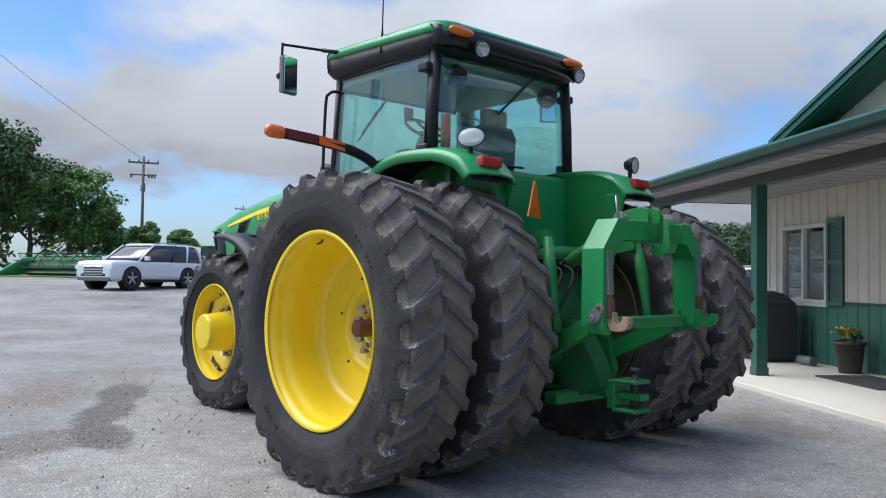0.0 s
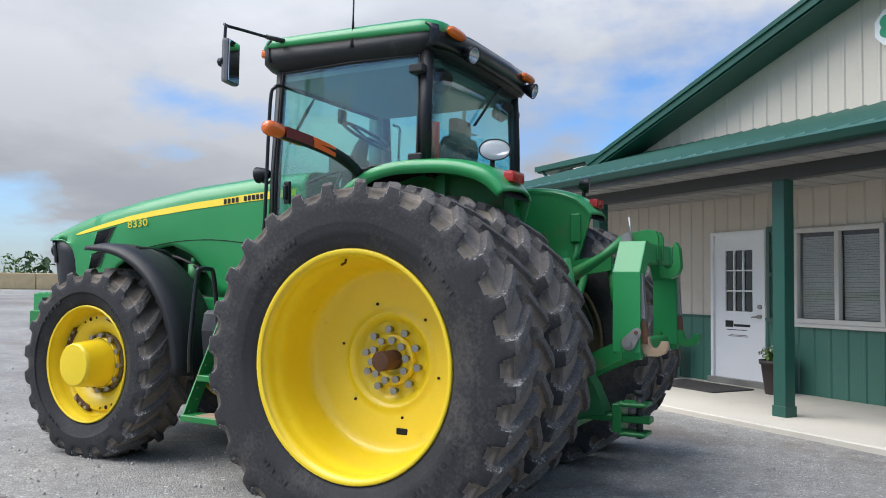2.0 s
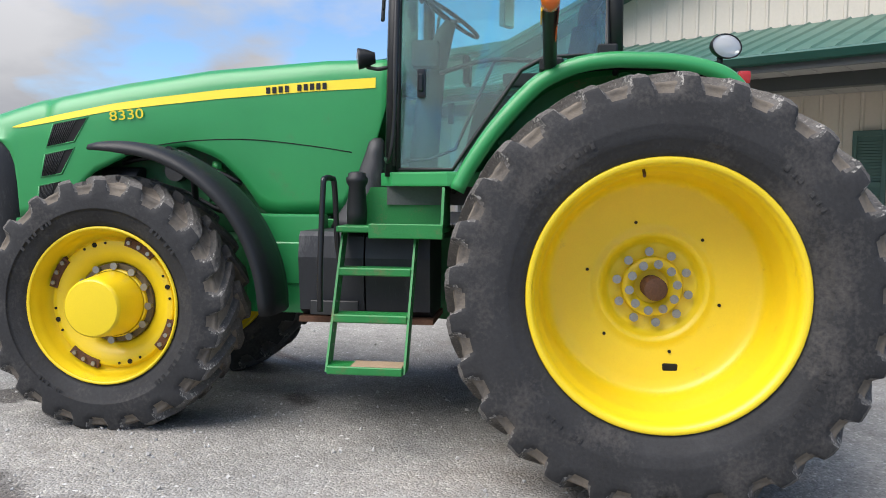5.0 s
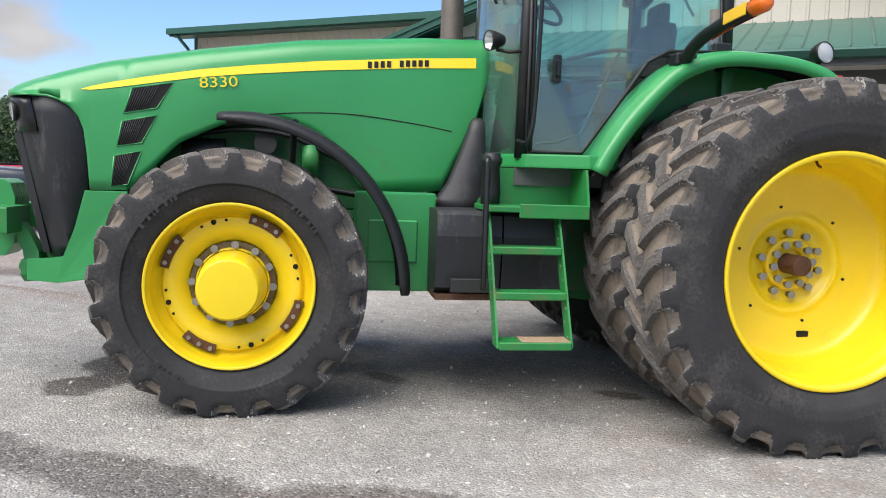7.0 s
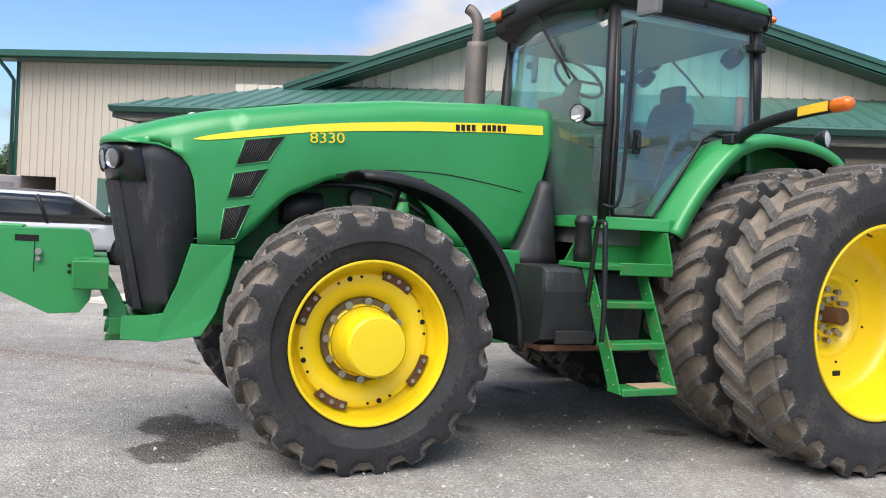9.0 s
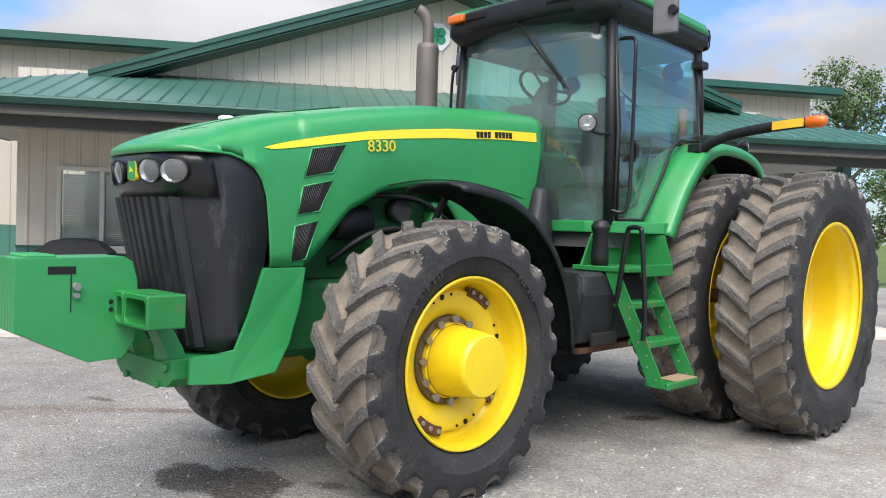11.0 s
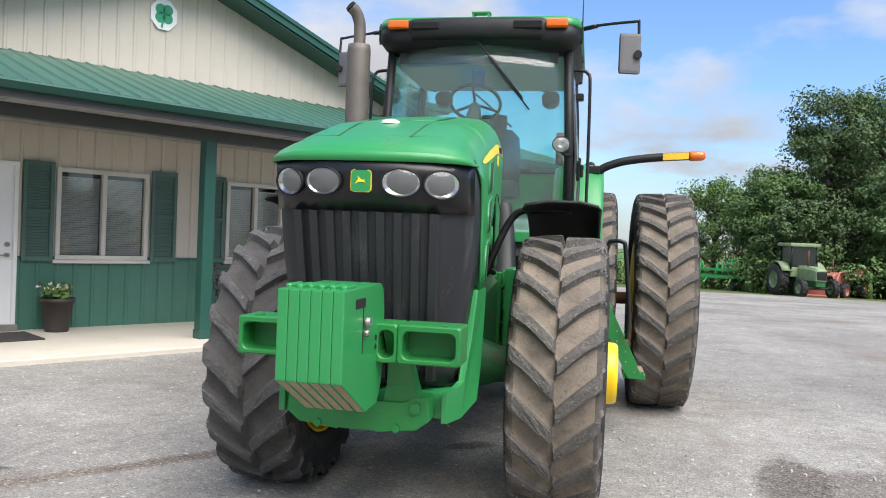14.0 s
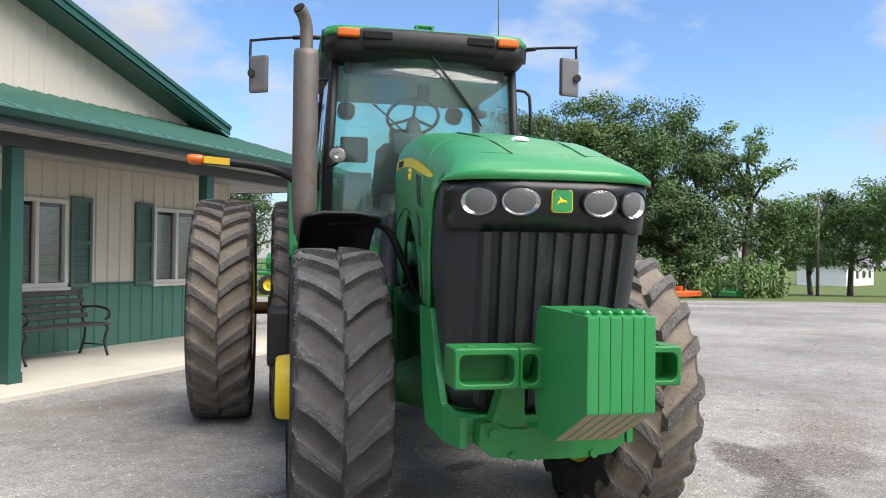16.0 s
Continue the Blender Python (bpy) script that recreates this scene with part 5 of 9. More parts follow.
def hood_ring(y, n=9):
    """Half section from the ridge to the lower edge, mirrored."""
    t, w, b = lerp_table(HOOD_TOP, y), lerp_table(HOOD_W, y), lerp_table(HOOD_BOT, y)
    drop = min(0.21, t - b)
    half = [(0.0, t), (w * 0.42, t - 0.006), (w * 0.66, t - 0.016), (w * 0.82, t - 0.045), (w * 0.90, t - min(0.085, drop * 0.45)), (w * 0.945, t - min(0.13, drop * 0.7)), (w * 0.985, t - drop)]
    for k in range(1, n):
        z = t - drop + (b - t + drop) * k / (n - 1)
        half.append((w * (0.985 + 0.015 * math.sin(k / (n - 1) * math.pi)), z))
    return half


ys = sorted({*[1.48 + i * 0.06 for i in range(49)], 1.56, 1.78, 2.2, 3.7, 3.9, 3.905, 3.918, 3.935, 3.965, 4.01, 4.07, 4.14, 4.26, 4.35, 4.40} - {1.48 + i * 0.06 for i in range(49) if 1.48 + i * 0.06 > 4.27})
hood = bmesh.new()
rings = []
for y in [v for v in ys if v < 4.17] + [4.17]:
    h = hood_ring(y)
    rings.append([(-x, y, z) for x, z in h[::-1]] + [(x, y, z) for x, z in h[1:]])


def nose_front(a):
    """How far forward the nose reaches at a share of its half width."""
    return 4.425 - lerp_table([(0, 0), (0.4, 0.008), (0.66, 0.032), (0.84, 0.075), (0.95, 0.125), (1.0, 0.19)], a)


# the front of the hood rounds off over the headlights
base_ring = [(x, z) for x, z in hood_ring(4.17)]
t0, wid = base_ring[0][1], lerp_table(HOOD_W, 4.17)
for s in (0.15, 0.3, 0.45, 0.6, 0.72, 0.82, 0.9, 0.96, 1.0, 1.004):
    f = (lerp_table(HOOD_TOP, 4.17 + 0.235 * min(s, 1)) - 1.722) / (t0 - 1.722)
    h = []
    for x, z in base_ring:
        zz = 1.722 + (z - 1.722) * f if s <= 1 else 1.716
        h.append((x * (1 + 0.035 * s), 4.17 + s * (nose_front(min(1, x / wid)) - 4.17), zz))
    rings.append([(-x, y, z) for x, y, z in h[::-1]] + h[1:])
bm_loft(hood, rings, closed=False, caps=False)
part("hood", hood, M_GREEN, tractor, "glossy green engine hood", thick=0.012)


def hood_x(y, z):
    """Half width of the hood skin at a place."""
    h = hood_ring(y)
    for (xa, za), (xb, zb) in zip(h, h[1:]):
        if zb <= z <= za and za > zb:
            return xa + (xb - xa) * (za - z) / (za - zb)
    return h[-1][0]


def on_hood(s, y, z, off):
    return (s * (hood_x(y, z) + off), y, z)


# yellow stripe, writing and vents, on both sides
STRIPE = [(1.57, 2.098, 0.066), (2.0, 2.068, 0.062), (2.57, 2.014, 0.058), (3.0, 1.960, 0.052), (3.28, 1.918, 0.046), (3.60, 1.856, 0.042), (3.80, 1.812, 0.034), (3.89, 1.788, 0.023), (3.93, 1.776, 0.013), (3.95, 1.768, 0.003)]
for s in (-1, 1):
    st = bmesh.new()
    rows = []
    for i in range(41):
        y = 1.57 + (3.95 - 1.57) * i / 40
        t, h = lerp_table([(a, b) for a, b, c in STRIPE], y), lerp_table([(a, c) for a, b, c in STRIPE], y)
        rows.append([on_hood(s, y, t - h * k / 3, 0.010) for k in range(4)])
    bm_loft(st, rows, closed=False, caps=False)
    stripe = part("stripe", st, M_DECAL, tractor, "bright yellow side stripe")
    for k in range(9):
        yk = (2.275 if s < 0 else 1.90) - (0.0405 * (k + (1 if k > 3 else 0))) * (1 if s < 0 else -1)
        zt = lerp_table([(a, b) for a, b, c in STRIPE], yk) - 0.012
        xk = s * (hood_x(yk, zt - 0.02) + 0.012)
        part("letter_bar", box(xk - 0.003, xk + 0.003, yk - 0.026, yk, zt - 0.04, zt), M_BLACK, stripe)
    y0, y1 = (3.278, 3.055)
    tm = text_mesh("8330", 0.088, 0.0012)
    ob = new("model_number", tm)
    tm.materials.append(M_DECAL)
    ob.parent = tractor
    ob["label"] = "yellow model number 8330"
    ya, yb = (y0 + 0.005, y1 - 0.0) if s < 0 else (y1 - 0.0, y0 + 0.005)
    xa, xb = s * (hood_x(ya, 1.83) + 0.017), s * (hood_x(yb, 1.83) + 0.017)
    X = Vector((xb - xa, yb - ya, 0.022 * (1 if s < 0 else -1))).normalized()
    Z = Vector((0, 0, 1))
    Nn = X.cross(Z).normalized()
    Yv = Nn.cross(X)
    width = max(v.co.x for v in tm.vertices)
    ob.matrix_basis = Matrix.Translation((xa, ya, 1.808 if s < 0 else 1.83)) @ Matrix((X, Yv, Nn)).transposed().to_4x4() @ Matrix.Diagonal((0.225 / width, 1, 1, 1))
    for quad in (((3.665, 1.788), (3.433, 1.832), (3.524, 1.676), (3.712, 1.640)), ((3.721, 1.592), (3.523, 1.636), (3.610, 1.470), (3.752, 1.447)), ((3.765, 1.390), (3.612, 1.423), (3.689, 1.224), (3.789, 1.21))):
        v = bmesh.new()
        rows = []
        for i in range(5):
            a = [quad[0][k] + (quad[3][k] - quad[0][k]) * i / 4 for k in (0, 1)]
            b = [quad[1][k] + (quad[2][k] - quad[1][k]) * i / 4 for k in (0, 1)]
            rows.append([on_hood(s, a[0] + (b[0] - a[0]) * j / 4, a[1] + (b[1] - a[1]) * j / 4, 0.009) for j in range(5)])
        bm_loft(v, rows, closed=False, caps=False)
        vent = part("vent", v, M_SOOT_SHADE, tractor, "black mesh side vent")
        fin = bmesh.new()
        for i in range(1, 11):
            k = i / 15
            a = [quad[0][q] + (quad[1][q] - quad[0][q]) * k for q in (0, 1)]
            b = [quad[3][q] + (quad[2][q] - quad[3][q]) * k for q in (0, 1)]
            bm_tube(fin, [on_hood(s, *a, 0.012), on_hood(s, *b, 0.012)], 0.0022, 4)
        part("mesh_wire", fin, M_DARKMETAL, vent)
        edge = [on_hood(s, *q, 0.008) for q in quad]
        part("vent_rim", tube([*edge, edge[0]], 0.0055, 6), M_GREEN, vent)
    crease = [on_hood(s, y, z, 0.007) for y, z in ((3.10, 1.635), (2.79, 1.685), (2.39, 1.70), (2.0, 1.665), (1.72, 1.625))]
    part("panel_seam", tube(arc(crease, 5), 0.0035, 6), M_SOOT_SHADE, tractor)
# Hood grooves as thin raised strips, their shade put into dark green.
tops = bmesh.new()
for s in (-1, 1):
    line = [(s * 0.16 + 0.02 * s * (4.2 - y), y, lerp_table(HOOD_TOP, y) + 0.004) for y in (4.25, 4.0, 3.7, 3.3)]
    bm_tube(tops, line, 0.004, 6)
    bm_tube(tops, [(s * 0.16, 4.25, lerp_table(HOOD_TOP, 4.25) + 0.003), (s * 0.29, 4.18, lerp_table(HOOD_TOP, 4.18) - 0.012)], 0.004, 6)
part("hood_groove", tops, M_GREEN_DARK, tractor)
part("hood_cap", lathe([(1.94, 0.045), (1.953, 0.043), (1.961, 0.03), (1.964, 0.0)], "z", 24, m=pose(0.02, 3.9, 0)), M_LENS, tractor, "small white domed cap on the hood")


# ---- nose ----
def nose_ring(z, off=0.0):
    k = (z - 0.78) / 0.94
    yc, w = 4.215 + 0.195 * k + off, 0.366 + 0.056 * min(1, k * 1.6) + off
    yb = lerp_table([(0.78, 4.06), (1.18, 3.925), (1.53, 3.90), (1.72, 3.95)], z)
    half = [(0.0, yc), (0.4, yc - 0.008), (0.66, yc - 0.032), (0.84, yc - 0.075), (0.95, yc - 0.125), (1.0, yc - 0.19)]
    return [(-w, yb, z)] + [(-w * a, y, z) for a, y in half[::-1]] + [(w * a, y, z) for a, y in half[1:]] + [(w, yb, z)]


zs = [0.78, 0.86, 0.95, 1.05, 1.18, 1.3, 1.42, 1.53, 1.62, 1.722]
part("nose_grille", loft([nose_ring(z) for z in zs], closed=False, caps=False), M_NOSE, tractor, "scuffed black nose panel", thick=0.014)
for k in range(9):
    x = -0.30 + 0.075 * k
    a = abs(x) / 0.43
    dy = 0.3 * a * a * 0.16
    g = bmesh.new()
    for z0, z1 in ((0.80, 1.16), (1.16, 1.51)):
        q = []
        for z in (z0, z1):
            kk = (z - 0.78) / 0.94
            yc = 4.215 + 0.195 * kk - dy
            q.append([(x * (0.9 + 0.1 * kk) + dx, yc + yy, z) for dx, yy in ((-0.026, -0.02), (-0.020, 0.022), (0.012, 0.026), (0.024, -0.02))])
        bm_loft(g, q, smooth=False)
    part("grille_slat", g, M_NOSE, tractor)
mesh = bmesh.new()
for i in range(46):
    z = 0.82 + i * 0.015
    bm_tube(mesh, [(p[0] * 0.86, p[1] - (0.0 if abs(p[0]) < 0.3 else 0.0) + 0.004, z) for p in nose_ring(z)[3:-3]], 0.0022, 4)
part("grille_mesh", mesh, M_DARKMETAL, tractor)
band = loft([nose_ring(z, 0.012)[1:-1] for z in (1.515, 1.60, 1.66, 1.712)], closed=False, caps=False)
part("headlight_band", band, M_BLACK_GLOSS, tractor, "glossy black headlight band", thick=0.012)


def lamp_disc(c, nrm, rx, rz, depth, lens, parent, name, housing=None, label=""):
    """An oval lamp: a rim, a bright bowl and a domed lens, looking along nrm."""
    q = Vector(nrm).to_track_quat("Z", "Y").to_matrix().to_4x4()
    m = Matrix.Translation(c) @ q
    sc = Matrix.Diagonal((rx, rz, 1, 1))
    b = bm_lathe(bmesh.new(), [(-depth, 0.55), (-depth * 0.5, 0.9), (-0.004, 1.08), (0.008, 1.1), (0.012, 1.04), (0.004, 0.98)], "z", 32, m=m @ sc)
    body = part(name, b, housing or M_BLACK, parent, label)
    bowl = bm_lathe(bmesh.new(), [(0.004, 0.98), (-depth * 0.35, 0.6), (-depth * 0.5, 0.12), (-depth * 0.5, 0.0)], "z", 32, m=m @ sc)
    part("reflector", bowl, M_CHROME, body)
    part("lens", bm_lathe(bmesh.new(), [(0.006, 1.0), (0.014, 0.8), (0.02, 0.4), (0.021, 0.0)], "z", 32, m=m @ sc), lens or M_LAMPGLASS, body)
    return body


M_LAMPFROST = glass_mat("frosted_lamp_glass", (0.9, 0.91, 0.91), 0.10, 0.5, (0.85, 0.86, 0.86))
M_LAMPGLASS = glass_mat("lamp_glass", (0.82, 0.83, 0.83), 0.10, 0.13, (0.85, 0.86, 0.86))
for s in (-1, 1):
    lamp_disc((s * 0.325, 4.362, 1.630), (s * 0.50, 1, -0.12), 0.074, 0.056, 0.06, None, tractor, "headlight")
    lamp_disc((s * 0.165, 4.404, 1.632), (s * 0.18, 1, -0.15), 0.078, 0.056, 0.06, None, tractor, "headlight")
def rounded(w, h, zc, r):
    return [(sx * (w - r) + r * math.cos(radians(t)), zc + sz * (h - r) + r * math.sin(radians(t))) for sx, sz, t0 in ((1, 1, 0), (-1, 1, 90), (-1, -1, 180), (1, -1, 270)) for t in (t0, t0 + 30, t0 + 60, t0 + 90)]


badge = prism(rounded(0.044, 0.046, 1.635, 0.016), "y", 4.40, 4.4185)
bd = part("badge", badge, M_DECAL, tractor, "green and yellow badge")
part("badge_field", prism(rounded(0.041, 0.043, 1.635, 0.014), "y", 4.40, 4.4205), M_GREEN, bd)
part("badge_mark", prism([(x * 0.85, 1.637 + (z - 1.637) * 0.7) for x, z in [(-0.026, 1.618), (-0.014, 1.628), (0.012, 1.626), (0.028, 1.614), (0.020, 1.634), (0.012, 1.642), (0.017, 1.662), (0.006, 1.650), (-0.004, 1.640), (-0.022, 1.640), (-0.016, 1.632)]], "y", 4.42, 4.4225), M_DECAL, bd)

# green lower nose frame
for s in (-1, 1):
    pts = [(3.935, 1.183), (3.69, 1.183), (3.72, 1.0), (3.78, 0.80), (3.86, 0.665), (4.10, 0.628), (4.285, 0.640), (4.285, 0.768), (4.145, 0.775), (4.062, 0.782), (4.0, 0.95)]
    ns = prism(pts, "x", s * 0.405, s * 0.437, 0.006)
    for v in ns.verts:
        v.co.x *= 1 - 0.15 * max(0, v.co.y - 3.9) / 0.385
    part("nose_side", ns, M_GREEN, tractor)
cross = box(-0.36, 0.36, 4.05, 4.24, 0.645, 0.76, 0.03, 2)
part("nose_cross", cross, M_GREEN, tractor)
cast = prism([(x * 0.84, z) for x, z in [(-0.36, 0.755), (-0.27, 0.755), (-0.24, 0.715), (0.24, 0.715), (0.27, 0.755), (0.36, 0.755), (0.37, 0.66), (0.30, 0.615), (0.10, 0.61), (0.08, 0.60), (-0.08, 0.60), (-0.10, 0.61), (-0.30, 0.615), (-0.37, 0.66)]], "y", 4.20, 4.345, 0.012)
base = part("weight_bracket", cast, M_GREEN_WORN, tractor, "worn green cast weight bracket")
for s in (-1, 1):
    part("bolt", cyl((s * 0.25, 4.34, 0.71), (s * 0.25, 4.365, 0.71), 0.024, n=6), M_GREEN_WORN, base)
    part("bolt", cyl((s * 0.17, 4.34, 0.62), (s * 0.17, 4.36, 0.62), 0.018, n=6), M_GREEN_WORN, base)
for s in (-1, 1):
    rows = []
    for y, z, w in ((4.30, 0.70, 0.085), (4.32, 0.80, 0.06), (4.37, 0.90, 0.045), (4.44, 1.0, 0.045), (4.47, 1.07, 0.05)):
        rows.append([(s * 0.185 - w, y - 0.06, z), (s * 0.185 + w, y - 0.06, z), (s * 0.185 + w, y + 0.03, z), (s * 0.185 - w, y + 0.03, z)])
    part("bracket_arm", loft(rows, smooth=False), M_GREEN_WORN, base)
    wing = bmesh.new()
    # two pockets with rounded corners in one thick casting
    for o0, o1, i0, i1, deep in ((0.206, 0.456, 0.226, 0.436, 0.11), (0.10, 0.206, 0.13, 0.192, 0.15)):
        ring = lambda a, b, z0, z1, y, r: [(s * (xc + r * math.cos(radians(t))), y, zc + r * math.sin(radians(t))) for xc, zc, t0 in ((b - r, z1 - r, 0), (a + r, z1 - r, 90), (a + r, z0 + r, 180), (b - r, z0 + r, 270)) for t in (t0, t0 + 22, t0 + 45, t0 + 67, t0 + 90)]
        bm_loft(wing, [ring(o0, o1, 0.918, 1.072, 4.36, 0.010), ring(o0, o1, 0.918, 1.072, 4.532, 0.010), ring(o0 + 0.005, o1 - 0.005, 0.924, 1.066, 4.54, 0.012), ring(i0 - 0.004, i1 + 0.004, 0.934, 1.050, 4.54, 0.028), ring(i0, i1, 0.938, 1.046, 4.535, 0.028), ring(i0 + 0.004, i1 - 0.004, 0.942, 1.042, 4.54 - deep, 0.024)], smooth=False)
    bm_box(wing, s * 0.40, s * 0.37, 4.46, 4.51, 1.071, 1.077, 0.002)
    part("bracket_wing", wing, M_GREEN_WORN, base)
# suitcase weights
wp = [(4.975, 1.222), (4.50, 1.228), (4.46, 1.205), (4.435, 1.12), (4.43, 0.96), (4.445, 0.83), (4.50, 0.755), (4.66, 0.748), (4.975, 0.905)]
for k in range(6):
    x = -0.125 + 0.040 * k
    bm = prism(wp, "x", x, x + 0.0393, 0.006)
    bmesh.ops.recalc_face_normals(bm, faces=bm.faces)
    for f in bm.faces:
        f.normal_update()
        if f.normal.z < -0.4 and f.calc_area() > 0.008:
            f.material_index = 1
    wt = part("suitcase_weight", bm, [M_GREEN, M_CAST], tractor, "green suitcase weight with a bare cast underside")
    part("carrying_lug", box(x + 0.009, x + 0.031, 4.80, 4.93, 1.215, 1.238, 0.007), M_GREEN, wt)
# Recess, notch and holes are flat plates with their shade in the colour.
det = bmesh.new()
bm_box(det, -0.1275, -0.1245, 4.72, 4.84, 1.15, 1.185, 0.001)
part("weight_recess", det, M_SOOT_SHADE, tractor)
det = bmesh.new()
bm_box(det, -0.127, -0.1245, 4.738, 4.743, 0.98, 1.15)
part("weight_seam", det, M_SOOT_SHADE, tractor)
det = bmesh.new()
bm_box(det, -0.127, -0.1245, 4.47, 4.50, 1.03, 1.06, 0.001)
for y, z in ((4.56, 1.02), (4.56, 0.985)):
    part("weight_hole", cyl((-0.120, y, z), (-0.128, y, z), 0.011, n=12), M_SOOT_SHADE, tractor)
part("weight_notch", det, M_SOOT_SHADE, tractor)
part("weight_pin", bm_cyl(bm_cyl(bmesh.new(), (-0.12, 4.72, 1.095), (-0.15, 4.72, 1.095), 0.018, n=16), (-0.12, 4.72, 1.055), (-0.145, 4.72, 1.055), 0.014, n=6), M_STEEL, tractor)

# ---- chassis and engine ----
ch = bmesh.new()
bm_loft(ch, [[(x * w, y, z0 + (z1 - z0) * h) for x, h in ((-1, 0.1), (-0.8, 0), (0.8, 0), (1, 0.1), (1, 0.9), (0.8, 1), (-0.8, 1), (-1, 0.9))] for y, w, z0, z1 in ((-0.45, 0.25, 0.55, 1.3), (0.3, 0.30, 0.5, 1.3), (0.9, 0.26, 0.55, 1.15), (1.75, 0.26, 0.6, 1.15), (1.8, 0.32, 0.6, 1.2), (2.2, 0.32, 0.6, 1.2), (2.25, 0.25, 0.65, 1.1), (3.9, 0.24, 0.7, 1.1))], smooth=False)
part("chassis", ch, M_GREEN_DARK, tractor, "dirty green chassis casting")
for s in (-1, 1):
    for y in (1.84, 2.16):
        rib = bmesh.new()
        bm_box(rib, s * 0.31, s * 0.345, y - 0.035, y + 0.035, 0.62, 1.2, 0.006)
        for z in (0.72, 0.85, 1.0, 1.1):
            bm_cyl(rib, (s * 0.345, y, z), (s * 0.36, y, z), 0.014, n=6)
        part("chassis_rib", rib, M_GREEN_WORN, tractor)
    for z in (0.70, 0.92, 1.10):
        part("chassis_web", box(s * 0.31, s * 0.33, 1.875, 2.125, z - 0.012, z + 0.012), M_GREEN_WORN, tractor)
en = bmesh.new()
bm_box(en, -0.20, 0.20, 2.0, 3.75, 1.08, 1.75, 0.03)
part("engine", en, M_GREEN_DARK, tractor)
for s in (-1, 1):
    part("fuel_filter", bm_cyl(bm_cyl(bmesh.new(), (s * 0.27, 2.62, 1.30), (s * 0.27, 2.62, 1.50), 0.055), (s * 0.27, 2.62, 1.50), (s * 0.27, 2.62, 1.56), 0.04, 0.03), M_GREEN_WORN, tractor)
    part("alternator", bm_cyl(bmesh.new(), (s * 0.22, 2.9, 1.5), (s * 0.30, 2.9, 1.5), 0.07), M_DARKMETAL, tractor)
    part("air_canister", bm_cyl(bmesh.new(), (s * 0.24, 3.15, 1.42), (s * 0.24, 3.4, 1.42), 0.10), M_BLACK, tractor)
    hose = bmesh.new()
    bm_tube(hose, arc([(s * 0.24, 3.4, 1.2), (s * 0.34, 3.2, 1.35), (s * 0.33, 2.9, 1.38), (s * 0.3, 2.6, 1.25), (s * 0.3, 2.3, 1.2)]), 0.02, 8)
    bm_tube(hose, arc([(s * 0.22, 3.3, 1.55), (s * 0.32, 3.05, 1.58), (s * 0.32, 2.75, 1.55), (s * 0.28, 2.45, 1.42)]), 0.016, 8)
    part("hose", hose, M_BLACK, tractor)
    part("steering_cylinder", cyl((s * 0.2, 2.80, 0.74), (s * 0.6, 2.82, 0.74), 0.035), M_GREEN_DARK, tractor)

# front fenders
for s in (-1, 1):
    rows = []
    for i in range(25):
        a = radians(5 - 98 * i / 24)
        r = 0.905 + 0.075 * i / 24
        tip = min(1, (i + 1.2) / 4) if i < 4 else min(1.0, (25 - i) / 3 + 0.4)
        c, q = math.sin(a), math.cos(a)
        half = [(0.55, -0.03), (0.56, 0.0), (0.68, 0.02), (0.86, 0.02), (0.955, 0.0), (0.972, -0.035 * tip - 0.01)]
        rows.append([(s * x, 3.03 + c * (r + d), FRONT_Z + q * (r + d)) for x, d in half])
    fd = part("front_fender", loft(rows, closed=False, caps=False), M_BLACK, tractor, "black plastic front mudguard", thick=0.016)
    part("fender_bracket", tube(arc([(s * 0.30, 2.75, 1.2), (s * 0.45, 2.72, 1.55), (s * 0.60, 2.75, 1.60), (s * 0.8, 2.7, 1.605)]), 0.022, 8), M_BLACK, fd)
    ribs = bmesh.new()
    for x in (0.66, 0.80):
        bm_tube(ribs, [(s * x, 3.03 + math.sin(radians(-20 - 6 * i)) * (0.948 + 0.003 * i), FRONT_Z + math.cos(radians(-20 - 6 * i)) * (0.948 + 0.003 * i)) for i in range(8)], 0.008, 6)
    part("fender_rib", ribs, M_BLACK, fd)

# toolbox, tank and battery cover
for s in (-1, 1):
    up = loft([[(s * 0.20, y0, z), (s * w, y0, z), (s * w, y1 - 0.02, z), (s * (w - 0.03), y1, z), (s * 0.20, y1, z)] for z, w, y0, y1 in ((1.13, 0.39, 1.47, 1.84), (1.20, 0.38, 1.49, 1.81), (1.30, 0.37, 1.50, 1.74), (1.45, 0.355, 1.505, 1.68), (1.62, 0.335, 1.51, 1.62), (1.69, 0.32, 1.515, 1.60), (1.715, 0.28, 1.53, 1.58))])
    part("side_shield", up, M_NOSE, tractor, "charcoal plastic shield behind the hood")
    for y0, y1 in ((1.50, 1.88), (1.12, 1.49)):
        part("fuel_tank", bm_loft(bmesh.new(), [[(s * 0.35, y0, z), (s * w, y0, z), (s * w, y1, z), (s * 0.35, y1, z)] for z, w in ((0.66, 0.78), (0.70, 0.86), (1.0, 0.90), (1.12, 0.88), (1.145, 0.85))], smooth=False), M_NOSE, tractor, "dusty black plastic tank")
    part("tank_strap", box(s * 0.4, s * 0.88, 1.10, 1.88, 0.63, 0.66), M_RUST, tractor)
for s in (-1, 1):
    fr = bm_box(bmesh.new(), s * 0.38, s * 0.50, 1.84, 2.34, 0.62, 1.23, 0.015, segs=2)
    bm_box(fr, s * 0.495, s * 0.515, 1.95, 2.26, 0.80, 1.06, 0.008)
    part("side_frame", fr, M_GREEN, tractor, "green frame casting beside the engine")
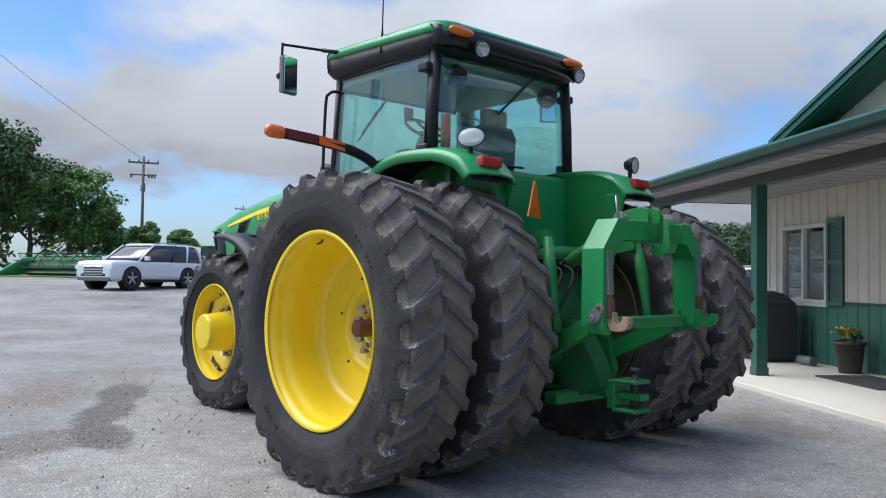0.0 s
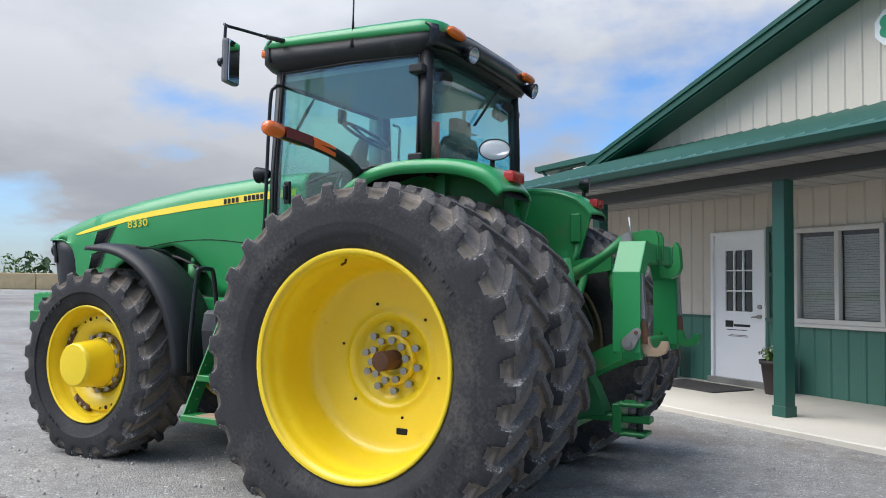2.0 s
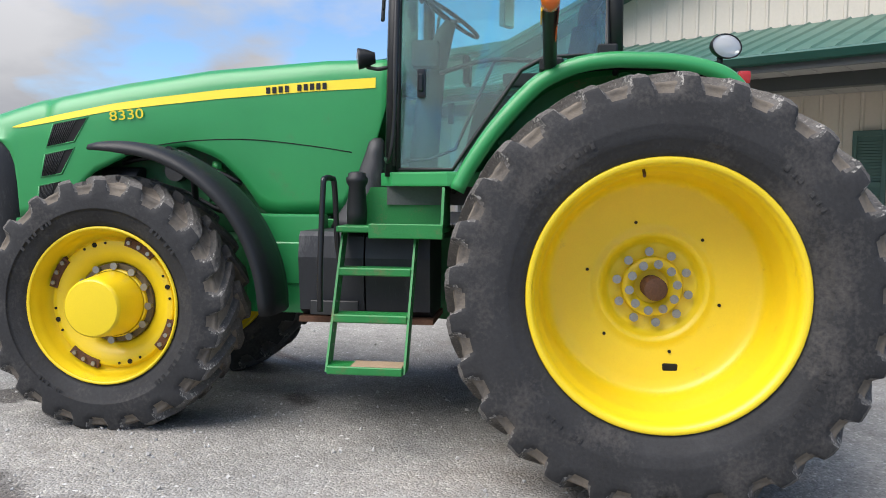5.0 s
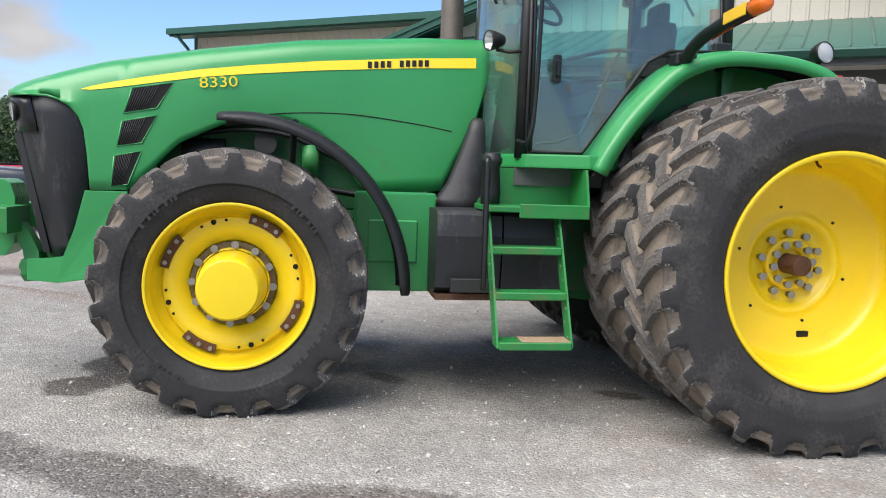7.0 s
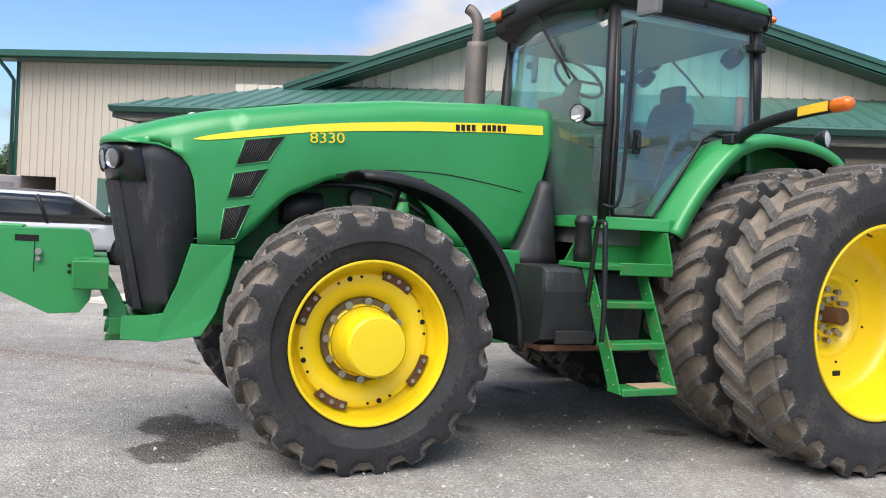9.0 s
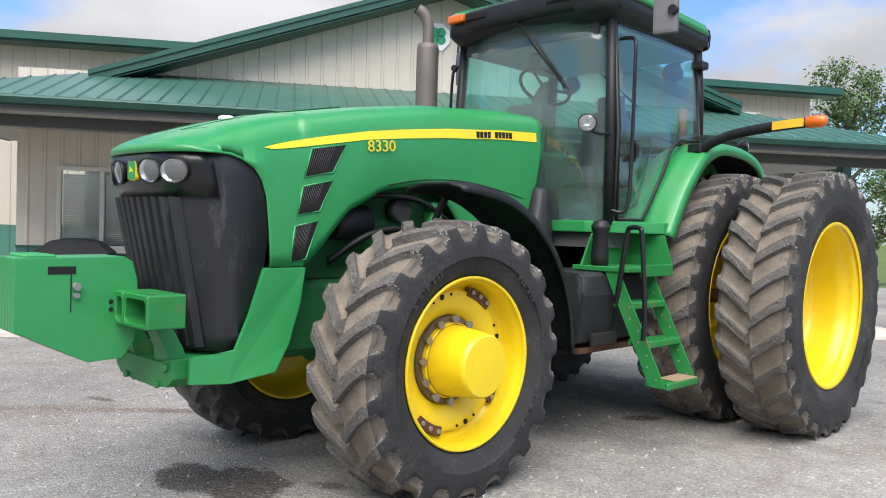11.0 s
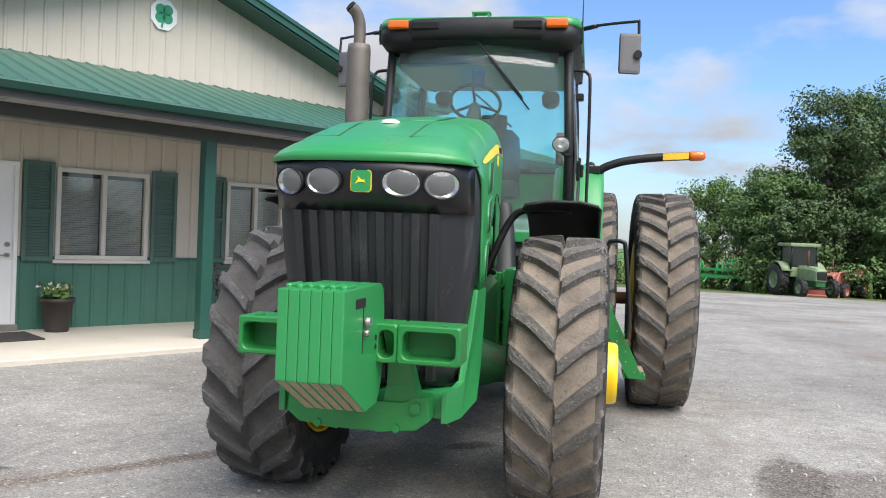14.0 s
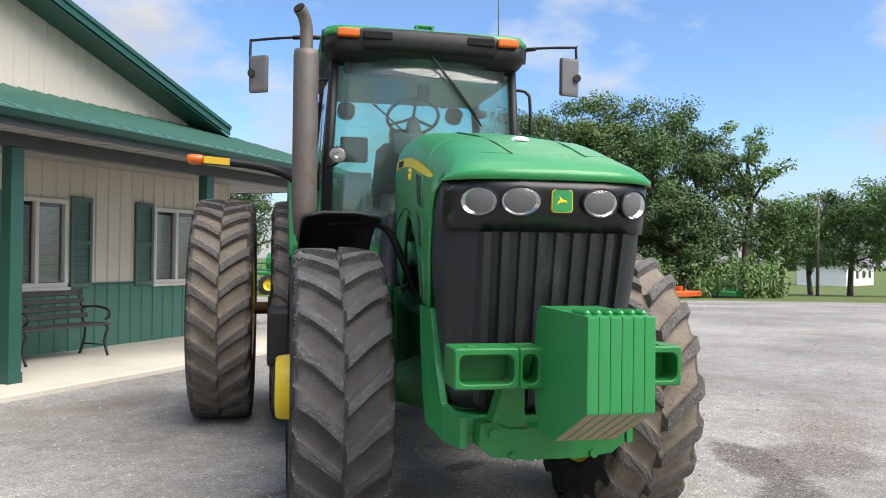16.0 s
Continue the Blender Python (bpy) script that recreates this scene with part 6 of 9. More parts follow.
part("bracket", bm_box(bmesh.new(), -0.93, -0.90, 1.52, 1.80, 0.68, 0.76, 0.004), M_IRON, tractor)

# ---- platform, steps and hand rail on the left ----
plat = bmesh.new()
bm_box(plat, -1.05, -0.62, 1.03, 1.62, 1.150, 1.185, 0.006)
bm_box(plat, -1.052, -1.035, 1.03, 1.44, 1.120, 1.20, 0.005)
bm_prism(plat, [(1.62, 1.185), (1.03, 1.185), (1.03, 1.40), (1.50, 1.40)], "x", -0.70, -0.685)
bm_prism(plat, [(-1.05, 1.185), (-0.70, 1.185), (-0.70, 1.40), (-0.98, 1.40)], "y", 1.03, 1.045)
part("platform", plat, M_GREEN_WORN, tractor, "worn green cab platform")
st = tractor
for y in (1.19, 1.60):
    ladder = bmesh.new()
    ps = [(-0.86, 1.18), (-0.965, 1.18), (-1.15, 0.82), (-1.335, 0.45), (-1.225, 0.45), (-1.04, 0.82)]
    bm_prism(ladder, ps, "y", y - 0.006, y + 0.006)
    for k in range(9):
        z = 1.08 - 0.073 * k
        x = -1.0 - 0.30 * (1.08 - z) / 0.65 + (0.03 if k % 2 else 0.0)
        bm_cyl(ladder, (x, y - 0.009, z), (x, y + 0.009, z), 0.007, n=8, mi=1)
    st = part("step_side", ladder, [M_GREEN_WORN, M_STEEL], tractor, "green step side with worn bolt heads")
for x, z in ((-1.02, 0.955), (-1.14, 0.72), (-1.275, 0.475)):
    t = bmesh.new()
    bm_box(t, x - 0.075, x - 0.055, 1.196, 1.594, z - 0.035, z + 0.008, 0.006)
    bm_box(t, x + 0.065, x + 0.08, 1.196, 1.594, z - 0.03, z + 0.006)
    for k in range(4):
        bm_box(t, x - 0.055 + 0.032 * k, x - 0.035 + 0.032 * k, 1.196, 1.594, z - 0.008, z + 0.006)
    part("tread", t, M_GREEN_WORN, st)
part("muddy_plate", box(-1.345, -1.205, 1.20, 1.47, 0.482, 0.487, 0.002), M_CAST, st, "bare muddy patch of the lowest step")
part("hand_rail", tube(arc([(-1.205, 1.665, 0.74), (-1.21, 1.665, 0.95), (-1.17, 1.66, 1.38), (-1.15, 1.655, 1.435), (-1.08, 1.64, 1.44), (-1.045, 1.63, 1.40), (-1.0, 1.625, 1.10), (-0.965, 1.61, 0.95)], 5), 0.016, 8), M_BLACK_GLOSS, tractor, "black tubular hand rail")
part("intake_pot", lathe([(1.16, 0.0), (1.16, 0.055), (1.25, 0.06), (1.40, 0.048), (1.425, 0.062), (1.45, 0.064), (1.46, 0.052), (1.475, 0.052), (1.485, 0.03), (1.487, 0.0)], "z", 20, m=pose(-0.80, 1.56, 0)), M_BLACK, tractor, "dusty black intake pot with a cap")

# ---- cab ----
def cab_x(z):
    return lerp_table([(1.45, 0.765), (1.8, 0.775), (2.1, 0.765), (2.85, 0.705)], z)


floor_pts = [(-0.60, 1.46), (-0.80, 1.36), (-0.97, 1.02), (-0.97, 0.90), (-0.70, 0.70), (0.70, 0.70), (0.97, 0.90), (0.97, 1.02), (0.80, 1.36), (0.60, 1.46)]
part("cab_sill", prism(floor_pts, "z", 1.405, 1.485, 0.012), M_GREEN, tractor, "green cab sill")
part("cab_floor", box(-0.72, 0.72, 0.02, 1.40, 1.30, 1.41), M_CABIN, tractor)
rear_wall = box(-0.66, 0.66, 0.0, 0.08, 1.15, 2.06, 0.03, 2)
part("cab_back", rear_wall, M_GREEN, tractor)
# glass
door_yz = [(1.325, 1.50), (1.325, 2.15), (1.325, 2.86), (0.70, 2.86), (0.17, 2.85), (0.15, 2.14), (0.50, 2.12), (0.63, 2.05), (0.76, 1.86), (0.90, 1.66), (1.01, 1.50)]
for s in (-1, 1):
    g = bmesh.new()
    vs = [g.verts.new((s * (cab_x(z) + 0.02 * math.sin((y - 0.08) / 1.25 * math.pi)), y, z)) for y, z in door_yz]
    g.faces.new(vs)
    bmesh.ops.triangulate(g, faces=g.faces)
    door = part("door_glass", g, M_GLASS, tractor, "tinted glass cab door", thick=0.006)
    door.visible_shadow = False
    rim = [(s * (cab_x(z) + 0.004 + 0.02 * math.sin((y - 0.08) / 1.25 * math.pi)), y, z) for y, z in door_yz]
    part("door_seal", tube([*rim, rim[0]], 0.013, 6), M_BLACK, door)
    h = bm_box(bmesh.new(), s * 0.785, s * 0.815, 1.165, 1.215, 1.90, 2.06, 0.014, segs=2)
    bm_box(h, s * 0.81, s * 0.84, 1.175, 1.205, 1.93, 2.03, 0.008)
    part("door_handle", h, M_BLACK_GLOSS, door)
    for z in (2.16, 2.74):
        part("door_hinge", box(s * 0.70, s * 0.80, 0.10, 0.21, z - 0.03, z + 0.03, 0.01), M_BLACK, door)
    # pillars
    for nm, a, b, r in (("front_pillar", (0.735, 1.372, 1.46), (0.690, 1.352, 2.92), 0.036), ("rear_pillar", (0.735, 0.11, 2.08), (0.700, 0.12, 2.90), 0.040)):
        bm = bmesh.new()
        bm_tube(bm, [(s * a[0], a[1], a[2]), (s * (a[0] + b[0]) / 2 + s * 0.012, (a[1] + b[1]) / 2, (a[2] + b[2]) / 2), (s * b[0], b[1], b[2])], r, 8, flat=1.1)
        part(nm, bm, M_BLACK, tractor)
    part("pillar_strip", tube([(s * 0.765, 1.35, 1.52), (s * 0.775, 1.35, 2.1), (s * 0.715, 1.345, 2.86)], 0.010, 6), M_DARKMETAL, tractor)
    part("grab_rail", tube(arc([(s * 0.765, 1.40, 1.56), (s * 0.86, 1.36, 1.56), (s * 0.872, 1.33, 1.8), (s * 0.865, 1.31, 2.6), (s * 0.845, 1.29, 2.72), (s * 0.79, 1.28, 2.745), (s * 0.72, 1.28, 2.745)], 4), 0.013, 8), M_BLACK_GLOSS, tractor)

ws = bmesh.new()
rows = []
for i in range(9):
    z = 1.47 + 1.43 * i / 8
    w = cab_x(z) - 0.045
    rows.append([(w * k / 6, 1.375 + 0.135 * (1 - (k / 6) ** 2) - 0.03 * abs(z - 2.1) * 0.6, z) for k in range(-6, 7)])
bm_loft(ws, rows, closed=False, caps=False)
wso = part("windshield", ws, M_GLASS, tractor, "curved tinted windscreen", thick=0.006)
wso.visible_shadow = False
rg = bmesh.new()
bm_loft(rg, [[(k / 4 * (cab_x(z) - 0.04), 0.105 - 0.03 * (1 - (k / 4) ** 2), z) for k in range(-4, 5)] for z in (2.05, 2.4, 2.65, 2.88)], closed=False, caps=False)
rgo = part("rear_window", rg, M_GLASS, tractor, "tinted rear window", thick=0.006)
rgo.visible_shadow = False
part("rear_seal", bm_tube(bm_tube(bmesh.new(), [(-0.72, 0.10, 2.06), (0, 0.075, 2.055), (0.72, 0.10, 2.06)], 0.018, 6), [(-0.30, 0.03, 2.09), (0.12, 0.03, 2.10)], 0.010, 6), M_BLACK, rgo)
wiper = bm_tube(bmesh.new(), [(0.0, 1.53, 2.93), (-0.18, 1.53, 2.72), (-0.37, 1.495, 2.49)], 0.009, 6)
bm_tube(wiper, [(-0.10, 1.535, 2.80), (-0.42, 1.49, 2.41)], 0.012, 6, flat=0.5)
part("wiper", wiper, M_BLACK, wso)
rw = bm_tube(bmesh.new(), [(0.30, 0.05, 2.86), (0.06, 0.045, 2.66), (-0.14, 0.05, 2.48)], 0.010, 6)
part("wiper", rw, M_BLACK, rgo)


# roof: black skirt and visor, green cap
def roof_ring(z, sx, y0, y1, r=0.16):
    pts = []
    for cx, cy, a0 in ((sx - r, y1 - r, 0), (-sx + r, y1 - r, 90), (-sx + r, y0 + r, 180), (sx - r, y0 + r, 270)):
        for k in range(6):
            a = radians(a0 + 18 * k)
            pts.append((cx + r * math.cos(a), cy + r * math.sin(a), z))
    return pts


def tilt(ring, rear=0.0, front=0.0):
    """Lowers the back or lifts the front of a ring in proportion."""
    return [(x, y, z + (front - rear) * (y - 0.65) / 0.85 * 0.5 + (front + rear) * 0.5) for x, y, z in ring]


skirt = [roof_ring(2.84, 0.70, 0.10, 1.36, 0.1), tilt(roof_ring(2.84, 0.755, 0.02, 1.50), 0.02, 0.06), tilt(roof_ring(2.88, 0.785, -0.01, 1.53), 0.03, 0.06), tilt(roof_ring(2.945, 0.785, -0.015, 1.53), 0.04, 0.11)]
part("roof_skirt", loft(skirt), M_BLACK, tractor, "black cab roof skirt")
cap = [tilt(roof_ring(2.92, 0.785, 0.0, 1.527), 0.04, 0.115), tilt(roof_ring(2.935, 0.80, -0.01, 1.53), 0.04, 0.115), tilt(roof_ring(3.01, 0.78, 0.005, 1.515), 0.03, 0.095), tilt(roof_ring(3.05, 0.72, 0.06, 1.46), 0.03, 0.07), tilt(roof_ring(3.08, 0.60, 0.16, 1.34), 0.03, 0.05), tilt(roof_ring(3.10, 0.38, 0.35, 1.1, 0.14), 0.02, 0.04)]
part("roof_cap", loft(cap), M_GREEN, tractor, "green cab roof cap")
visor = bmesh.new()
bm_loft(visor, [[(x * 0.79, 1.40 + 0.16 * (1 - (abs(x)) ** 4) + dy, z) for x in (-1, -0.9, -0.6, -0.2, 0.2, 0.6, 0.9, 1)] for z, dy in ((2.93, -0.02), (2.97, 0.0), (3.06, 0.005), (3.085, -0.02))], closed=False, caps=False)
part("roof_visor", visor, M_BLACK, tractor, thick=0.02)
rear_band = bmesh.new()
bm_loft(rear_band, [[(x * 0.775, -0.028 + 0.10 * abs(x) ** 6 + dy, z) for x in (-1, -0.94, -0.8, -0.4, 0, 0.4, 0.8, 0.94, 1)] for z, dy in ((2.88, 0.02), (2.91, -0.005), (2.985, -0.012), (3.02, 0.0), (3.03, 0.03))], closed=False, caps=False)
part("roof_rear_band", rear_band, M_BLACK_GLOSS, tractor, "glossy black rear edge of the roof", thick=0.02)
for s in (-1, 1):
    part("amber_light", bm_box(bmesh.new(), s * 0.525, s * 0.69, 1.475, 1.57, 3.01, 3.075, 0.026, segs=3), M_AMBER, tractor, "amber roof light")
    part("amber_light", lathe([(-0.115, 0.0), (-0.10, 0.022), (-0.07, 0.032), (0, 0.036), (0.07, 0.032), (0.10, 0.022), (0.115, 0.0)], "x", 20, m=pose(s * 0.61, -0.045, 2.985)), M_AMBER, tractor, "amber roof light")
    part("work_light_pocket", box(s * 0.28, s * 0.50, 1.50, 1.572, 3.0, 3.065, 0.01), M_SOOT_SHADE, tractor)
    wl_body = lamp_disc((s * 0.44 if s < 0 else 0.64, -0.085, 2.885), (s * 0.1, -1, -0.35), 0.062, 0.055, 0.08, None, tractor, "roof_work_light")
    lamp_disc((s * 0.675, 1.575, 2.14), (s * 0.25, 1, -0.1), 0.062, 0.055, 0.09, None, tractor, "pillar_work_light")
    part("lamp_bracket", tube([(s * 0.74, 1.39, 2.08), (s * 0.70, 1.46, 2.075), (s * 0.675, 1.53, 2.09)], 0.012, 6), M_BLACK, tractor)
    # mirrors on their arms; the one beside the exhaust is folded further back
    if s < 0:
        pts, clamp = [(-0.68, 1.20, 3.06), (-0.86, 1.32, 3.075), (-1.17, 1.42, 3.08), (-1.205, 1.42, 3.06), (-1.205, 1.42, 2.82)], [(-0.70, 1.22, 3.06), (-0.90, 1.33, 3.076)]
        knob, mm = (-1.205, 1.42, 2.83), pose(-1.145, 1.42, 2.84, 0, 0, 14)
    else:
        pts, clamp = [(0.70, 1.03, 3.135), (1.00, 0.885, 3.152), (1.30, 0.76, 3.142), (1.328, 0.752, 3.12), (1.328, 0.78, 2.86)], [(0.72, 1.02, 3.136), (0.99, 0.89, 3.152)]
        knob, mm = (1.318, 0.79, 2.864), pose(1.258, 0.79, 2.862, 0, 0, -30)
    arm = bm_tube(bmesh.new(), arc(pts, 4), 0.011, 8)
    bm_cyl(arm, *clamp, 0.018, n=8)
    ma = part("mirror_arm", arm, M_BLACK_GLOSS, tractor)
    part("mirror_shell", bm_box(bmesh.new(), -0.080, 0.080, -0.02, 0.03, -0.150, 0.150, 0.022, m=mm, segs=2), M_GREYPLASTIC, ma, "grey plastic mirror housing")
    part("mirror_glass", bm_box(bmesh.new(), -0.070, 0.070, -0.026, -0.020, -0.140, 0.140, 0.002, m=mm), M_MIRROR, ma, "mirror glass")
    part("mirror_knob", cyl(knob, (knob[0], knob[1] + 0.04, knob[2]), 0.03), M_BLACK, ma)
part("battery_box", bm_box(bmesh.new(), 0.66, 1.16, 1.12, 1.52, 0.60, 1.02, 0.04, segs=2), M_BLACK, tractor, "black moulded battery box")
part("antenna", bm_tube(bm_cyl(bmesh.new(), (-0.775, 0.67, 2.94), (-0.775, 0.67, 3.05), 0.02, 0.012), [(-0.775, 0.67, 3.03), (-0.775, 0.67, 3.15), (-0.77, 0.66, 4.0)], [0.012, 0.006, 0.002], 6), M_BLACK, tractor)
gps = bmesh.new()
for x in (-0.06, 0.06):
    bm_box(gps, x - 0.008, x + 0.008, 1.25, 1.33, 3.13, 3.19)
bm_box(gps, -0.075, 0.075, 1.25, 1.33, 3.185, 3.20, 0.004)
part("roof_bracket", gps, M_GREEN, tractor)
# exhaust
ex = bmesh.new()
bm_tube(ex, [(0.91, 1.56, 1.55), (0.91, 1.56, 1.75), (0.91, 1.56, 2.84), (0.91, 1.56, 2.885), (0.91, 1.56, 2.89)], [0.07, 0.09, 0.09, 0.085, 0.05], 24)
mf = part("exhaust_muffler", ex, M_PIPE, tractor, "weathered grey exhaust stack")
tip = bm_tube(bmesh.new(), arc([(0.91, 1.56, 2.87), (0.91, 1.56, 3.00), (0.915, 1.57, 3.07), (0.935, 1.595, 3.13), (0.965, 1.63, 3.165)], 5), 0.046, 18)
part("exhaust_tip", tip, M_PIPE, mf)
part("exhaust_mouth", cyl((0.963, 1.628, 3.163), (0.972, 1.638, 3.172), 0.042, n=18), M_SOOT_SHADE, mf)
part("heat_shield", bm_box(bmesh.new(), 0.80, 0.96, 1.44, 1.52, 1.5, 1.62, 0.01), M_BLACK, tractor)

# ---- inside the cab ----
seat = bmesh.new()
bm_box(seat, -0.27, 0.27, 0.30, 0.80, 1.78, 1.93, 0.05, segs=2)
part("seat_cushion", seat, M_SEAT, tractor)
part("seat_back", loft([[(x * w, y0 + yy, z) for x, yy in ((-1, 0), (-0.7, 0.06), (0.7, 0.06), (1, 0), (0.8, -0.09), (-0.8, -0.09))] for z, w, y0 in ((1.86, 0.25, 0.36), (2.1, 0.27, 0.31), (2.35, 0.24, 0.27), (2.42, 0.17, 0.26))]), M_SEAT, tractor)
part("head_rest", bm_box(bmesh.new(), -0.12, 0.12, 0.20, 0.28, 2.42, 2.56, 0.035, segs=2), M_SEAT, tractor)
part("seat_base", box(-0.18, 0.18, 0.35, 0.72, 1.41, 1.78, 0.03), M_CABIN, tractor)
part("console", loft([[(0.33, 0.25, 1.41), (0.62, 0.25, 1.41), (0.62, 1.1, 1.41), (0.33, 1.1, 1.41)], [(0.34, 0.25, 2.0), (0.60, 0.25, 2.0), (0.56, 0.95, 2.08), (0.36, 0.95, 2.08)]], smooth=False), M_CABIN, tractor)
part("arm_rest", bm_box(bmesh.new(), -0.38, -0.29, 0.35, 0.75, 2.02, 2.10, 0.02, segs=2), M_SEAT, tractor)
col = bm_tube(bmesh.new(), [(0.04, 1.30, 1.5), (0.04, 1.24, 2.15), (0.05, 1.16, 2.42), (0.05, 1.12, 2.50)], [0.10, 0.085, 0.06, 0.04], 12)
part("steering_column", col, M_CABIN, tractor)
wheel = bmesh.new()
sm = Matrix.Translation((0.05, 1.11, 2.52)) @ Matrix.Rotation(radians(34), 4, "X")
bm_tube(wheel, [sm @ Vector((0.205 * math.cos(k / 32 * math.tau), 0.205 * math.sin(k / 32 * math.tau), 0)) for k in range(33)], 0.014, 8)
for k in range(3):
    a = radians(90 + 120 * k)
    bm_tube(wheel, [sm @ Vector((0, 0, -0.015)), sm @ Vector((0.2 * math.cos(a), 0.2 * math.sin(a), 0))], 0.012, 6)
part("steering_wheel", wheel, M_BLACK, tractor)
part("dash", bm_box(bmesh.new(), -0.12, 0.22, 1.18, 1.36, 2.18, 2.36, 0.04, segs=2), M_CABIN, tractor)
part("monitor", bm_box(bmesh.new(), 0.40, 0.62, 1.02, 1.07, 2.15, 2.35, 0.012), M_BLACK, tractor)
part("sun_shade", box(-0.62, 0.62, 1.38, 1.40, 2.78, 2.88), M_SEAT, tractor)
part("head_lining", box(-0.69, 0.69, 0.13, 1.36, 2.80, 2.838), M_LINING, tractor, "pale grey cab head lining")
part("fire_bottle", cyl((-0.60, 0.12, 2.12), (-0.60, 0.12, 2.42), 0.035), M_OLDRED, tractor)
part("inner_mirror", bm_box(bmesh.new(), -0.05, 0.05, 1.30, 1.33, 2.62, 2.74, 0.01), M_BLACK, tractor)
for s in (-1, 1):
    part("cab_speaker", cyl((s * 0.5, 0.16, 2.74), (s * 0.5, 0.10, 2.70), 0.08, n=20), M_BLACK, tractor)
rail = bm_tube(bmesh.new(), arc([(-0.70, 1.1, 2.05), (-0.72, 0.8, 2.12), (-0.72, 0.4, 2.10), (-0.70, 0.15, 2.10)], 4), 0.014, 6)
bm_tube(rail, [(-0.72, 0.78, 2.12), (-0.73, 1.0, 1.62), (-0.73, 1.15, 1.56), (-0.73, 1.28, 1.55)], 0.011, 6)
part("door_bar", rail, M_BLACK, tractor)

# ---- rear fenders ----
F_TOP = [(1.0, 1.40), (0.935, 1.525), (0.79, 1.735), (0.585, 1.955), (0.455, 2.035), (0.32, 2.085), (0.155, 2.108), (-0.01, 2.106), (-0.14, 2.100), (-0.26, 2.084), (-0.37, 2.056), (-0.46, 2.018), (-0.53, 1.955), (-0.575, 1.895)]
for s in (-1, 1):
    rows = []
    line = [(p.x, p.y) for p in arc([(y, z, 0) for y, z in F_TOP], 3)]
    for i, (y, z) in enumerate(line):
        y2, z2 = line[min(i + 1, len(line) - 1)]
        y1, z1 = line[max(i - 1, 0)]
        t = Vector((y2 - y1, z2 - z1)).normalized()
        nrm = Vector((-t.y, t.x))          # inward, towards the wheel
        k = min(1.0, i / 8)
        end = 1 - max(0, (i - len(line) + 7) / 7) * 0.35
        xs = [(0.60, 0.10), (0.615, 0.0), (0.75, -0.015 * k - 0.004), (0.90, -0.010 * k - 0.002), (0.978, 0.004), (0.999, 0.016 * end), (1.003, 0.078 * end), (0.985, 0.075 * end)]
        rows.append([(s * x, y + nrm.x * d, z + nrm.y * d) for x, d in xs])
    wall_yz = F_TOP[2:] + [(-0.52, 1.70), (-0.42, 1.38), (0.62, 1.38)]
    part("fender_wall", prism([(y, z - 0.012) for y, z in wall_yz], "x", s * 0.585, s * 0.612), M_GREEN_WORN, tractor, "green inner wall of the mudguard")
    fe = part("rear_fender", loft(rows, closed=False, caps=False), M_GREEN, tractor, "rounded green rear mudguard", thick=0.014)
    # Near-black sheet that carries the shade under the mudguard.
    part("fender_liner", loft([[(s * x, y + 0.0, z - 0.035) for x in (0.58, 0.985)] for y, z in line], closed=False, caps=False), M_SOOT_SHADE, fe)
    part("tail_light", bm_box(bmesh.new(), s * 0.72, s * 0.90, -0.585, -0.520, 1.955, 2.025, 0.02, segs=2), M_REDLENS, fe, "red tail light")
    lamp_disc((s * 0.88, -0.455, 2.152), (s * 0.35, -1, -0.1) if s > 0 else (-0.92, -0.45, 0.05), 0.090, 0.060, 0.07, M_LAMPFROST, tractor, "fender_work_light")
    part("lamp_stem", cyl((s * 0.86, -0.43, 2.02), (s * 0.86, -0.43, 2.12), 0.016, n=10), M_BLACK, tractor)
    # wide-load marker arms
    arm_l = arc([(s * 0.94, 0.47, 2.03), (s * 1.02, 0.475, 2.085), (s * 1.17, 0.48, 2.135), (s * 1.39, 0.485, 2.168), (s * 1.66, 0.49, 2.188), (s * 1.72, 0.49, 2.19)], 5)
    am = part("marker_arm", tube(arm_l, 0.036, 10, 1.0), M_BLACK, tractor, "black wide-load marker arm")
    part("marker_foot", bm_box(bmesh.new(), s * 0.86, s * 0.97, 0.40, 0.53, 2.015, 2.09, 0.012), M_BLACK, am)
    part("amber_marker", tube([(s * 1.705, 0.49, 2.19), (s * 1.72, 0.49, 2.19), (s * 1.805, 0.49, 2.194), (s * 1.83, 0.49, 2.194), (s * 1.84, 0.49, 2.194)], [0.036, 0.043, 0.043, 0.033, 0.012], 14), M_AMBER, am, "amber marker lens")
    for y, a, b, mt, nm in ((1, 1.49, 1.70, M_REFLYEL, "yellow_reflector"), (-1, 1.46, 1.70, M_REFLRED, "red_reflector"), (-1, 1.24, 1.45, M_ORANGE, "orange_reflector")):
        zc = [(x, lerp_table([(0.94, 2.03), (1.02, 2.085), (1.17, 2.135), (1.39, 2.168), (1.66, 2.188), (1.9, 2.194)], x)) for x in (a, (a + b) / 2, b)]
        rfl = bmesh.new()
        bm_loft(rfl, [[(s * x, 0.49 + y * 0.034, z - 0.030), (s * x, 0.49 + y * 0.041, z - 0.028), (s * x, 0.49 + y * 0.041, z + 0.028), (s * x, 0.49 + y * 0.034, z + 0.030)] for x, z in zc], smooth=False)
        part(nm, rfl, mt, am)

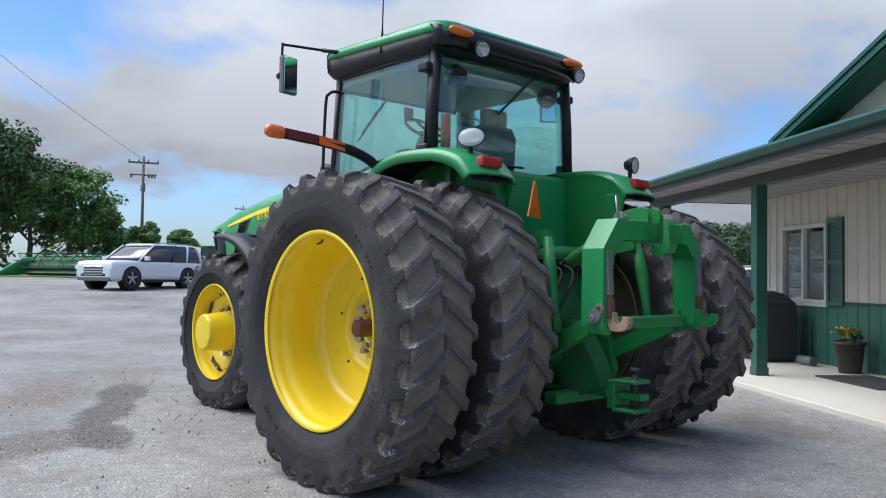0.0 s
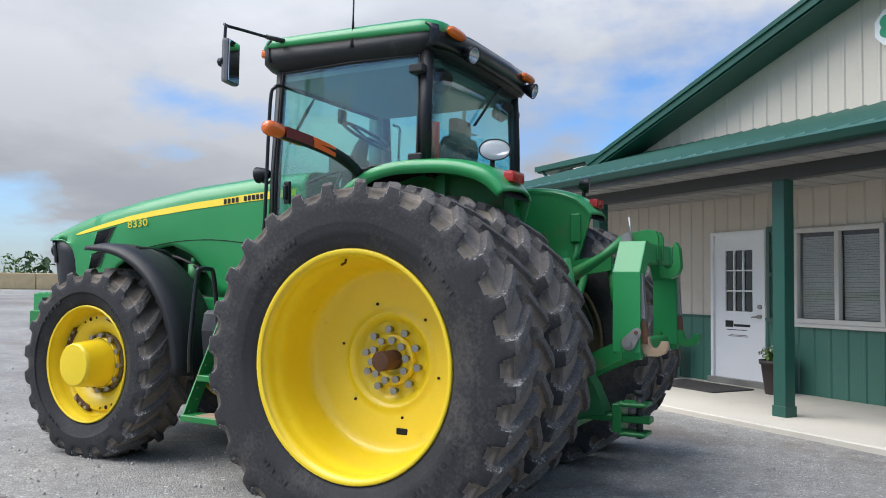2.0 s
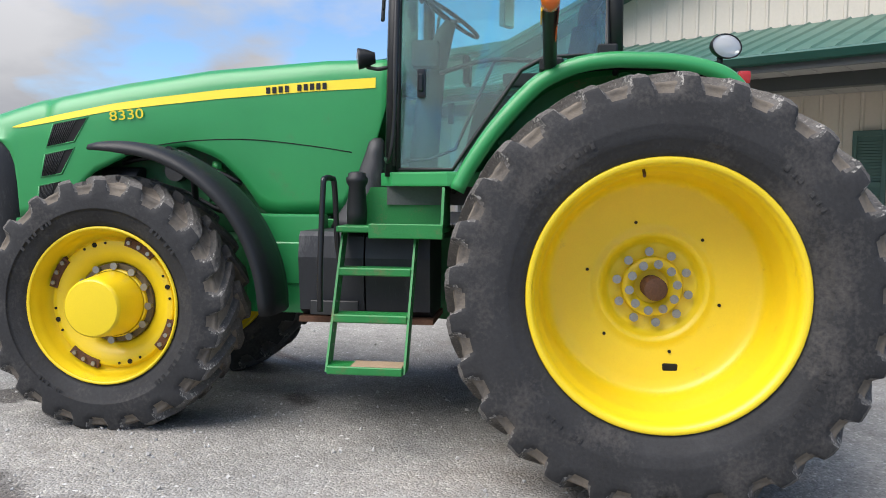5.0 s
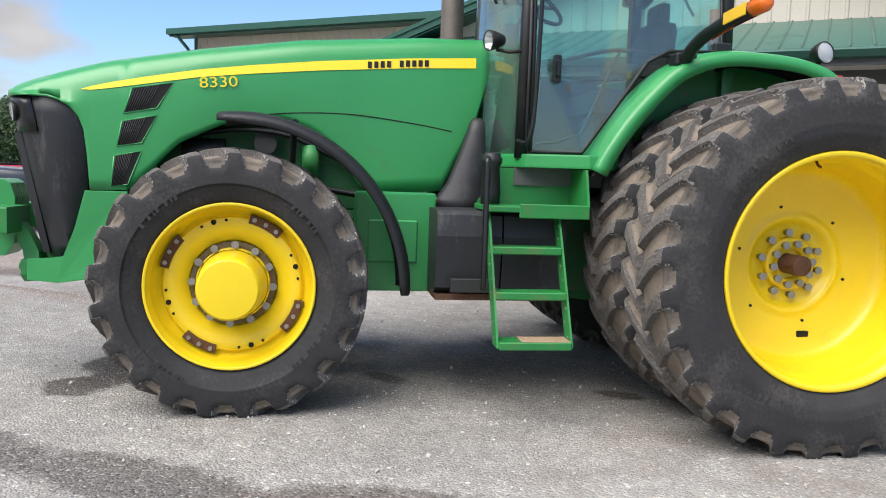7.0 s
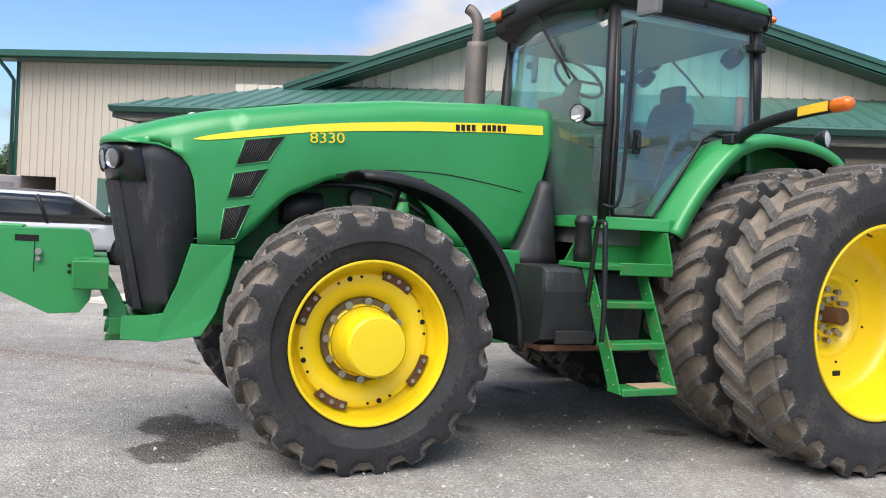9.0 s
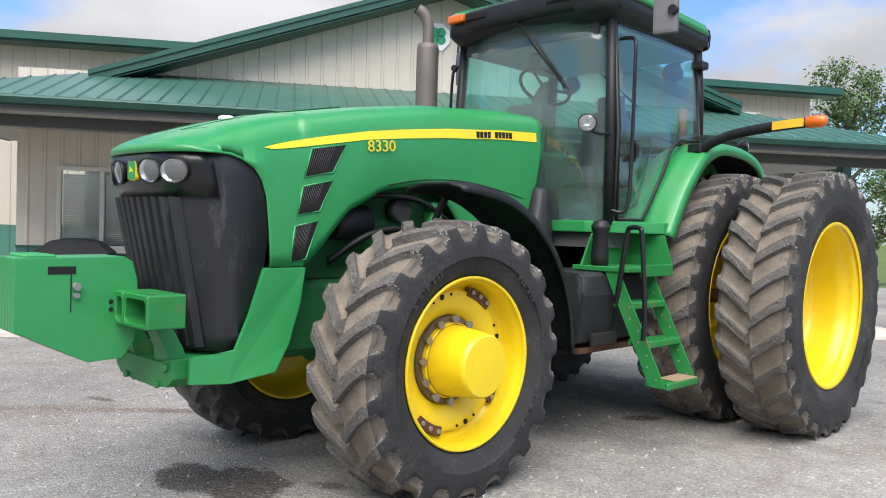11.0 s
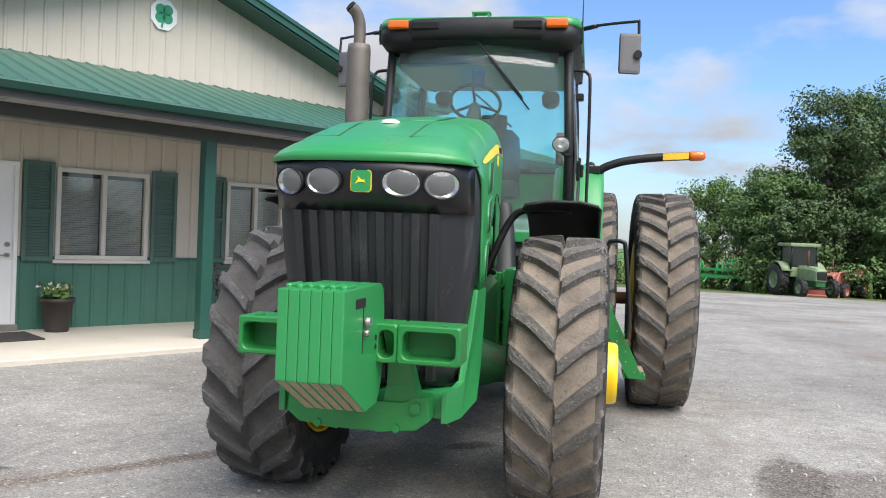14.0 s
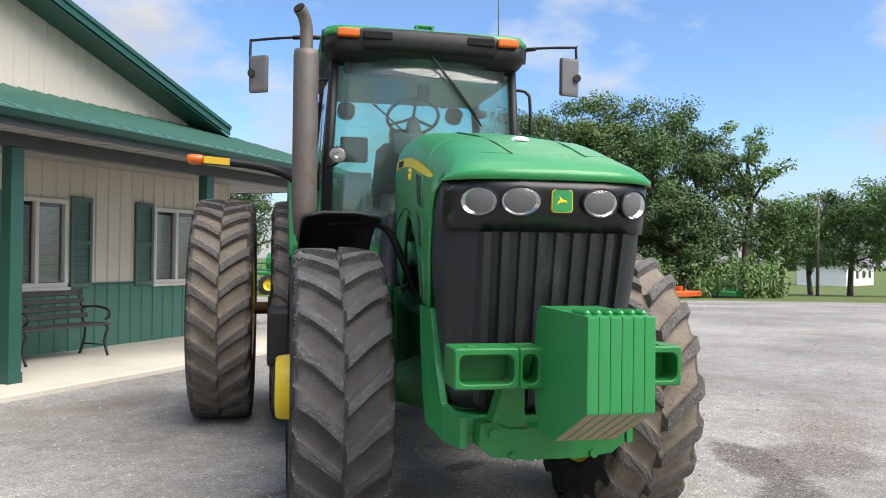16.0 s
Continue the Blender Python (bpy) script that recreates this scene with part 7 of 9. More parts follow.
# ---- rear hitch ----
gear = bmesh.new()
bm_loft(gear, [[(x * w, y, z0 + (z1 - z0) * h) for x, h in ((-1, 0.1), (-0.8, 0), (0.8, 0), (1, 0.1), (1, 0.9), (0.8, 1), (-0.8, 1), (-1, 0.9))] for y, w, z0, z1 in ((0.0, 0.30, 0.55, 1.35), (-0.35, 0.27, 0.55, 1.32), (-0.42, 0.2, 0.6, 1.25), (-0.55, 0.16, 0.7, 1.05))], smooth=False)
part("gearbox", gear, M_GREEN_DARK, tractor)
part("rocker_shaft", bm_cyl(bmesh.new(), (-0.52, -0.38, 1.42), (0.52, -0.38, 1.42), 0.07), M_GREEN_WORN, tractor)
for s in (-1, 1):
    part("lift_arm", loft([[(s * 0.46 + a, y, z + b) for a, b in ((-0.035, -w), (0.035, -w), (0.035, w), (-0.035, w))] for y, z, w in ((-0.36, 1.42, 0.09), (-0.6, 1.50, 0.06), (-0.78, 1.52, 0.05))], smooth=False), M_GREEN_WORN, tractor)
    part("lift_link", bm_tube(bmesh.new(), [(s * 0.48, -0.76, 1.52), (s * 0.50, -0.80, 1.30), (s * 0.50, -0.84, 1.05), (s * 0.50, -0.86, 0.92)], [0.03, 0.045, 0.028, 0.035], 10), M_GREEN_WORN, tractor)
    part("draft_arm", loft([[(s * x + a, y, z + b) for a, b in ((-0.03, -w), (0.03, -w), (0.03, w), (-0.03, w))] for x, y, z, w in ((0.30, -0.30, 0.68, 0.06), (0.42, -0.65, 0.76, 0.065), (0.46, -0.95, 0.90, 0.06), (0.49, -1.13, 0.985, 0.06))], smooth=False), M_GREEN_WORN, tractor)
    part("sway_block", bm_prism(bmesh.new(), [(-0.40, 0.48), (-0.62, 0.52), (-0.66, 0.60), (-0.60, 0.86), (-0.42, 0.98), (-0.34, 0.86)], "x", s * 0.36, s * 0.42, bevel=0.012), M_GREEN_WORN, tractor)
    part("lift_cylinder", bm_tube(bmesh.new(), [(s * 0.36, -0.42, 0.85), (s * 0.40, -0.50, 1.2), (s * 0.42, -0.52, 1.22), (s * 0.45, -0.58, 1.45)], [0.05, 0.05, 0.028, 0.028], 12), M_GREEN_WORN, tractor)
# quick coupler: an upside-down U of folded plate with sliding latches and hooks
qc = bmesh.new()
for s in (-1, 1):
    bm_prism(qc, [(s * 0.30, 1.628), (s * 0.40, 1.628), (s * 0.545, 1.44), (s * 0.548, 0.97), (s * 0.53, 0.925), (s * 0.475, 0.925), (s * 0.455, 0.96), (s * 0.450, 1.40), (s * 0.36, 1.50), (s * 0.30, 1.50)], "y", -1.040, -1.205, bevel=0.007)
bm_box(qc, -0.31, 0.31, -1.190, -1.055, 1.50, 1.628, 0.007)
coup = part("quick_coupler", qc, M_GREEN, tractor, "green quick-hitch frame with steel hooks", m=pose(0.03, -0.03, 0))
for s in (-1, 1):
    hook = [(-1.202, 1.00), (-1.215, 0.965), (-1.240, 0.948), (-1.300, 0.948), (-1.340, 0.965), (-1.358, 1.00), (-1.355, 1.035), (-1.315, 1.037), (-1.312, 1.012), (-1.295, 0.992), (-1.265, 0.992), (-1.248, 1.01), (-1.245, 1.06), (-1.202, 1.06)]
    part("hook", bm_prism(bmesh.new(), hook, "x", s * 0.458, s * 0.505, bevel=0.005), M_GREEN_WORN if s > 0 else M_CAST, coup, "worn steel lower hook")
    part("latch", bm_prism(bmesh.new(), [(-1.202, 1.15), (-1.232, 1.15), (-1.242, 1.02), (-1.202, 1.02)], "x", s * 0.470, s * 0.515, bevel=0.004), M_RUST, coup, "rusty latch block")
    part("latch_slide", bm_prism(bmesh.new(), [(-1.202, 1.43), (-1.212, 1.43), (-1.230, 1.165), (-1.202, 1.165)], "x", s * 0.468, s * 0.518, bevel=0.004), M_STEEL, coup, "pale scuffed steel slide")
    pl = bmesh.new()
    big, small = (-1.140, 1.022, 0.042), (-1.188, 1.085, 0.028)
    lean = math.atan2(small[1] - big[1], small[0] - big[0])
    rim_pts = [(big[0] + big[2] * math.cos(lean + math.pi / 2 + k / 8 * math.pi), big[1] + big[2] * math.sin(lean + math.pi / 2 + k / 8 * math.pi)) for k in range(9)]
    rim_pts += [(small[0] + small[2] * math.cos(lean - math.pi / 2 + k / 6 * math.pi), small[1] + small[2] * math.sin(lean - math.pi / 2 + k / 6 * math.pi)) for k in range(7)]
    bm_prism(pl, rim_pts, "x", s * 0.549, s * 0.565, bevel=0.003)
    plate = part("link_plate", pl, M_STEEL, coup, "pear-shaped grey steel plate")
    part("link_bolt", cyl((s * 0.562, big[0], big[1]), (s * 0.590, big[0], big[1]), 0.022, n=12), M_STEEL, plate)
    part("link_bolt", cyl((s * 0.562, small[0], small[1]), (s * 0.578, small[0], small[1]), 0.012, n=6), M_RUST, plate)
th = bmesh.new()
for x in (-0.085, 0.045):
    bm_prism(th, [(-0.960, 1.665), (-1.000, 1.70), (-1.140, 1.722), (-1.185, 1.71), (-1.202, 1.67), (-1.202, 1.52), (-1.060, 1.52), (-0.960, 1.60)], "x", x, x + 0.04, bevel=0.005)
hookp = part("top_hook", th, M_GREEN_WORN, coup, "worn green top hook plates")
part("hook_mouth", bm_prism(bmesh.new(), [(-1.195, 1.53), (-1.202, 1.49), (-1.230, 1.463), (-1.270, 1.463), (-1.292, 1.50), (-1.285, 1.62), (-1.302, 1.64), (-1.325, 1.60), (-1.335, 1.48), (-1.315, 1.43), (-1.270, 1.405), (-1.210, 1.41), (-1.195, 1.43)], "x", -0.045, 0.045, bevel=0.006), M_GREEN_WORN, hookp, "rust-worn hook horn")
part("top_pin", cyl((-0.13, -1.015, 1.66), (0.13, -1.015, 1.66), 0.024, n=12), M_STEEL, hookp)
part("pin_head", cyl((-0.145, -1.015, 1.66), (-0.13, -1.015, 1.66), 0.038, n=12), M_STEEL, hookp)
part("top_link", bm_tube(bmesh.new(), [(0, -0.42, 1.30), (0, -0.60, 1.40), (0, -0.85, 1.55), (0, -1.000, 1.66)], [0.035, 0.05, 0.03, 0.04], 12), M_GREEN_WORN, tractor)
part("coupler_bar", box(-0.46, 0.46, -1.140, -1.050, 0.945, 1.02, 0.01), M_GREEN_WORN, coup)
lever = bm_tube(bmesh.new(), [(-0.22, -1.080, 1.62), (-0.22, -1.060, 1.70), (-0.22, -1.050, 1.79)], 0.008, 6)
part("release_lever", lever, M_STEEL, coup)
part("drawbar_hanger", bm_prism(bmesh.new(), [(-0.45, 0.98), (-0.66, 0.96), (-0.82, 0.70), (-0.90, 0.53), (-0.60, 0.44), (-0.45, 0.62)], "x", -0.08, 0.08, bevel=0.015), M_GREEN_DARK, tractor)
db = bmesh.new()
bm_box(db, -0.05, 0.05, -1.18, -0.3, 0.48, 0.525, 0.008)
bm_box(db, -0.30, 0.30, -0.70, -0.58, 0.42, 0.50, 0.012)
bm_box(db, -0.09, 0.09, -1.16, -0.98, 0.40, 0.425, 0.008)
bm_box(db, -0.09, 0.09, -1.16, -0.98, 0.585, 0.61, 0.008)
bm_box(db, -0.09, 0.09, -1.0, -0.94, 0.42, 0.60, 0.006)
dbo = part("drawbar", db, M_GREEN_WORN, tractor, "worn green drawbar")
part("drawbar_pin", bm_cyl(bm_cyl(bmesh.new(), (0, -1.10, 0.38), (0, -1.10, 0.66), 0.022), (0, -1.10, 0.66), (0, -1.10, 0.685), 0.034), M_DARKMETAL, dbo)
rem = bmesh.new()
for k in range(4):
    bm_box(rem, -0.24 + 0.12 * k, -0.15 + 0.12 * k, -0.52, -0.42, 1.30, 1.40, 0.01)
    bm_cyl(rem, (-0.195 + 0.12 * k, -0.52, 1.35), (-0.195 + 0.12 * k, -0.56, 1.35), 0.03, n=12)
part("hydraulic_outlet", rem, M_BLACK, tractor)
hs = bmesh.new()
for k, (x0, x1) in enumerate(((-0.2, -0.38), (-0.08, -0.25), (0.1, 0.36))):
    bm_tube(hs, arc([(x0, -0.54, 1.35), (x0 - 0.02, -0.66, 1.28), (x1, -0.66, 1.05), (x1, -0.5, 0.85)], 5), 0.013, 6)
part("hydraulic_hose", hs, M_BLACK, tractor)
part("smv_emblem", prism([(-0.15, -0.13), (0.15, -0.13), (0.012, 0.14), (-0.012, 0.14)], "y", -0.006, 0.006), [M_ORANGE], tractor, "orange slow-vehicle triangle", m=pose(0.035, -0.17, 1.835, 0, 0, 24))
for s in (-1, 1):
    sup = bmesh.new()
    bm_tube(sup, [(s * 0.62, -0.48, 1.84), (s * 0.60, -0.46, 1.60), (s * 0.50, -0.40, 1.45)], 0.03, 8)
    bm_box(sup, s * 0.56, s * 0.68, -0.50, -0.42, 1.68, 1.90, 0.01)
    part("fender_support", sup, M_GREEN_WORN, tractor)

# ---- porch things ----
def leaves(bm, centre, radius, count, size, rng, squash=1.0, mi=0):
    """A clump of small leaf blades round a centre."""
    for _ in range(count):
        d = Vector((rng.gauss(0, 1), rng.gauss(0, 1), rng.gauss(0, 1))).normalized() * radius * rng.random() ** 0.45
        d.z *= squash
        c = Vector(centre) + d
        # blades face outward and up, each with its own lean
        n = (d.normalized() + Vector((rng.gauss(0, 0.5), rng.gauss(0, 0.5), 0.45 + rng.gauss(0, 0.5)))).normalized()
        q = n.to_track_quat("Z", "Y").to_matrix() @ Matrix.Rotation(rng.random() * 6.3, 3, "Z")
        s = size * (0.6 + 0.8 * rng.random())
        vs = [bm.verts.new(c + q @ Vector(v) * s) for v in ((-0.5, 0, 0), (0, -0.28, 0.08), (0.5, 0, 0), (0, 0.28, 0.08))]
        bm.faces.new(vs).material_index = mi


def pot(x, y, petal, label, tall=0.42):
    p = thing("flower_pot", B @ pose(x, y, 0.06), label, "flower pot", "porch pots")
    part("pot", lathe([(0.0, 0.0), (0.0, 0.135), (0.02, 0.14), (tall - 0.05, 0.185), (tall - 0.05, 0.205), (tall, 0.21), (tall, 0.185), (tall - 0.06, 0.18)], "z", 28), M_POT, p)
    part("soil", cyl((0, 0, tall - 0.07), (0, 0, tall - 0.05), 0.18, n=20), M_SOIL, p)
    rng = random.Random(int(x * 100))
    b = bmesh.new()
    leaves(b, (0, 0, tall + 0.08), 0.20, 170, 0.07, rng, 0.6)
    for k in range(7):
        a = rng.random() * 6.3
        bm_tube(b, arc([(0, 0, tall - 0.05), (0.12 * math.cos(a), 0.12 * math.sin(a), tall + 0.12), (0.25 * math.cos(a), 0.25 * math.sin(a), tall + 0.15 + 0.1 * rng.random())], 3), 0.005, 4)
    part("foliage", b, M_LEAF, p)
    for k in range(14):
        d = Vector((rng.gauss(0, 0.085), rng.gauss(0, 0.085), tall + 0.10 + 0.09 * rng.random()))
        f = bmesh.new()
        leaves(f, d, 0.022, 7, 0.045, rng, 0.6)
        part("flower", f, petal, p)


pot(4.30, 0.30, M_PETAL_Y, "dark brown resin pot with yellow flowers on the porch")
pot(2.36, 0.30, M_PETAL_W, "dark brown resin pot with white flowers on the porch")
tagged(part("door_mat", box(2.72, 3.95, 0.28, 1.02, 0.06, 0.078, 0.006), M_MAT), "dark grey rubber-backed door mat on concrete", "mat").matrix_basis = B

bench = thing("bench", B @ pose(-0.40, 0.62, 0.06), "black iron park bench with dark slats against the wall", "bench")
for s in (-1, 1):
    leg = bmesh.new()
    bm_tube(leg, arc([(s * 0.62, 0.22, 0.0), (s * 0.62, 0.16, 0.2), (s * 0.62, 0.20, 0.40), (s * 0.62, -0.18, 0.40), (s * 0.62, -0.25, 0.62), (s * 0.62, -0.32, 0.84)], 4), 0.018, 6)
    bm_tube(leg, arc([(s * 0.62, -0.28, 0.0), (s * 0.62, -0.2, 0.2), (s * 0.62, -0.18, 0.40)], 4), 0.018, 6)
    bm_tube(leg, arc([(s * 0.62, -0.26, 0.63), (s * 0.62, 0.05, 0.64), (s * 0.62, 0.22, 0.60), (s * 0.62, 0.24, 0.52), (s * 0.62, 0.17, 0.48)], 4), 0.016, 6)
    bm_tube(leg, [(s * 0.62, 0.17, 0.14), (s * 0.62, -0.22, 0.14)], 0.01, 6)
    part("leg_frame", leg, M_IRON, bench)
for k in range(5):
    part("seat_slat", box(-0.68, 0.68, -0.17 + 0.08 * k, -0.105 + 0.08 * k, 0.405, 0.43, 0.005), M_BENCHWOOD, bench)
for k in range(4):
    part("back_slat", bm_box(bmesh.new(), -0.68, 0.68, -0.012, 0.012, -0.032, 0.032, 0.005, m=pose(0, -0.215 - 0.032 * k, 0.52 + 0.098 * k, 18)), M_BENCHWOOD, bench)

grill = thing("barbecue", B @ pose(6.05, 0.55, 0.06), "black covered barbecue grill standing on the porch", "grill")
part("cover", loft([[(x * w, y * d, z) for x, y in ((-1, -1), (1, -1), (1, 1), (-1, 1))] for z, w, d in ((0.06, 0.50, 0.28), (0.70, 0.48, 0.27), (0.88, 0.46, 0.26), (1.02, 0.30, 0.16), (1.06, 0.12, 0.08))], smooth=False), M_SEAT, grill, "black fabric cover")
part("base", box(-0.46, 0.46, -0.24, 0.24, 0.0, 0.07), M_IRON, grill)
roll = thing("tool_roll", B @ pose(5.2, 0.35, 0.06), "small grey rolled bundle lying on the porch", "bundle")
part("bundle", bm_cyl(bm_cyl(bmesh.new(), (-0.16, 0, 0.07), (0.16, 0.02, 0.07), 0.065, n=14), (-0.17, 0, 0.07), (-0.15, 0, 0.07), 0.03, n=10), M_GREYPLASTIC, roll)


# ---- trees ----
def tree(name, pos, height, spread, seed, label, dark=True, sparse=False, leafsize=0.34, count=2600, trunk_h=0.25):
    rng = random.Random(seed)
    x, y = pos
    t = thing(name, pose(x, y, ground_z(x, y) - 0.05), label, "tree", "trees")
    wood = bmesh.new()
    top = height * (0.8 if sparse else 0.7)
    base_r = 0.022 * height + 0.05
    trunk = [(0, 0, 0), (0.02 * height * rng.uniform(-1, 1), 0.02 * height * rng.uniform(-1, 1), top * 0.4), (0.03 * height * rng.uniform(-1, 1), 0.03 * height * rng.uniform(-1, 1), top * 0.75), (0, 0, top)]
    tp = arc(trunk, 4)
    bm_tube(wood, tp, [base_r * (1 - 0.85 * i / (len(tp) - 1)) for i in range(len(tp))], 8)
    tips = []
    for k in range(11 if not sparse else 9):
        h = trunk_h * height + (top - trunk_h * height) * (k / 11) ** 0.8
        a = k * 2.4 + rng.random()
        reach = spread * (0.62 + 0.38 * rng.random()) * (1.0 if h < height * 0.55 else 0.7)
        up = height * rng.uniform(0.10, 0.24)
        st = Vector((0, 0, h))
        mid = st + Vector((math.cos(a) * reach * 0.5, math.sin(a) * reach * 0.5, up * 0.7))
        end = st + Vector((math.cos(a) * reach, math.sin(a) * reach, up))
        lp = arc([st, mid, end], 4)
        bm_tube(wood, lp, [base_r * 0.45 * (1 - 0.8 * i / (len(lp) - 1)) for i in range(len(lp))], 6)
        tips += [mid, end, (mid + end) / 2]
        for _ in range(2):
            e2 = mid + Vector((rng.uniform(-1, 1), rng.uniform(-1, 1), rng.uniform(0.2, 1))) * spread * 0.35
            bm_tube(wood, [mid, (mid + e2) / 2 + Vector((0, 0, 0.1)), e2], [base_r * 0.2, base_r * 0.14, base_r * 0.05], 5)
            tips.append(e2)
    tips += [Vector((rng.uniform(-0.4, 0.4) * spread, rng.uniform(-0.4, 0.4) * spread, top + rng.uniform(0, 0.22) * height)) for _ in range(8)]
    part("trunk", wood, M_BARK, t)
    crown = bmesh.new()
    if not sparse:
        for _ in range(30):
            a, r = rng.random() * 6.3, spread * math.sqrt(rng.random()) * 0.75
            hh = height * rng.uniform(trunk_h + 0.05, 0.92)
            r *= math.sqrt(max(0.1, 1 - ((hh / height - 0.5) / 0.55) ** 2))
            tips.append(Vector((r * math.cos(a), r * math.sin(a), hh)))
    for tip in tips:
        rad = spread * rng.uniform(0.15, 0.32) * (0.75 if sparse else 1.0)
        leaves(crown, tip, rad, int(count / len(tips)), leafsize, rng, 0.75)
    part("crown", crown, M_LEAF_DARK if dark else M_LEAF, t)
    return t


def polar(ex, ey, az, d):
    return (ex + d * math.cos(radians(az)), ey + d * math.sin(radians(az)))


NEAR_WOODS = "broad leafy green tree at the edge of the gravel yard"
for i, (az, d, h, sp) in enumerate([(-103.2, 42, 5.6, 2.6), (-106.4, 43, 9.9, 3.3), (-109.6, 45, 11.2, 3.9), (-112.6, 44, 10.8, 3.8), (-115.8, 45, 10.4, 3.9), (-118.8, 47, 9.2, 3.6), (-107.8, 50, 9.0, 3.6), (-114.2, 51, 9.6, 3.6), (-111.0, 39.5, 5.2, 2.6), (-117.5, 41, 5.0, 2.6), (-105.0, 39, 3.6, 2.0)]):
    tree("tree", polar(0.2, 7.5, az, d * 1.2), h * 1.2 + 0.9, sp * 1.2, 11 + i, NEAR_WOODS, dark=i % 4 != 3, count=24000, leafsize=0.19, trunk_h=0.04)
tree("tree", polar(1.06, 7.35, -122.9, 57), 11.4, 3.6, 41, "tall sparse tree with bare forked trunks", sparse=True, dark=False, count=4200, leafsize=0.22, trunk_h=0.35)
for i, (az, d, h, sp) in enumerate([(-125.1, 50, 5.4, 2.9), (-126.9, 56, 5.4, 2.4), (-129.2, 52, 5.8, 3.0), (-131.6, 50, 6.2, 3.0)]):
    tree("tree", polar(1.06, 7.35, az, d * 1.2), h * 1.2 + 0.9, sp * 1.2, 51 + i, "round dark green shade tree on the lawn", count=12000, leafsize=0.19, trunk_h=0.22)
for i, (ex, ey, az, d, h, sp) in enumerate([(-3.4, 6.3, -72.6, 40, 9.8, 2.8), (-3.4, 6.3, -76.5, 42, 7.0, 2.4), (-2.5, 6.9, -83.6, 46, 6.9, 2.8), (-1.5, 7.4, -97.6, 46, 5.6, 2.6), (-1.5, 7.4, -94.6, 48, 4.2, 2.2), (-1.5, 7.4, -100.5, 45, 5.2, 2.6)]):
    tree("tree", polar(ex, ey, az, d * 1.2), h * 1.2 + 0.9, sp * 1.2, 61 + i, "green tree beyond the far edge of the yard", count=10000, dark=i % 2 == 0, leafsize=0.18, trunk_h=0.2)
for i, (az, d, h, sp) in enumerate([(84.5, 68, 13.5, 5.5), (81.5, 70, 11.5, 5.0), (78.6, 72, 11.0, 4.8), (76.6, 78, 8.6, 4.2), (74.2, 80, 8.4, 4.6), (72.4, 82, 5.4, 2.8), (69.6, 92, 3.9, 2.2), (71.0, 95, 3.2, 2.0), (67.2, 100, 3.6, 2.0)]):
    tree("tree", polar(-4.07, -3.83, az, d), h + 2.0, sp, 71 + i, "dark green roadside tree behind the machinery", dark=i % 2 == 1, count=9000, leafsize=0.36, trunk_h=0.2)


def woods(name, arcs, seed, label, leafsize, per, mat_):
    """A far stand of trees: one mass of many leaf clumps over a row of stems."""
    rng = random.Random(seed)
    b = bmesh.new()
    for cx, cy, a0, a1, d0, d1, h, n in arcs:
        for k in range(n):
            az = a0 + (a1 - a0) * (k + rng.random()) / n
            x, y = polar(cx, cy, az, rng.uniform(d0, d1))
            g, hh, w = ground_z(x, y), h * rng.uniform(0.75, 1.1), h * rng.uniform(0.30, 0.44)
            bm_tube(b, [(x, y, g - 0.1), (x, y, g + hh * 0.6)], [0.16, 0.05], 5)
            for j in range(7):
                z = g + hh * (0.12 + 0.78 * j / 6)
                r = w * math.sqrt(max(0.15, 1 - ((j / 6 - 0.42) / 0.62) ** 2))
                leaves(b, (x + rng.uniform(-0.4, 0.4) * w, y + rng.uniform(-0.4, 0.4) * w, z), r, per, leafsize, rng, 0.8)
    ob = part(name, b, mat_)
    return tagged(ob, label, "woods", kind="stuff")


woods("far_woods", [(-5.2, 3.5, 5, 27, 58, 66, 4.6, 44), (-5.2, 3.5, -6, 5, 62, 70, 5.2, 18), (-4, -3.8, 24, 40, 62, 70, 5.2, 24)], 5, "dense dark green woods behind the parked vehicles", 0.19, 430, M_LEAF_WOODS)
woods("distant_tree_line", [(0, 0, -150, 95, 300, 330, 10.5, 150)], 6, "distant dark tree line on the horizon", 2.6, 9, M_LEAF_DARK)
woods("yard_shrubs", [(0, 7.5, -101, -124, 45, 49, 2.3, 70), (-1.5, 7.4, -86, -101, 51, 54, 1.5, 30), (-4.6, -2.7, 57, 64, 60, 70, 2.4, 12)], 8, "low scrub and weeds along the edge of the yard", 0.22, 22, M_LEAF)

# ---- vehicles ----
def road_wheel(parent, x, y, r, w, s):
    wm = bmesh.new()
    bm_lathe(wm, [(-w / 2, r * 0.62), (-w / 2, r * 0.9), (-w * 0.4, r), (w * 0.4, r), (w / 2, r * 0.9), (w / 2, r * 0.62)], "x", 28)
    wh = part("wheel", wm, M_RUBBER, parent, m=pose(x, y, r))
    rim = bmesh.new()
    e = s * w / 2
    bm_lathe(rim, [(e * 0.94, r * 0.64), (e * 0.80, r * 0.60), (e * 0.55, r * 0.56), (e * 0.5, 0.02)], "x", 28)
    part("rim_back", rim, M_DARKMETAL, wh)
    for k in range(5):
        a = k / 5 * math.tau
        sp = bm_box(bmesh.new(), e * 0.62, e * 0.92, -r * 0.10, r * 0.10, 0, r * 0.62, 0.01, m=Matrix.Rotation(a, 4, "X"))
        part("spoke", sp, M_ALLOY, wh)


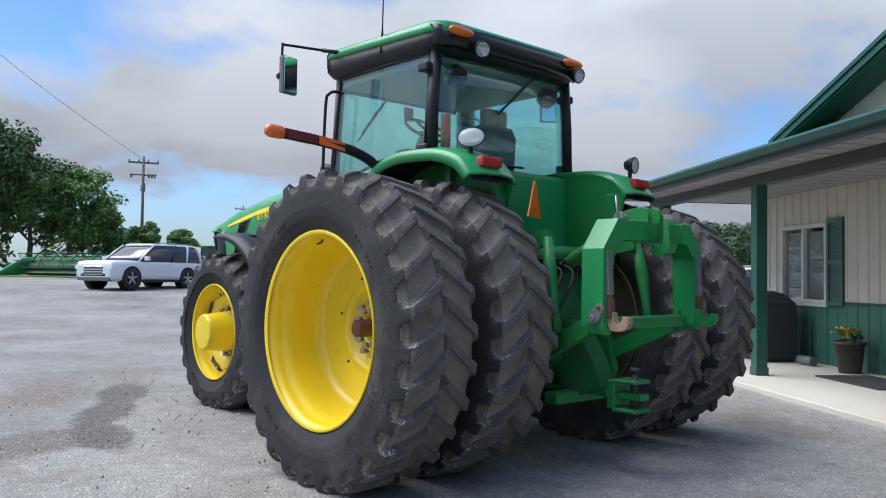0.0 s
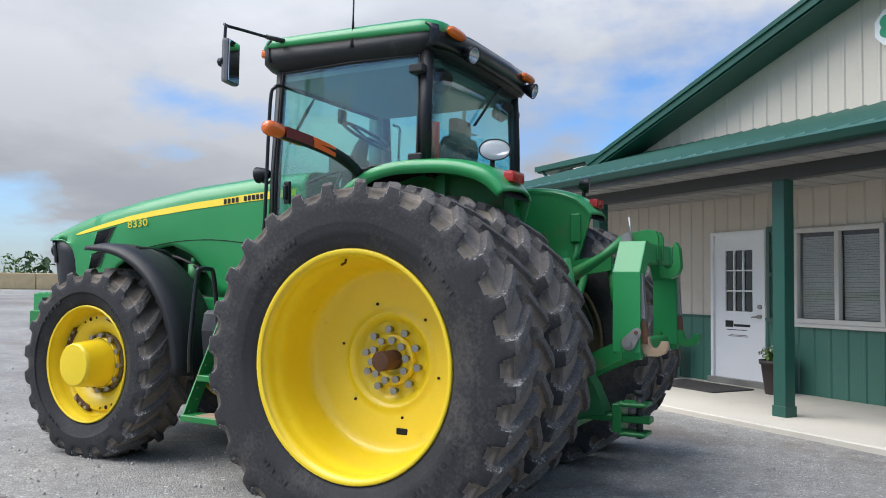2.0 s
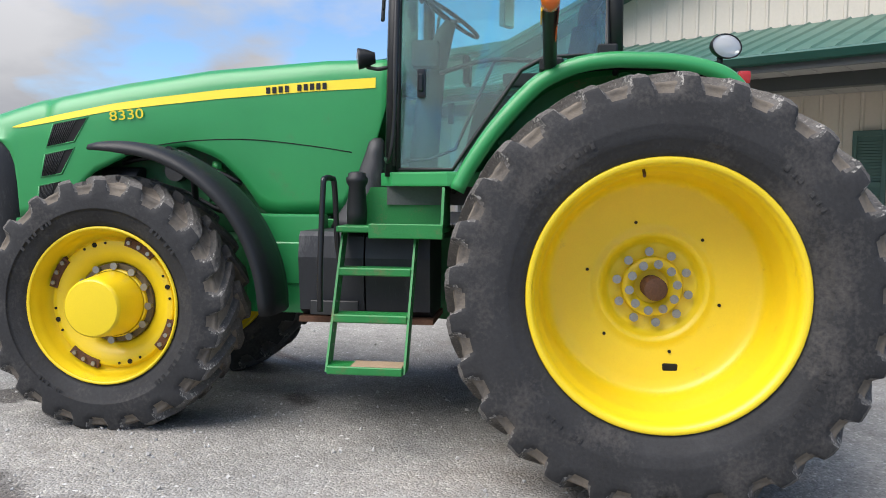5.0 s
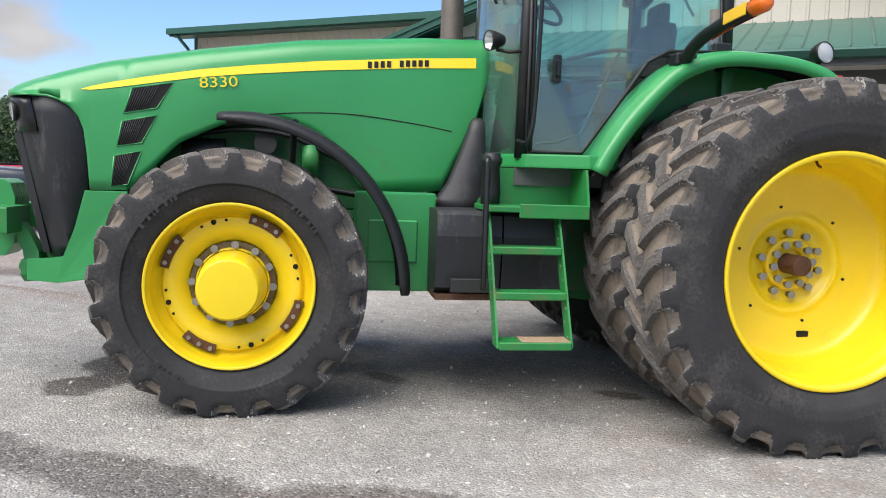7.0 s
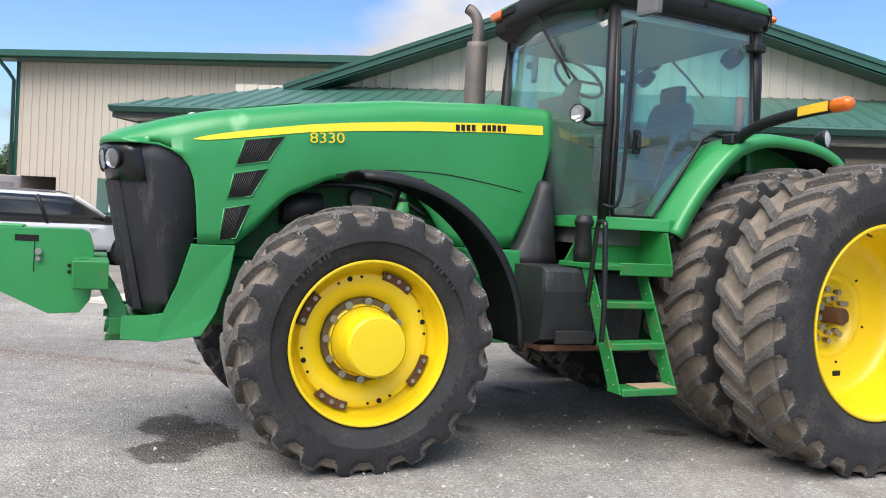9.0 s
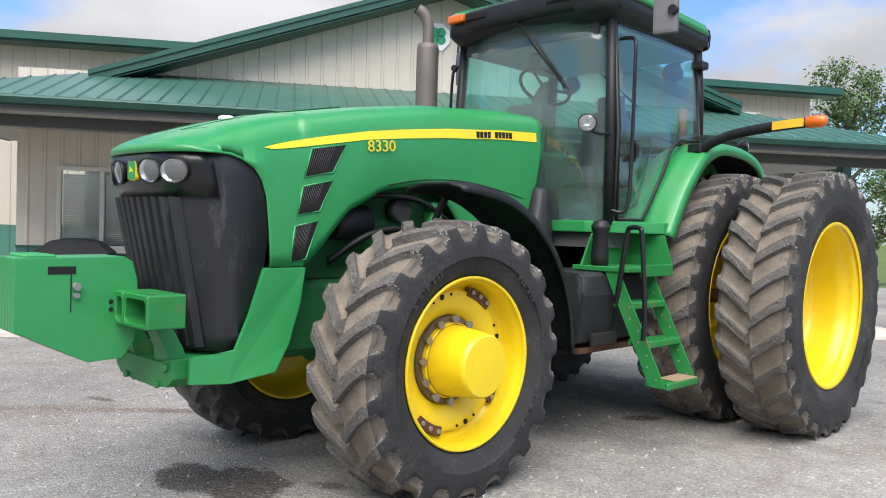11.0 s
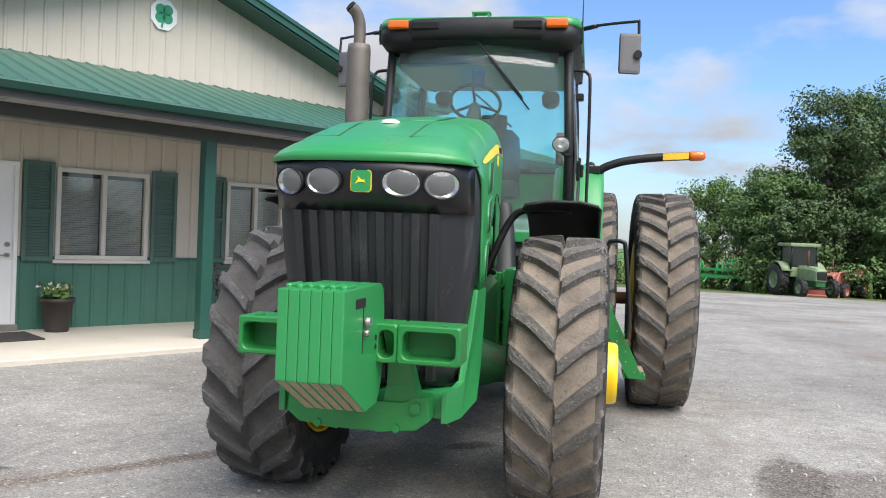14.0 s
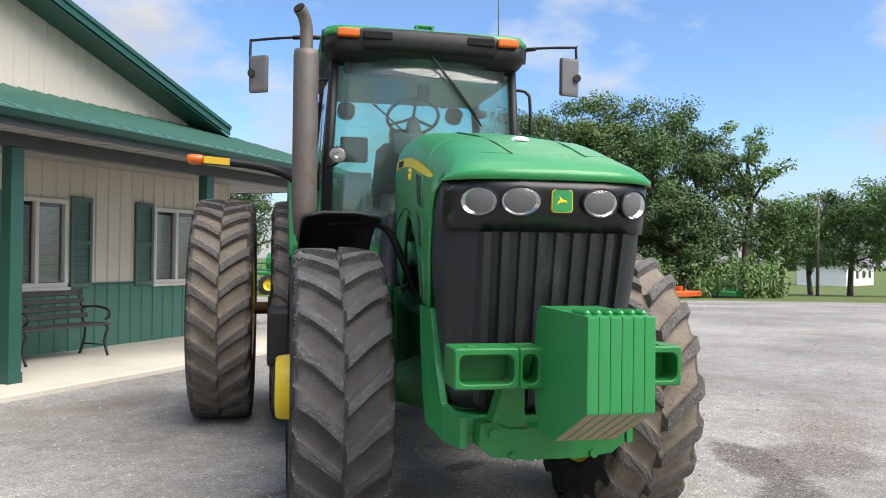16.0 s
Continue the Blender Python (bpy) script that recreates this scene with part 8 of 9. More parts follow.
def round_rect(hx, y0, y1, z, r, n=4):
    """A level ring with rounded corners."""
    pts = []
    for cx, cy, a0 in ((hx - r, y1 - r, 0), (-hx + r, y1 - r, 90), (-hx + r, y0 + r, 180), (hx - r, y0 + r, 270)):
        for k in range(n + 1):
            a = radians(a0 + 90 * k / n)
            pts.append((cx + r * math.cos(a), cy + r * math.sin(a), z))
    return pts


def car(name, m, paint, label, L, W, H, kind):
    """A road vehicle along y, nose to +y: rounded lower body, glazed cabin under a painted roof with pillars, lights, wheels."""
    c = thing(name, m, label, "car" if kind != "pickup" else "pickup truck", "parked vehicles")
    r = 0.40 if H > 1.75 else 0.355
    hl, hw = L / 2, W / 2
    belt = H * 0.60
    # cabin: rear foot, rear top, front top, front foot
    yb0, yt0, yt1, yb1 = {"suv": (-0.97, -0.90, 0.10, 0.50), "hatch": (-0.95, -0.70, 0.10, 0.54), "pickup": (-0.36, -0.26, 0.16, 0.44)}[kind]
    yb0, yt0, yt1, yb1 = (v * hl for v in (yb0, yt0, yt1, yb1))
    hood_z = belt * (0.93 if kind == "hatch" else 1.0)
    nose = (0.90, 0.76, 0.66) if kind == "hatch" else (0.965, 0.90, 0.74) if kind == "suv" else (0.955, 0.91, 0.84)
    # lower body: cross-sections from tail to nose
    body = bmesh.new()
    rings = []
    for f, wk, z0, zt in ((-1.0, 0.86, 0.46, 0.80), (-0.985, 0.95, 0.36, 0.93), (-0.93, 0.99, 0.30, 1.0), (-0.6, 1.0, 0.27, 1.0), (0.0, 1.0, 0.26, 1.0), (0.5, 1.0, 0.27, 0.995), (0.62, 1.0, 0.27, hood_z / belt), (0.86, 0.985, 0.28, hood_z / belt * 0.97), (0.95, 0.95, 0.32, hood_z / belt * nose[0]), (0.99, 0.88, 0.38, hood_z / belt * nose[1]), (1.0, 0.80, 0.42, hood_z / belt * nose[2])):
        w, t = hw * wk, belt * zt
        half = [(w * 0.80, z0), (w * 0.97, z0 + 0.07), (w, z0 + (t - z0) * 0.35), (w * 0.985, z0 + (t - z0) * 0.62), (w * 0.992, z0 + (t - z0) * 0.80), (w * 0.965, t - 0.05), (w * 0.90, t), (w * 0.5, t + 0.025), (0, t + 0.03)]
        rings.append([(x, f * hl, z) for x, z in half] + [(-x, f * hl, z) for x, z in half[-2::-1]])
    bm_loft(body, rings)
    part("body", body, paint, c)
    top = H - 0.075
    glass = loft([round_rect(hw * a, yb0 + (yt0 - yb0) * k, yb1 + (yt1 - yb1) * k, belt - 0.02 + (top - belt + 0.02) * k, 0.22) for k, a in ((0, 0.94), (0.35, 0.905), (0.7, 0.86), (1.0, 0.80))])
    part("window_glass", glass, M_CARGLASS, c, "dark tinted windows")
    roof = loft([round_rect(hw * a, yt0 - e, yt1 + e, top + z, rr) for a, e, z, rr in ((0.79, 0.03, -0.04, 0.22), (0.80, 0.05, 0.0, 0.22), (0.76, 0.02, 0.045, 0.22), (0.60, -0.12, 0.07, 0.20), (0.3, -0.4, 0.075, 0.10))])
    part("roof", roof, paint, c)
    for s in (-1, 1):
        posts = [("front_pillar", yb1 - 0.05, yt1 - 0.0, 0.035), ("middle_pillar", yb0 + (yb1 - yb0) * 0.50, yt0 + (yt1 - yt0) * 0.52, 0.045), ("rear_pillar", yb0 + 0.06, yt0 + 0.05, 0.075 if kind != "hatch" else 0.11)]
        if kind == "suv":
            posts.append(("third_pillar", yb0 + (yb1 - yb0) * 0.26, yt0 + (yt1 - yt0) * 0.24, 0.05))
        for nm, ya, yb, rad in posts:
            part(nm, tube([(s * hw * 0.925, ya, belt - 0.04), (s * hw * 0.878, (ya + yb) / 2, (belt + top) / 2), (s * hw * 0.80, yb, top + 0.01)], rad, 8, 1.0), M_BLACK if nm == "middle_pillar" and kind != "pickup" else paint, c)
        for y in (-L * 0.30, L * 0.31):
            road_wheel(c, s * (hw - 0.10), y, r, 0.24, s)
            # Near-black drum in place of the wheel well's shade.
            arch = bmesh.new()
            bm_cyl(arch, (s * (hw - 0.30), y, r), (s * (hw + 0.004), y, r), r * 1.14, n=28)
            part("wheel_arch", arch, M_SOOT_SHADE, c)
        part("headlight", box(s * hw * 0.55, s * hw * 0.94, hl * 0.93, hl * 0.997, hood_z * 0.68, hood_z * 0.83, 0.02, 2), M_LENS, c)
        part("tail_light", box(s * hw * 0.60, s * hw * 0.985, -hl * 1.002, -hl * 0.93, belt * 0.80, belt * 0.93, 0.02, 2), M_REDLENS, c)
        part("wing_mirror", bm_box(bmesh.new(), s * hw * 0.98, s * (hw + 0.2), yb1 - 0.42, yb1 - 0.28, belt + 0.02, belt + 0.18, 0.03, segs=2), M_BLACK if kind == "hatch" else paint, c)
        for k in range(2):
            part("door_handle", box(s * hw * 0.98, s * (hw + 0.02), -L * 0.10 + 0.95 * k, -L * 0.10 + 0.14 + 0.95 * k, belt - 0.13, belt - 0.10, 0.004), M_CHROME if kind == "pickup" else paint, c)
        part("sill", box(s * hw * 0.93, s * (hw + 0.008), -L * 0.2, L * 0.2, 0.25, 0.36, 0.01), M_BLACK, c)
    part("grille", box(-hw * 0.48, hw * 0.48, hl * 0.97, hl * 1.006, hood_z * 0.48, hood_z * 0.80, 0.015), M_CHROME if kind != "hatch" else M_BLACK, c)
    if kind != "hatch":
        for k in range(3):
            part("grille_bar", box(-hw * 0.45, hw * 0.45, hl * 1.004, hl * 1.012, hood_z * (0.52 + 0.09 * k), hood_z * (0.57 + 0.09 * k)), M_DARKMETAL, c)
    part("bumper", box(-hw * (0.80 if kind == "suv" else 0.93), hw * (0.80 if kind == "suv" else 0.93), hl * 0.94, hl * (1.006 if kind == "suv" else 1.02), 0.30, 0.44 if kind == "suv" else 0.48, 0.03, 2), M_CHROME if kind == "pickup" else M_BLACK if kind == "hatch" else M_GREYPLASTIC, c)
    if kind == "suv":
        part("lower_grille", box(-hw * 0.62, hw * 0.62, hl * 0.96, hl * 1.003, 0.47, 0.56, 0.01), M_BLACK, c)
    part("bumper", box(-hw * 0.95, hw * 0.95, -hl * 1.02, -hl * 0.94, 0.32, 0.56, 0.03, 2), M_BLACK, c)
    if kind == "pickup":
        part("bed_cover", box(-hw * 0.84, hw * 0.84, -hl * 0.95, yb0, belt + 0.02, belt + 0.05), M_BLACK, c)
        for s in (-1, 1):
            part("sail_panel", bm_prism(bmesh.new(), [(yb0 - 0.55, belt), (yb0 + 0.05, belt), (yt0 + 0.02, H * 0.95), (yt0 - 0.1, H * 0.93)], "x", s * hw * 0.935, s * hw * 0.82), M_CLADDING, c)
    for s in (-1, 1):
        part("roof_rail", tube([(s * hw * 0.66, yt0 + 0.15, H - 0.02), (s * hw * 0.66, yt0 + 0.3, H + 0.03), (s * hw * 0.66, yt1 - 0.3, H + 0.03), (s * hw * 0.66, yt1 - 0.1, H - 0.02)], 0.02, 6), M_STEEL, c)
    return c


def put(x, y, turn):
    return pose(x, y, ground_z(x, y), 0, 0, turn)


car("sport_utility", put(7.33, 27.16, 115), M_CARWHITE, "large white sport-utility vehicle parked on the gravel", 4.85, 1.97, 1.76, "suv")
car("crossover", put(15.0, 5.37, -148), M_CARWHITE, "white compact crossover car parked by the shed", 4.65, 1.84, 1.60, "hatch")
car("pickup_truck", put(17.15, 8.55, -165), M_CARRED, "red crew-cab pickup truck parked by the shed", 5.6, 2.0, 1.90, "pickup")
car("pickup_truck", put(10.75, 10.9, -168), M_CARDARK, "dark grey pickup truck parked on the gravel", 5.8, 2.0, 1.9, "pickup")


# folded tillage implement behind the vehicles
imp = thing("folded_implement", put(25.2, 15.4, 20), "folded yellow tillage implement with rusty rollers behind the vehicles", "implement", "far machines")
for k in range(4):
    part("frame_bar", tube([(-2.6 + 0.5 * k, 0.0, 0.4 + 0.1 * k), (-0.6 + 0.5 * k, 0.1 * k, 1.7 + 0.12 * k), (2.4, 0.2 * k, 1.35 + 0.25 * k)], 0.07, 6), M_YELLOW, imp)
    part("brace", tube([(-1.6 + 1.0 * k, 0.3, 0.1), (-1.2 + 1.0 * k, 0.2, 1.9)], 0.05, 6), M_YELLOW, imp)
    part("roller", cyl((-2.4, -0.2, 0.75 + 0.35 * k), (1.9, -0.3, 0.95 + 0.35 * k), 0.12, n=10), M_RUST, imp)
    part("transport_wheel", cyl((-1.8 + 1.2 * k, -0.5, 0.42), (-1.8 + 1.2 * k, -0.25, 0.42), 0.42, n=18), M_IRON, imp)
part("hydraulic_tank", cyl((-0.2, 0.1, 1.95), (0.5, 0.1, 2.05), 0.26, n=16), M_CAST, imp)

# ---- farm machines about the yard ----
def big_wheel(parent, x, y, r, w, rim_mat, lugs=16):
    b = bmesh.new()
    bm_lathe(b, [(-w / 2, r * 0.55), (-w / 2, r * 0.86), (-w * 0.42, r * 0.94), (w * 0.42, r * 0.94), (w / 2, r * 0.86), (w / 2, r * 0.55)], "x", 32)
    for i in range(lugs):
        for s in (-1, 1):
            bm_box(b, 0.0 if s > 0 else -w / 2, w / 2 if s > 0 else 0.0, -0.03 * r / 0.8, 0.03 * r / 0.8, r * 0.92, r, m=Matrix.Rotation((i + 0.5 * (s > 0)) / lugs * math.tau, 4, "X") @ Matrix.Rotation(s * 0.5, 4, "Z"))
    wh = part("wheel", b, M_RUBBER, parent, m=pose(x, y, r))
    part("rim", lathe([(-w * 0.46, r * 0.57), (-w * 0.3, r * 0.53), (-w * 0.1, r * 0.48), (-w * 0.08, r * 0.2), (-w * 0.25, r * 0.12), (-w * 0.25, 0), (w * 0.25, 0), (w * 0.25, r * 0.12), (w * 0.08, r * 0.2), (w * 0.1, r * 0.48), (w * 0.3, r * 0.53), (w * 0.46, r * 0.57)], "x", 28), rim_mat, wh)


def farm_tractor(name, m, paint, rim, label, cabin=True, loader=False, k=1.0):
    t = thing(name, m @ Matrix.Scale(k, 4), label, "tractor", "machines in the yard")
    part("hood", loft([[(x * w, y, 0.85 + (z1 - 0.85) * h) for x, h in ((-1, 0), (1, 0), (1, 0.8), (0.75, 1), (-0.75, 1), (-1, 0.8))] for y, w, z1 in ((0.6, 0.32, 1.55), (1.6, 0.32, 1.52), (2.3, 0.30, 1.45), (2.4, 0.27, 1.35))], smooth=False), paint, t)
    part("grille", box(-0.25, 0.25, 2.39, 2.42, 0.9, 1.3), M_BLACK, t)
    part("chassis", box(-0.25, 0.25, -0.5, 2.35, 0.55, 0.9, 0.03), M_GREEN_DARK if paint != M_OLDRED else M_RUST, t)
    for s in (-1, 1):
        big_wheel(t, s * 0.95, 0, 0.80, 0.46, rim)
        big_wheel(t, s * 0.80, 2.0, 0.48, 0.28, rim, 12)
        part("fender", loft([[(s * x, 0.92 * math.sin(radians(a)), 0.8 + 0.92 * math.cos(radians(a))) for x in (0.55, 1.15)] for a in range(-60, 70, 15)], closed=False, caps=False), paint, t, thick=0.03)
    part("axle", bm_cyl(bm_cyl(bmesh.new(), (-0.9, 0, 0.8), (0.9, 0, 0.8), 0.1), (-0.8, 2.0, 0.48), (0.8, 2.0, 0.48), 0.06), M_DARKMETAL, t)
    part("exhaust", cyl((0.2, 1.5, 1.5), (0.2, 1.5, 2.3), 0.04), M_RUST, t)
    if cabin:
        for sx in (-0.68, 0.68):
            for y in (-0.35, 0.75):
                part("cab_post", tube([(sx, y, 1.3), (sx * 0.93, y * 0.95, 2.5)], 0.04, 6), M_BLACK, t)
        part("cab_glass", box(-0.63, 0.63, -0.33, 0.72, 1.45, 2.46), M_CARGLASS, t)
        part("cab_body", box(-0.66, 0.66, -0.36, 0.74, 0.95, 1.45, 0.04), paint, t)
        part("cab_roof", box(-0.78, 0.78, -0.5, 0.85, 2.48, 2.66, 0.06, 2), paint, t)
    else:
        part("seat", bm_box(bm_box(bmesh.new(), -0.22, 0.22, -0.1, 0.3, 1.05, 1.15, 0.03), -0.22, 0.22, -0.15, -0.08, 1.1, 1.5, 0.03), M_SEAT, t)
        part("steering", bm_tube(bmesh.new(), [(0, 0.55, 1.2), (0, 0.45, 1.65)], 0.03, 6), M_BLACK, t)
    if loader:
        ld = bmesh.new()
        for s in (-1, 1):
            bm_tube(ld, [(s * 0.5, 0.8, 1.6), (s * 0.55, 2.2, 1.55), (s * 0.55, 3.0, 0.5)], 0.06, 6)
            bm_tube(ld, [(s * 0.5, 0.8, 0.7), (s * 0.5, 0.8, 1.65)], 0.06, 6)
        part("loader_arm", ld, paint, t)
        part("bucket", prism([(2.9, 0.1), (3.5, 0.1), (3.45, 0.16), (3.05, 0.2), (2.98, 0.65), (2.9, 0.7)], "x", -0.9, 0.9), paint, t)
    return t


farm_tractor("cab_tractor", put(-11.1, -35.2, 15), M_OLDGREEN, M_OLDGREEN, "old faded green cab tractor with black tyres", True)
farm_tractor("loader_tractor", put(-13.9, -36.5, -40), M_OLDRED, M_OLDRED, "old faded red tractor with a front loader", False, True, 0.85)


def mower(name, m, paint, label):
    t = thing(name, m, label, "mower", "machines in the yard")
    part("deck", loft([[(x * w, y * d, z) for x, y in ((-1, -1), (1, -1), (1, 1), (-1, 1))] for z, w, d in ((0.12, 1.0, 0.7), (0.34, 1.0, 0.7), (0.42, 0.9, 0.6))], smooth=False), paint, t)
    part("gearbox", box(-0.15, 0.15, -0.15, 0.15, 0.42, 0.65, 0.03), paint, t)
    part("hitch_mast", bm_tube(bm_tube(bmesh.new(), [(-0.4, 0.6, 0.4), (0, 0.55, 0.95), (0.4, 0.6, 0.4)], 0.03, 6), [(0, 0.55, 0.95), (0, -0.4, 0.42)], 0.03, 6), M_DARKMETAL, t)
    part("chain_guard", box(-1.0, 1.0, -0.74, -0.70, 0.05, 0.3), M_DARKMETAL, t)
    for s in (-1, 1):
        part("skid", box(s * 1.0, s * 1.04, -0.7, 0.7, 0.0, 0.16), M_DARKMETAL, t)


mower("rotary_mower", put(-20.6, -32.4, 20), M_IMPORANGE, "orange rotary mower implement on the gravel")
mower("rotary_mower", put(-24.0, -32.8, 35), M_GREEN, "green rotary mower implement on the gravel")


def tillage(name, m, label, n=7):
    """A folded field implement: a long frame of square tubes with shanks, small wheels and raised wings."""
    t = thing(name, m, label, "implement", "machines in the yard")
    fr = bmesh.new()
    for y in (-0.7, 0.0, 0.7):
        bm_box(fr, -2.2, 2.2, y - 0.08, y + 0.08, 0.72, 0.90)
        bm_box(fr, -1.7, 1.7, y - 0.06, y + 0.06, 1.15, 1.27)
    for x in (-2.0, -0.7, 0.7, 2.0):
        bm_box(fr, x - 0.05, x + 0.05, -0.75, 0.75, 0.74, 0.86)
    part("main_frame", fr, M_GREEN, t)
    for s in (-1, 1):
        wg = bmesh.new()
        for k in range(6):
            bm_tube(wg, [(s * (0.5 + 0.30 * k), -0.6, 0.85), (s * (0.45 + 0.28 * k), -0.3, 1.6 + 0.07 * k)], 0.06, 5)
            bm_tube(wg, [(s * (0.5 + 0.30 * k), 0.6, 0.85), (s * (0.45 + 0.28 * k), 0.3, 1.55 + 0.07 * k)], 0.05, 5)
        bm_tube(wg, [(s * 0.8, -0.3, 1.65), (s * 2.2, -0.3, 2.0)], 0.05, 5)
        part("folded_wing", wg, M_GREEN, t)
        tn = bmesh.new()
        for k in range(10):
            bm_tube(tn, [(s * (0.8 + 0.15 * k), -0.3, 1.7 + 0.03 * k), (s * (0.85 + 0.15 * k), -0.5, 2.05 + 0.03 * k), (s * (0.8 + 0.15 * k), -0.35, 2.3 + 0.03 * k)], 0.018, 4)
        part("spring_tine", tn, M_RUST, t)
        big_wheel(t, s * 1.5, 0.3, 0.38, 0.22, M_YELLOW, 4)
    for k in range(n):
        x = -1.9 + 3.8 * k / (n - 1)
        part("shank", tube(arc([(x, -0.7, 0.8), (x, -0.95, 0.55), (x, -0.8, 0.25), (x, -0.62, 0.08)], 4), 0.03, 6), M_DARKMETAL, t)
    part("tongue", tube([(0, 0.7, 0.8), (0, 2.4, 0.5)], 0.06, 6), M_GREEN, t)


tillage("field_cultivator", put(-4.8, -36.4, 30) @ Matrix.Scale(0.78, 4), "green folded field cultivator with rusty tines")
tx, ty = polar(-4.07, -3.83, 71.8, 53)
tillage("field_cultivator", put(tx, ty, 70) @ Matrix.Scale(0.7, 4), "green field cultivator standing by the roadside trees")
tillage("field_cultivator", put(-7.7, -41.0, -15), "green folded field cultivator with rusty tines")


def sprayer(name, m, label):
    t = thing(name, m, label, "sprayer", "machines in the yard")
    for s in (-1, 1):
        for y in (-1.4, 1.4):
            big_wheel(t, s * 1.2, y, 0.62, 0.3, M_YELLOW)
            part("wheel_leg", tube([(s * 1.2, y, 0.62), (s * 1.0, y, 1.3)], 0.07, 8), M_GREEN, t)
    part("frame", box(-0.9, 0.9, -2.2, 2.2, 1.2, 1.4, 0.04), M_GREEN, t)
    part("tank", bm_tube(bmesh.new(), [(0, -1.8, 1.95), (0, -1.7, 1.95), (0, 0.2, 1.95), (0, 0.3, 1.95)], [0.35, 0.58, 0.58, 0.35], 16), M_GREEN, t)
    part("cab", loft([[(x * w, y, z) for x, y in ((-1, 0.7), (1, 0.7), (1, 2.0 + e), (-1, 2.0 + e))] for z, w, e in ((1.4, 0.55, 0.0), (2.0, 0.6, 0.15), (2.7, 0.55, 0.0))], smooth=False), M_CARGLASS, t)
    part("cab_roof", box(-0.65, 0.65, 0.6, 2.15, 2.7, 2.82, 0.04), M_BLACK, t)
    part("ladder", bm_tube(bm_tube(bmesh.new(), [(-1.3, 0.9, 0.5), (-0.8, 0.9, 1.5)], 0.03, 5), [(-1.3, 1.3, 0.5), (-0.8, 1.3, 1.5)], 0.03, 5), M_GREEN, t)
    bo = bmesh.new()
    for s in (-1, 1):
        for z in (1.5, 1.9):
            bm_tube(bo, [(s * 1.35, -2.6, z), (s * 1.35, 2.6, z + 0.1)], 0.04, 5)
        for k in range(9):
            bm_tube(bo, [(s * 1.35, -2.6 + 0.6 * k, 1.5), (s * 1.35, -2.3 + 0.6 * k, 1.92)], 0.02, 4)
        bm_tube(bo, [(s * 0.4, -2.5, 1.5), (s * 1.35, -2.6, 1.6)], 0.05, 5)
    part("folded_boom", bo, M_GREEN, t)


sprayer("field_sprayer", put(-0.1, -42.0, 80), "green self-propelled sprayer with yellow wheels")
sprayer("field_sprayer", put(6.6, -42.6, 60), "green self-propelled sprayer with yellow wheels")
# harvesting head across the far end of the yard
hx, hy = polar(-4.07, -3.83, 74.2, 46)
hd = thing("grain_header", put(hx, hy, 116) @ Matrix.Scale(0.88, 4), "long green harvesting header lying on grass by the trees", "header")
part("back_sheet", prism([(-0.6, 0.3), (0.0, 0.1), (0.6, 0.25), (0.1, 0.5), (-0.3, 1.25), (-0.5, 1.25)], "x", -3.4, 3.4), M_GREEN_DARK, hd)
for s in (-1, 1):
    part("end_divider", loft([[(s * 3.45 + x * w, y, z0 + h * z) for x, h in ((-1, 0.05), (-0.6, 0), (0.6, 0), (1, 0.05), (1, 0.75), (0.6, 1), (-0.6, 1), (-1, 0.75))] for y, w, z0, z in ((-0.7, 0.12, 0.35, 0.85), (-0.2, 0.15, 0.25, 1.0), (0.5, 0.17, 0.15, 1.0), (1.1, 0.14, 0.10, 0.75), (1.7, 0.09, 0.08, 0.45), (2.3, 0.02, 0.06, 0.12))]), M_GREEN, hd, "bright green moulded divider")
reel = bmesh.new()
for k in range(6):
    a = k / 6 * math.tau
    bm_tube(reel, [(-3.3, 0.7 + 0.5 * math.cos(a), 1.0 + 0.5 * math.sin(a)), (3.3, 0.7 + 0.5 * math.cos(a), 1.0 + 0.5 * math.sin(a))], 0.03, 5)
for x in (-3.2, -1.6, 0, 1.6, 3.2):
    for k in range(6):
        a = k / 6 * math.tau
        bm_tube(reel, [(x, 0.7, 1.0), (x, 0.7 + 0.5 * math.cos(a), 1.0 + 0.5 * math.sin(a))], 0.02, 4)
for k in range(6):
    a = k / 6 * math.tau
    for j in range(40):
        x = -3.2 + 6.4 * j / 39
        c, q = 0.7 + 0.5 * math.cos(a), 1.0 + 0.5 * math.sin(a)
        bm_tube(reel, [(x, c, q), (x + 0.02, c - 0.05, q - 0.22)], 0.012, 3)
part("reel", reel, M_DARKMETAL, hd)
for x in (-2.4, -0.8, 0.8, 2.4):
    part("reel_arm", tube([(x, -0.45, 1.2), (x, 0.1, 1.55), (x, 0.7, 1.0)], 0.06, 6), M_GREEN, hd)
    part("back_post", box(x - 0.06, x + 0.06, -0.75, -0.6, 0.3, 1.3), M_GREEN, hd)
part("back_beam", box(-3.4, 3.4, -0.78, -0.6, 1.2, 1.36, 0.02), M_GREEN, hd)
part("auger", lathe([(-3.2, 0.05), (-3.2, 0.22), (3.2, 0.22), (3.2, 0.05)], "x", 16, m=pose(0, 0.1, 0.62)), M_GREEN_DARK, hd)
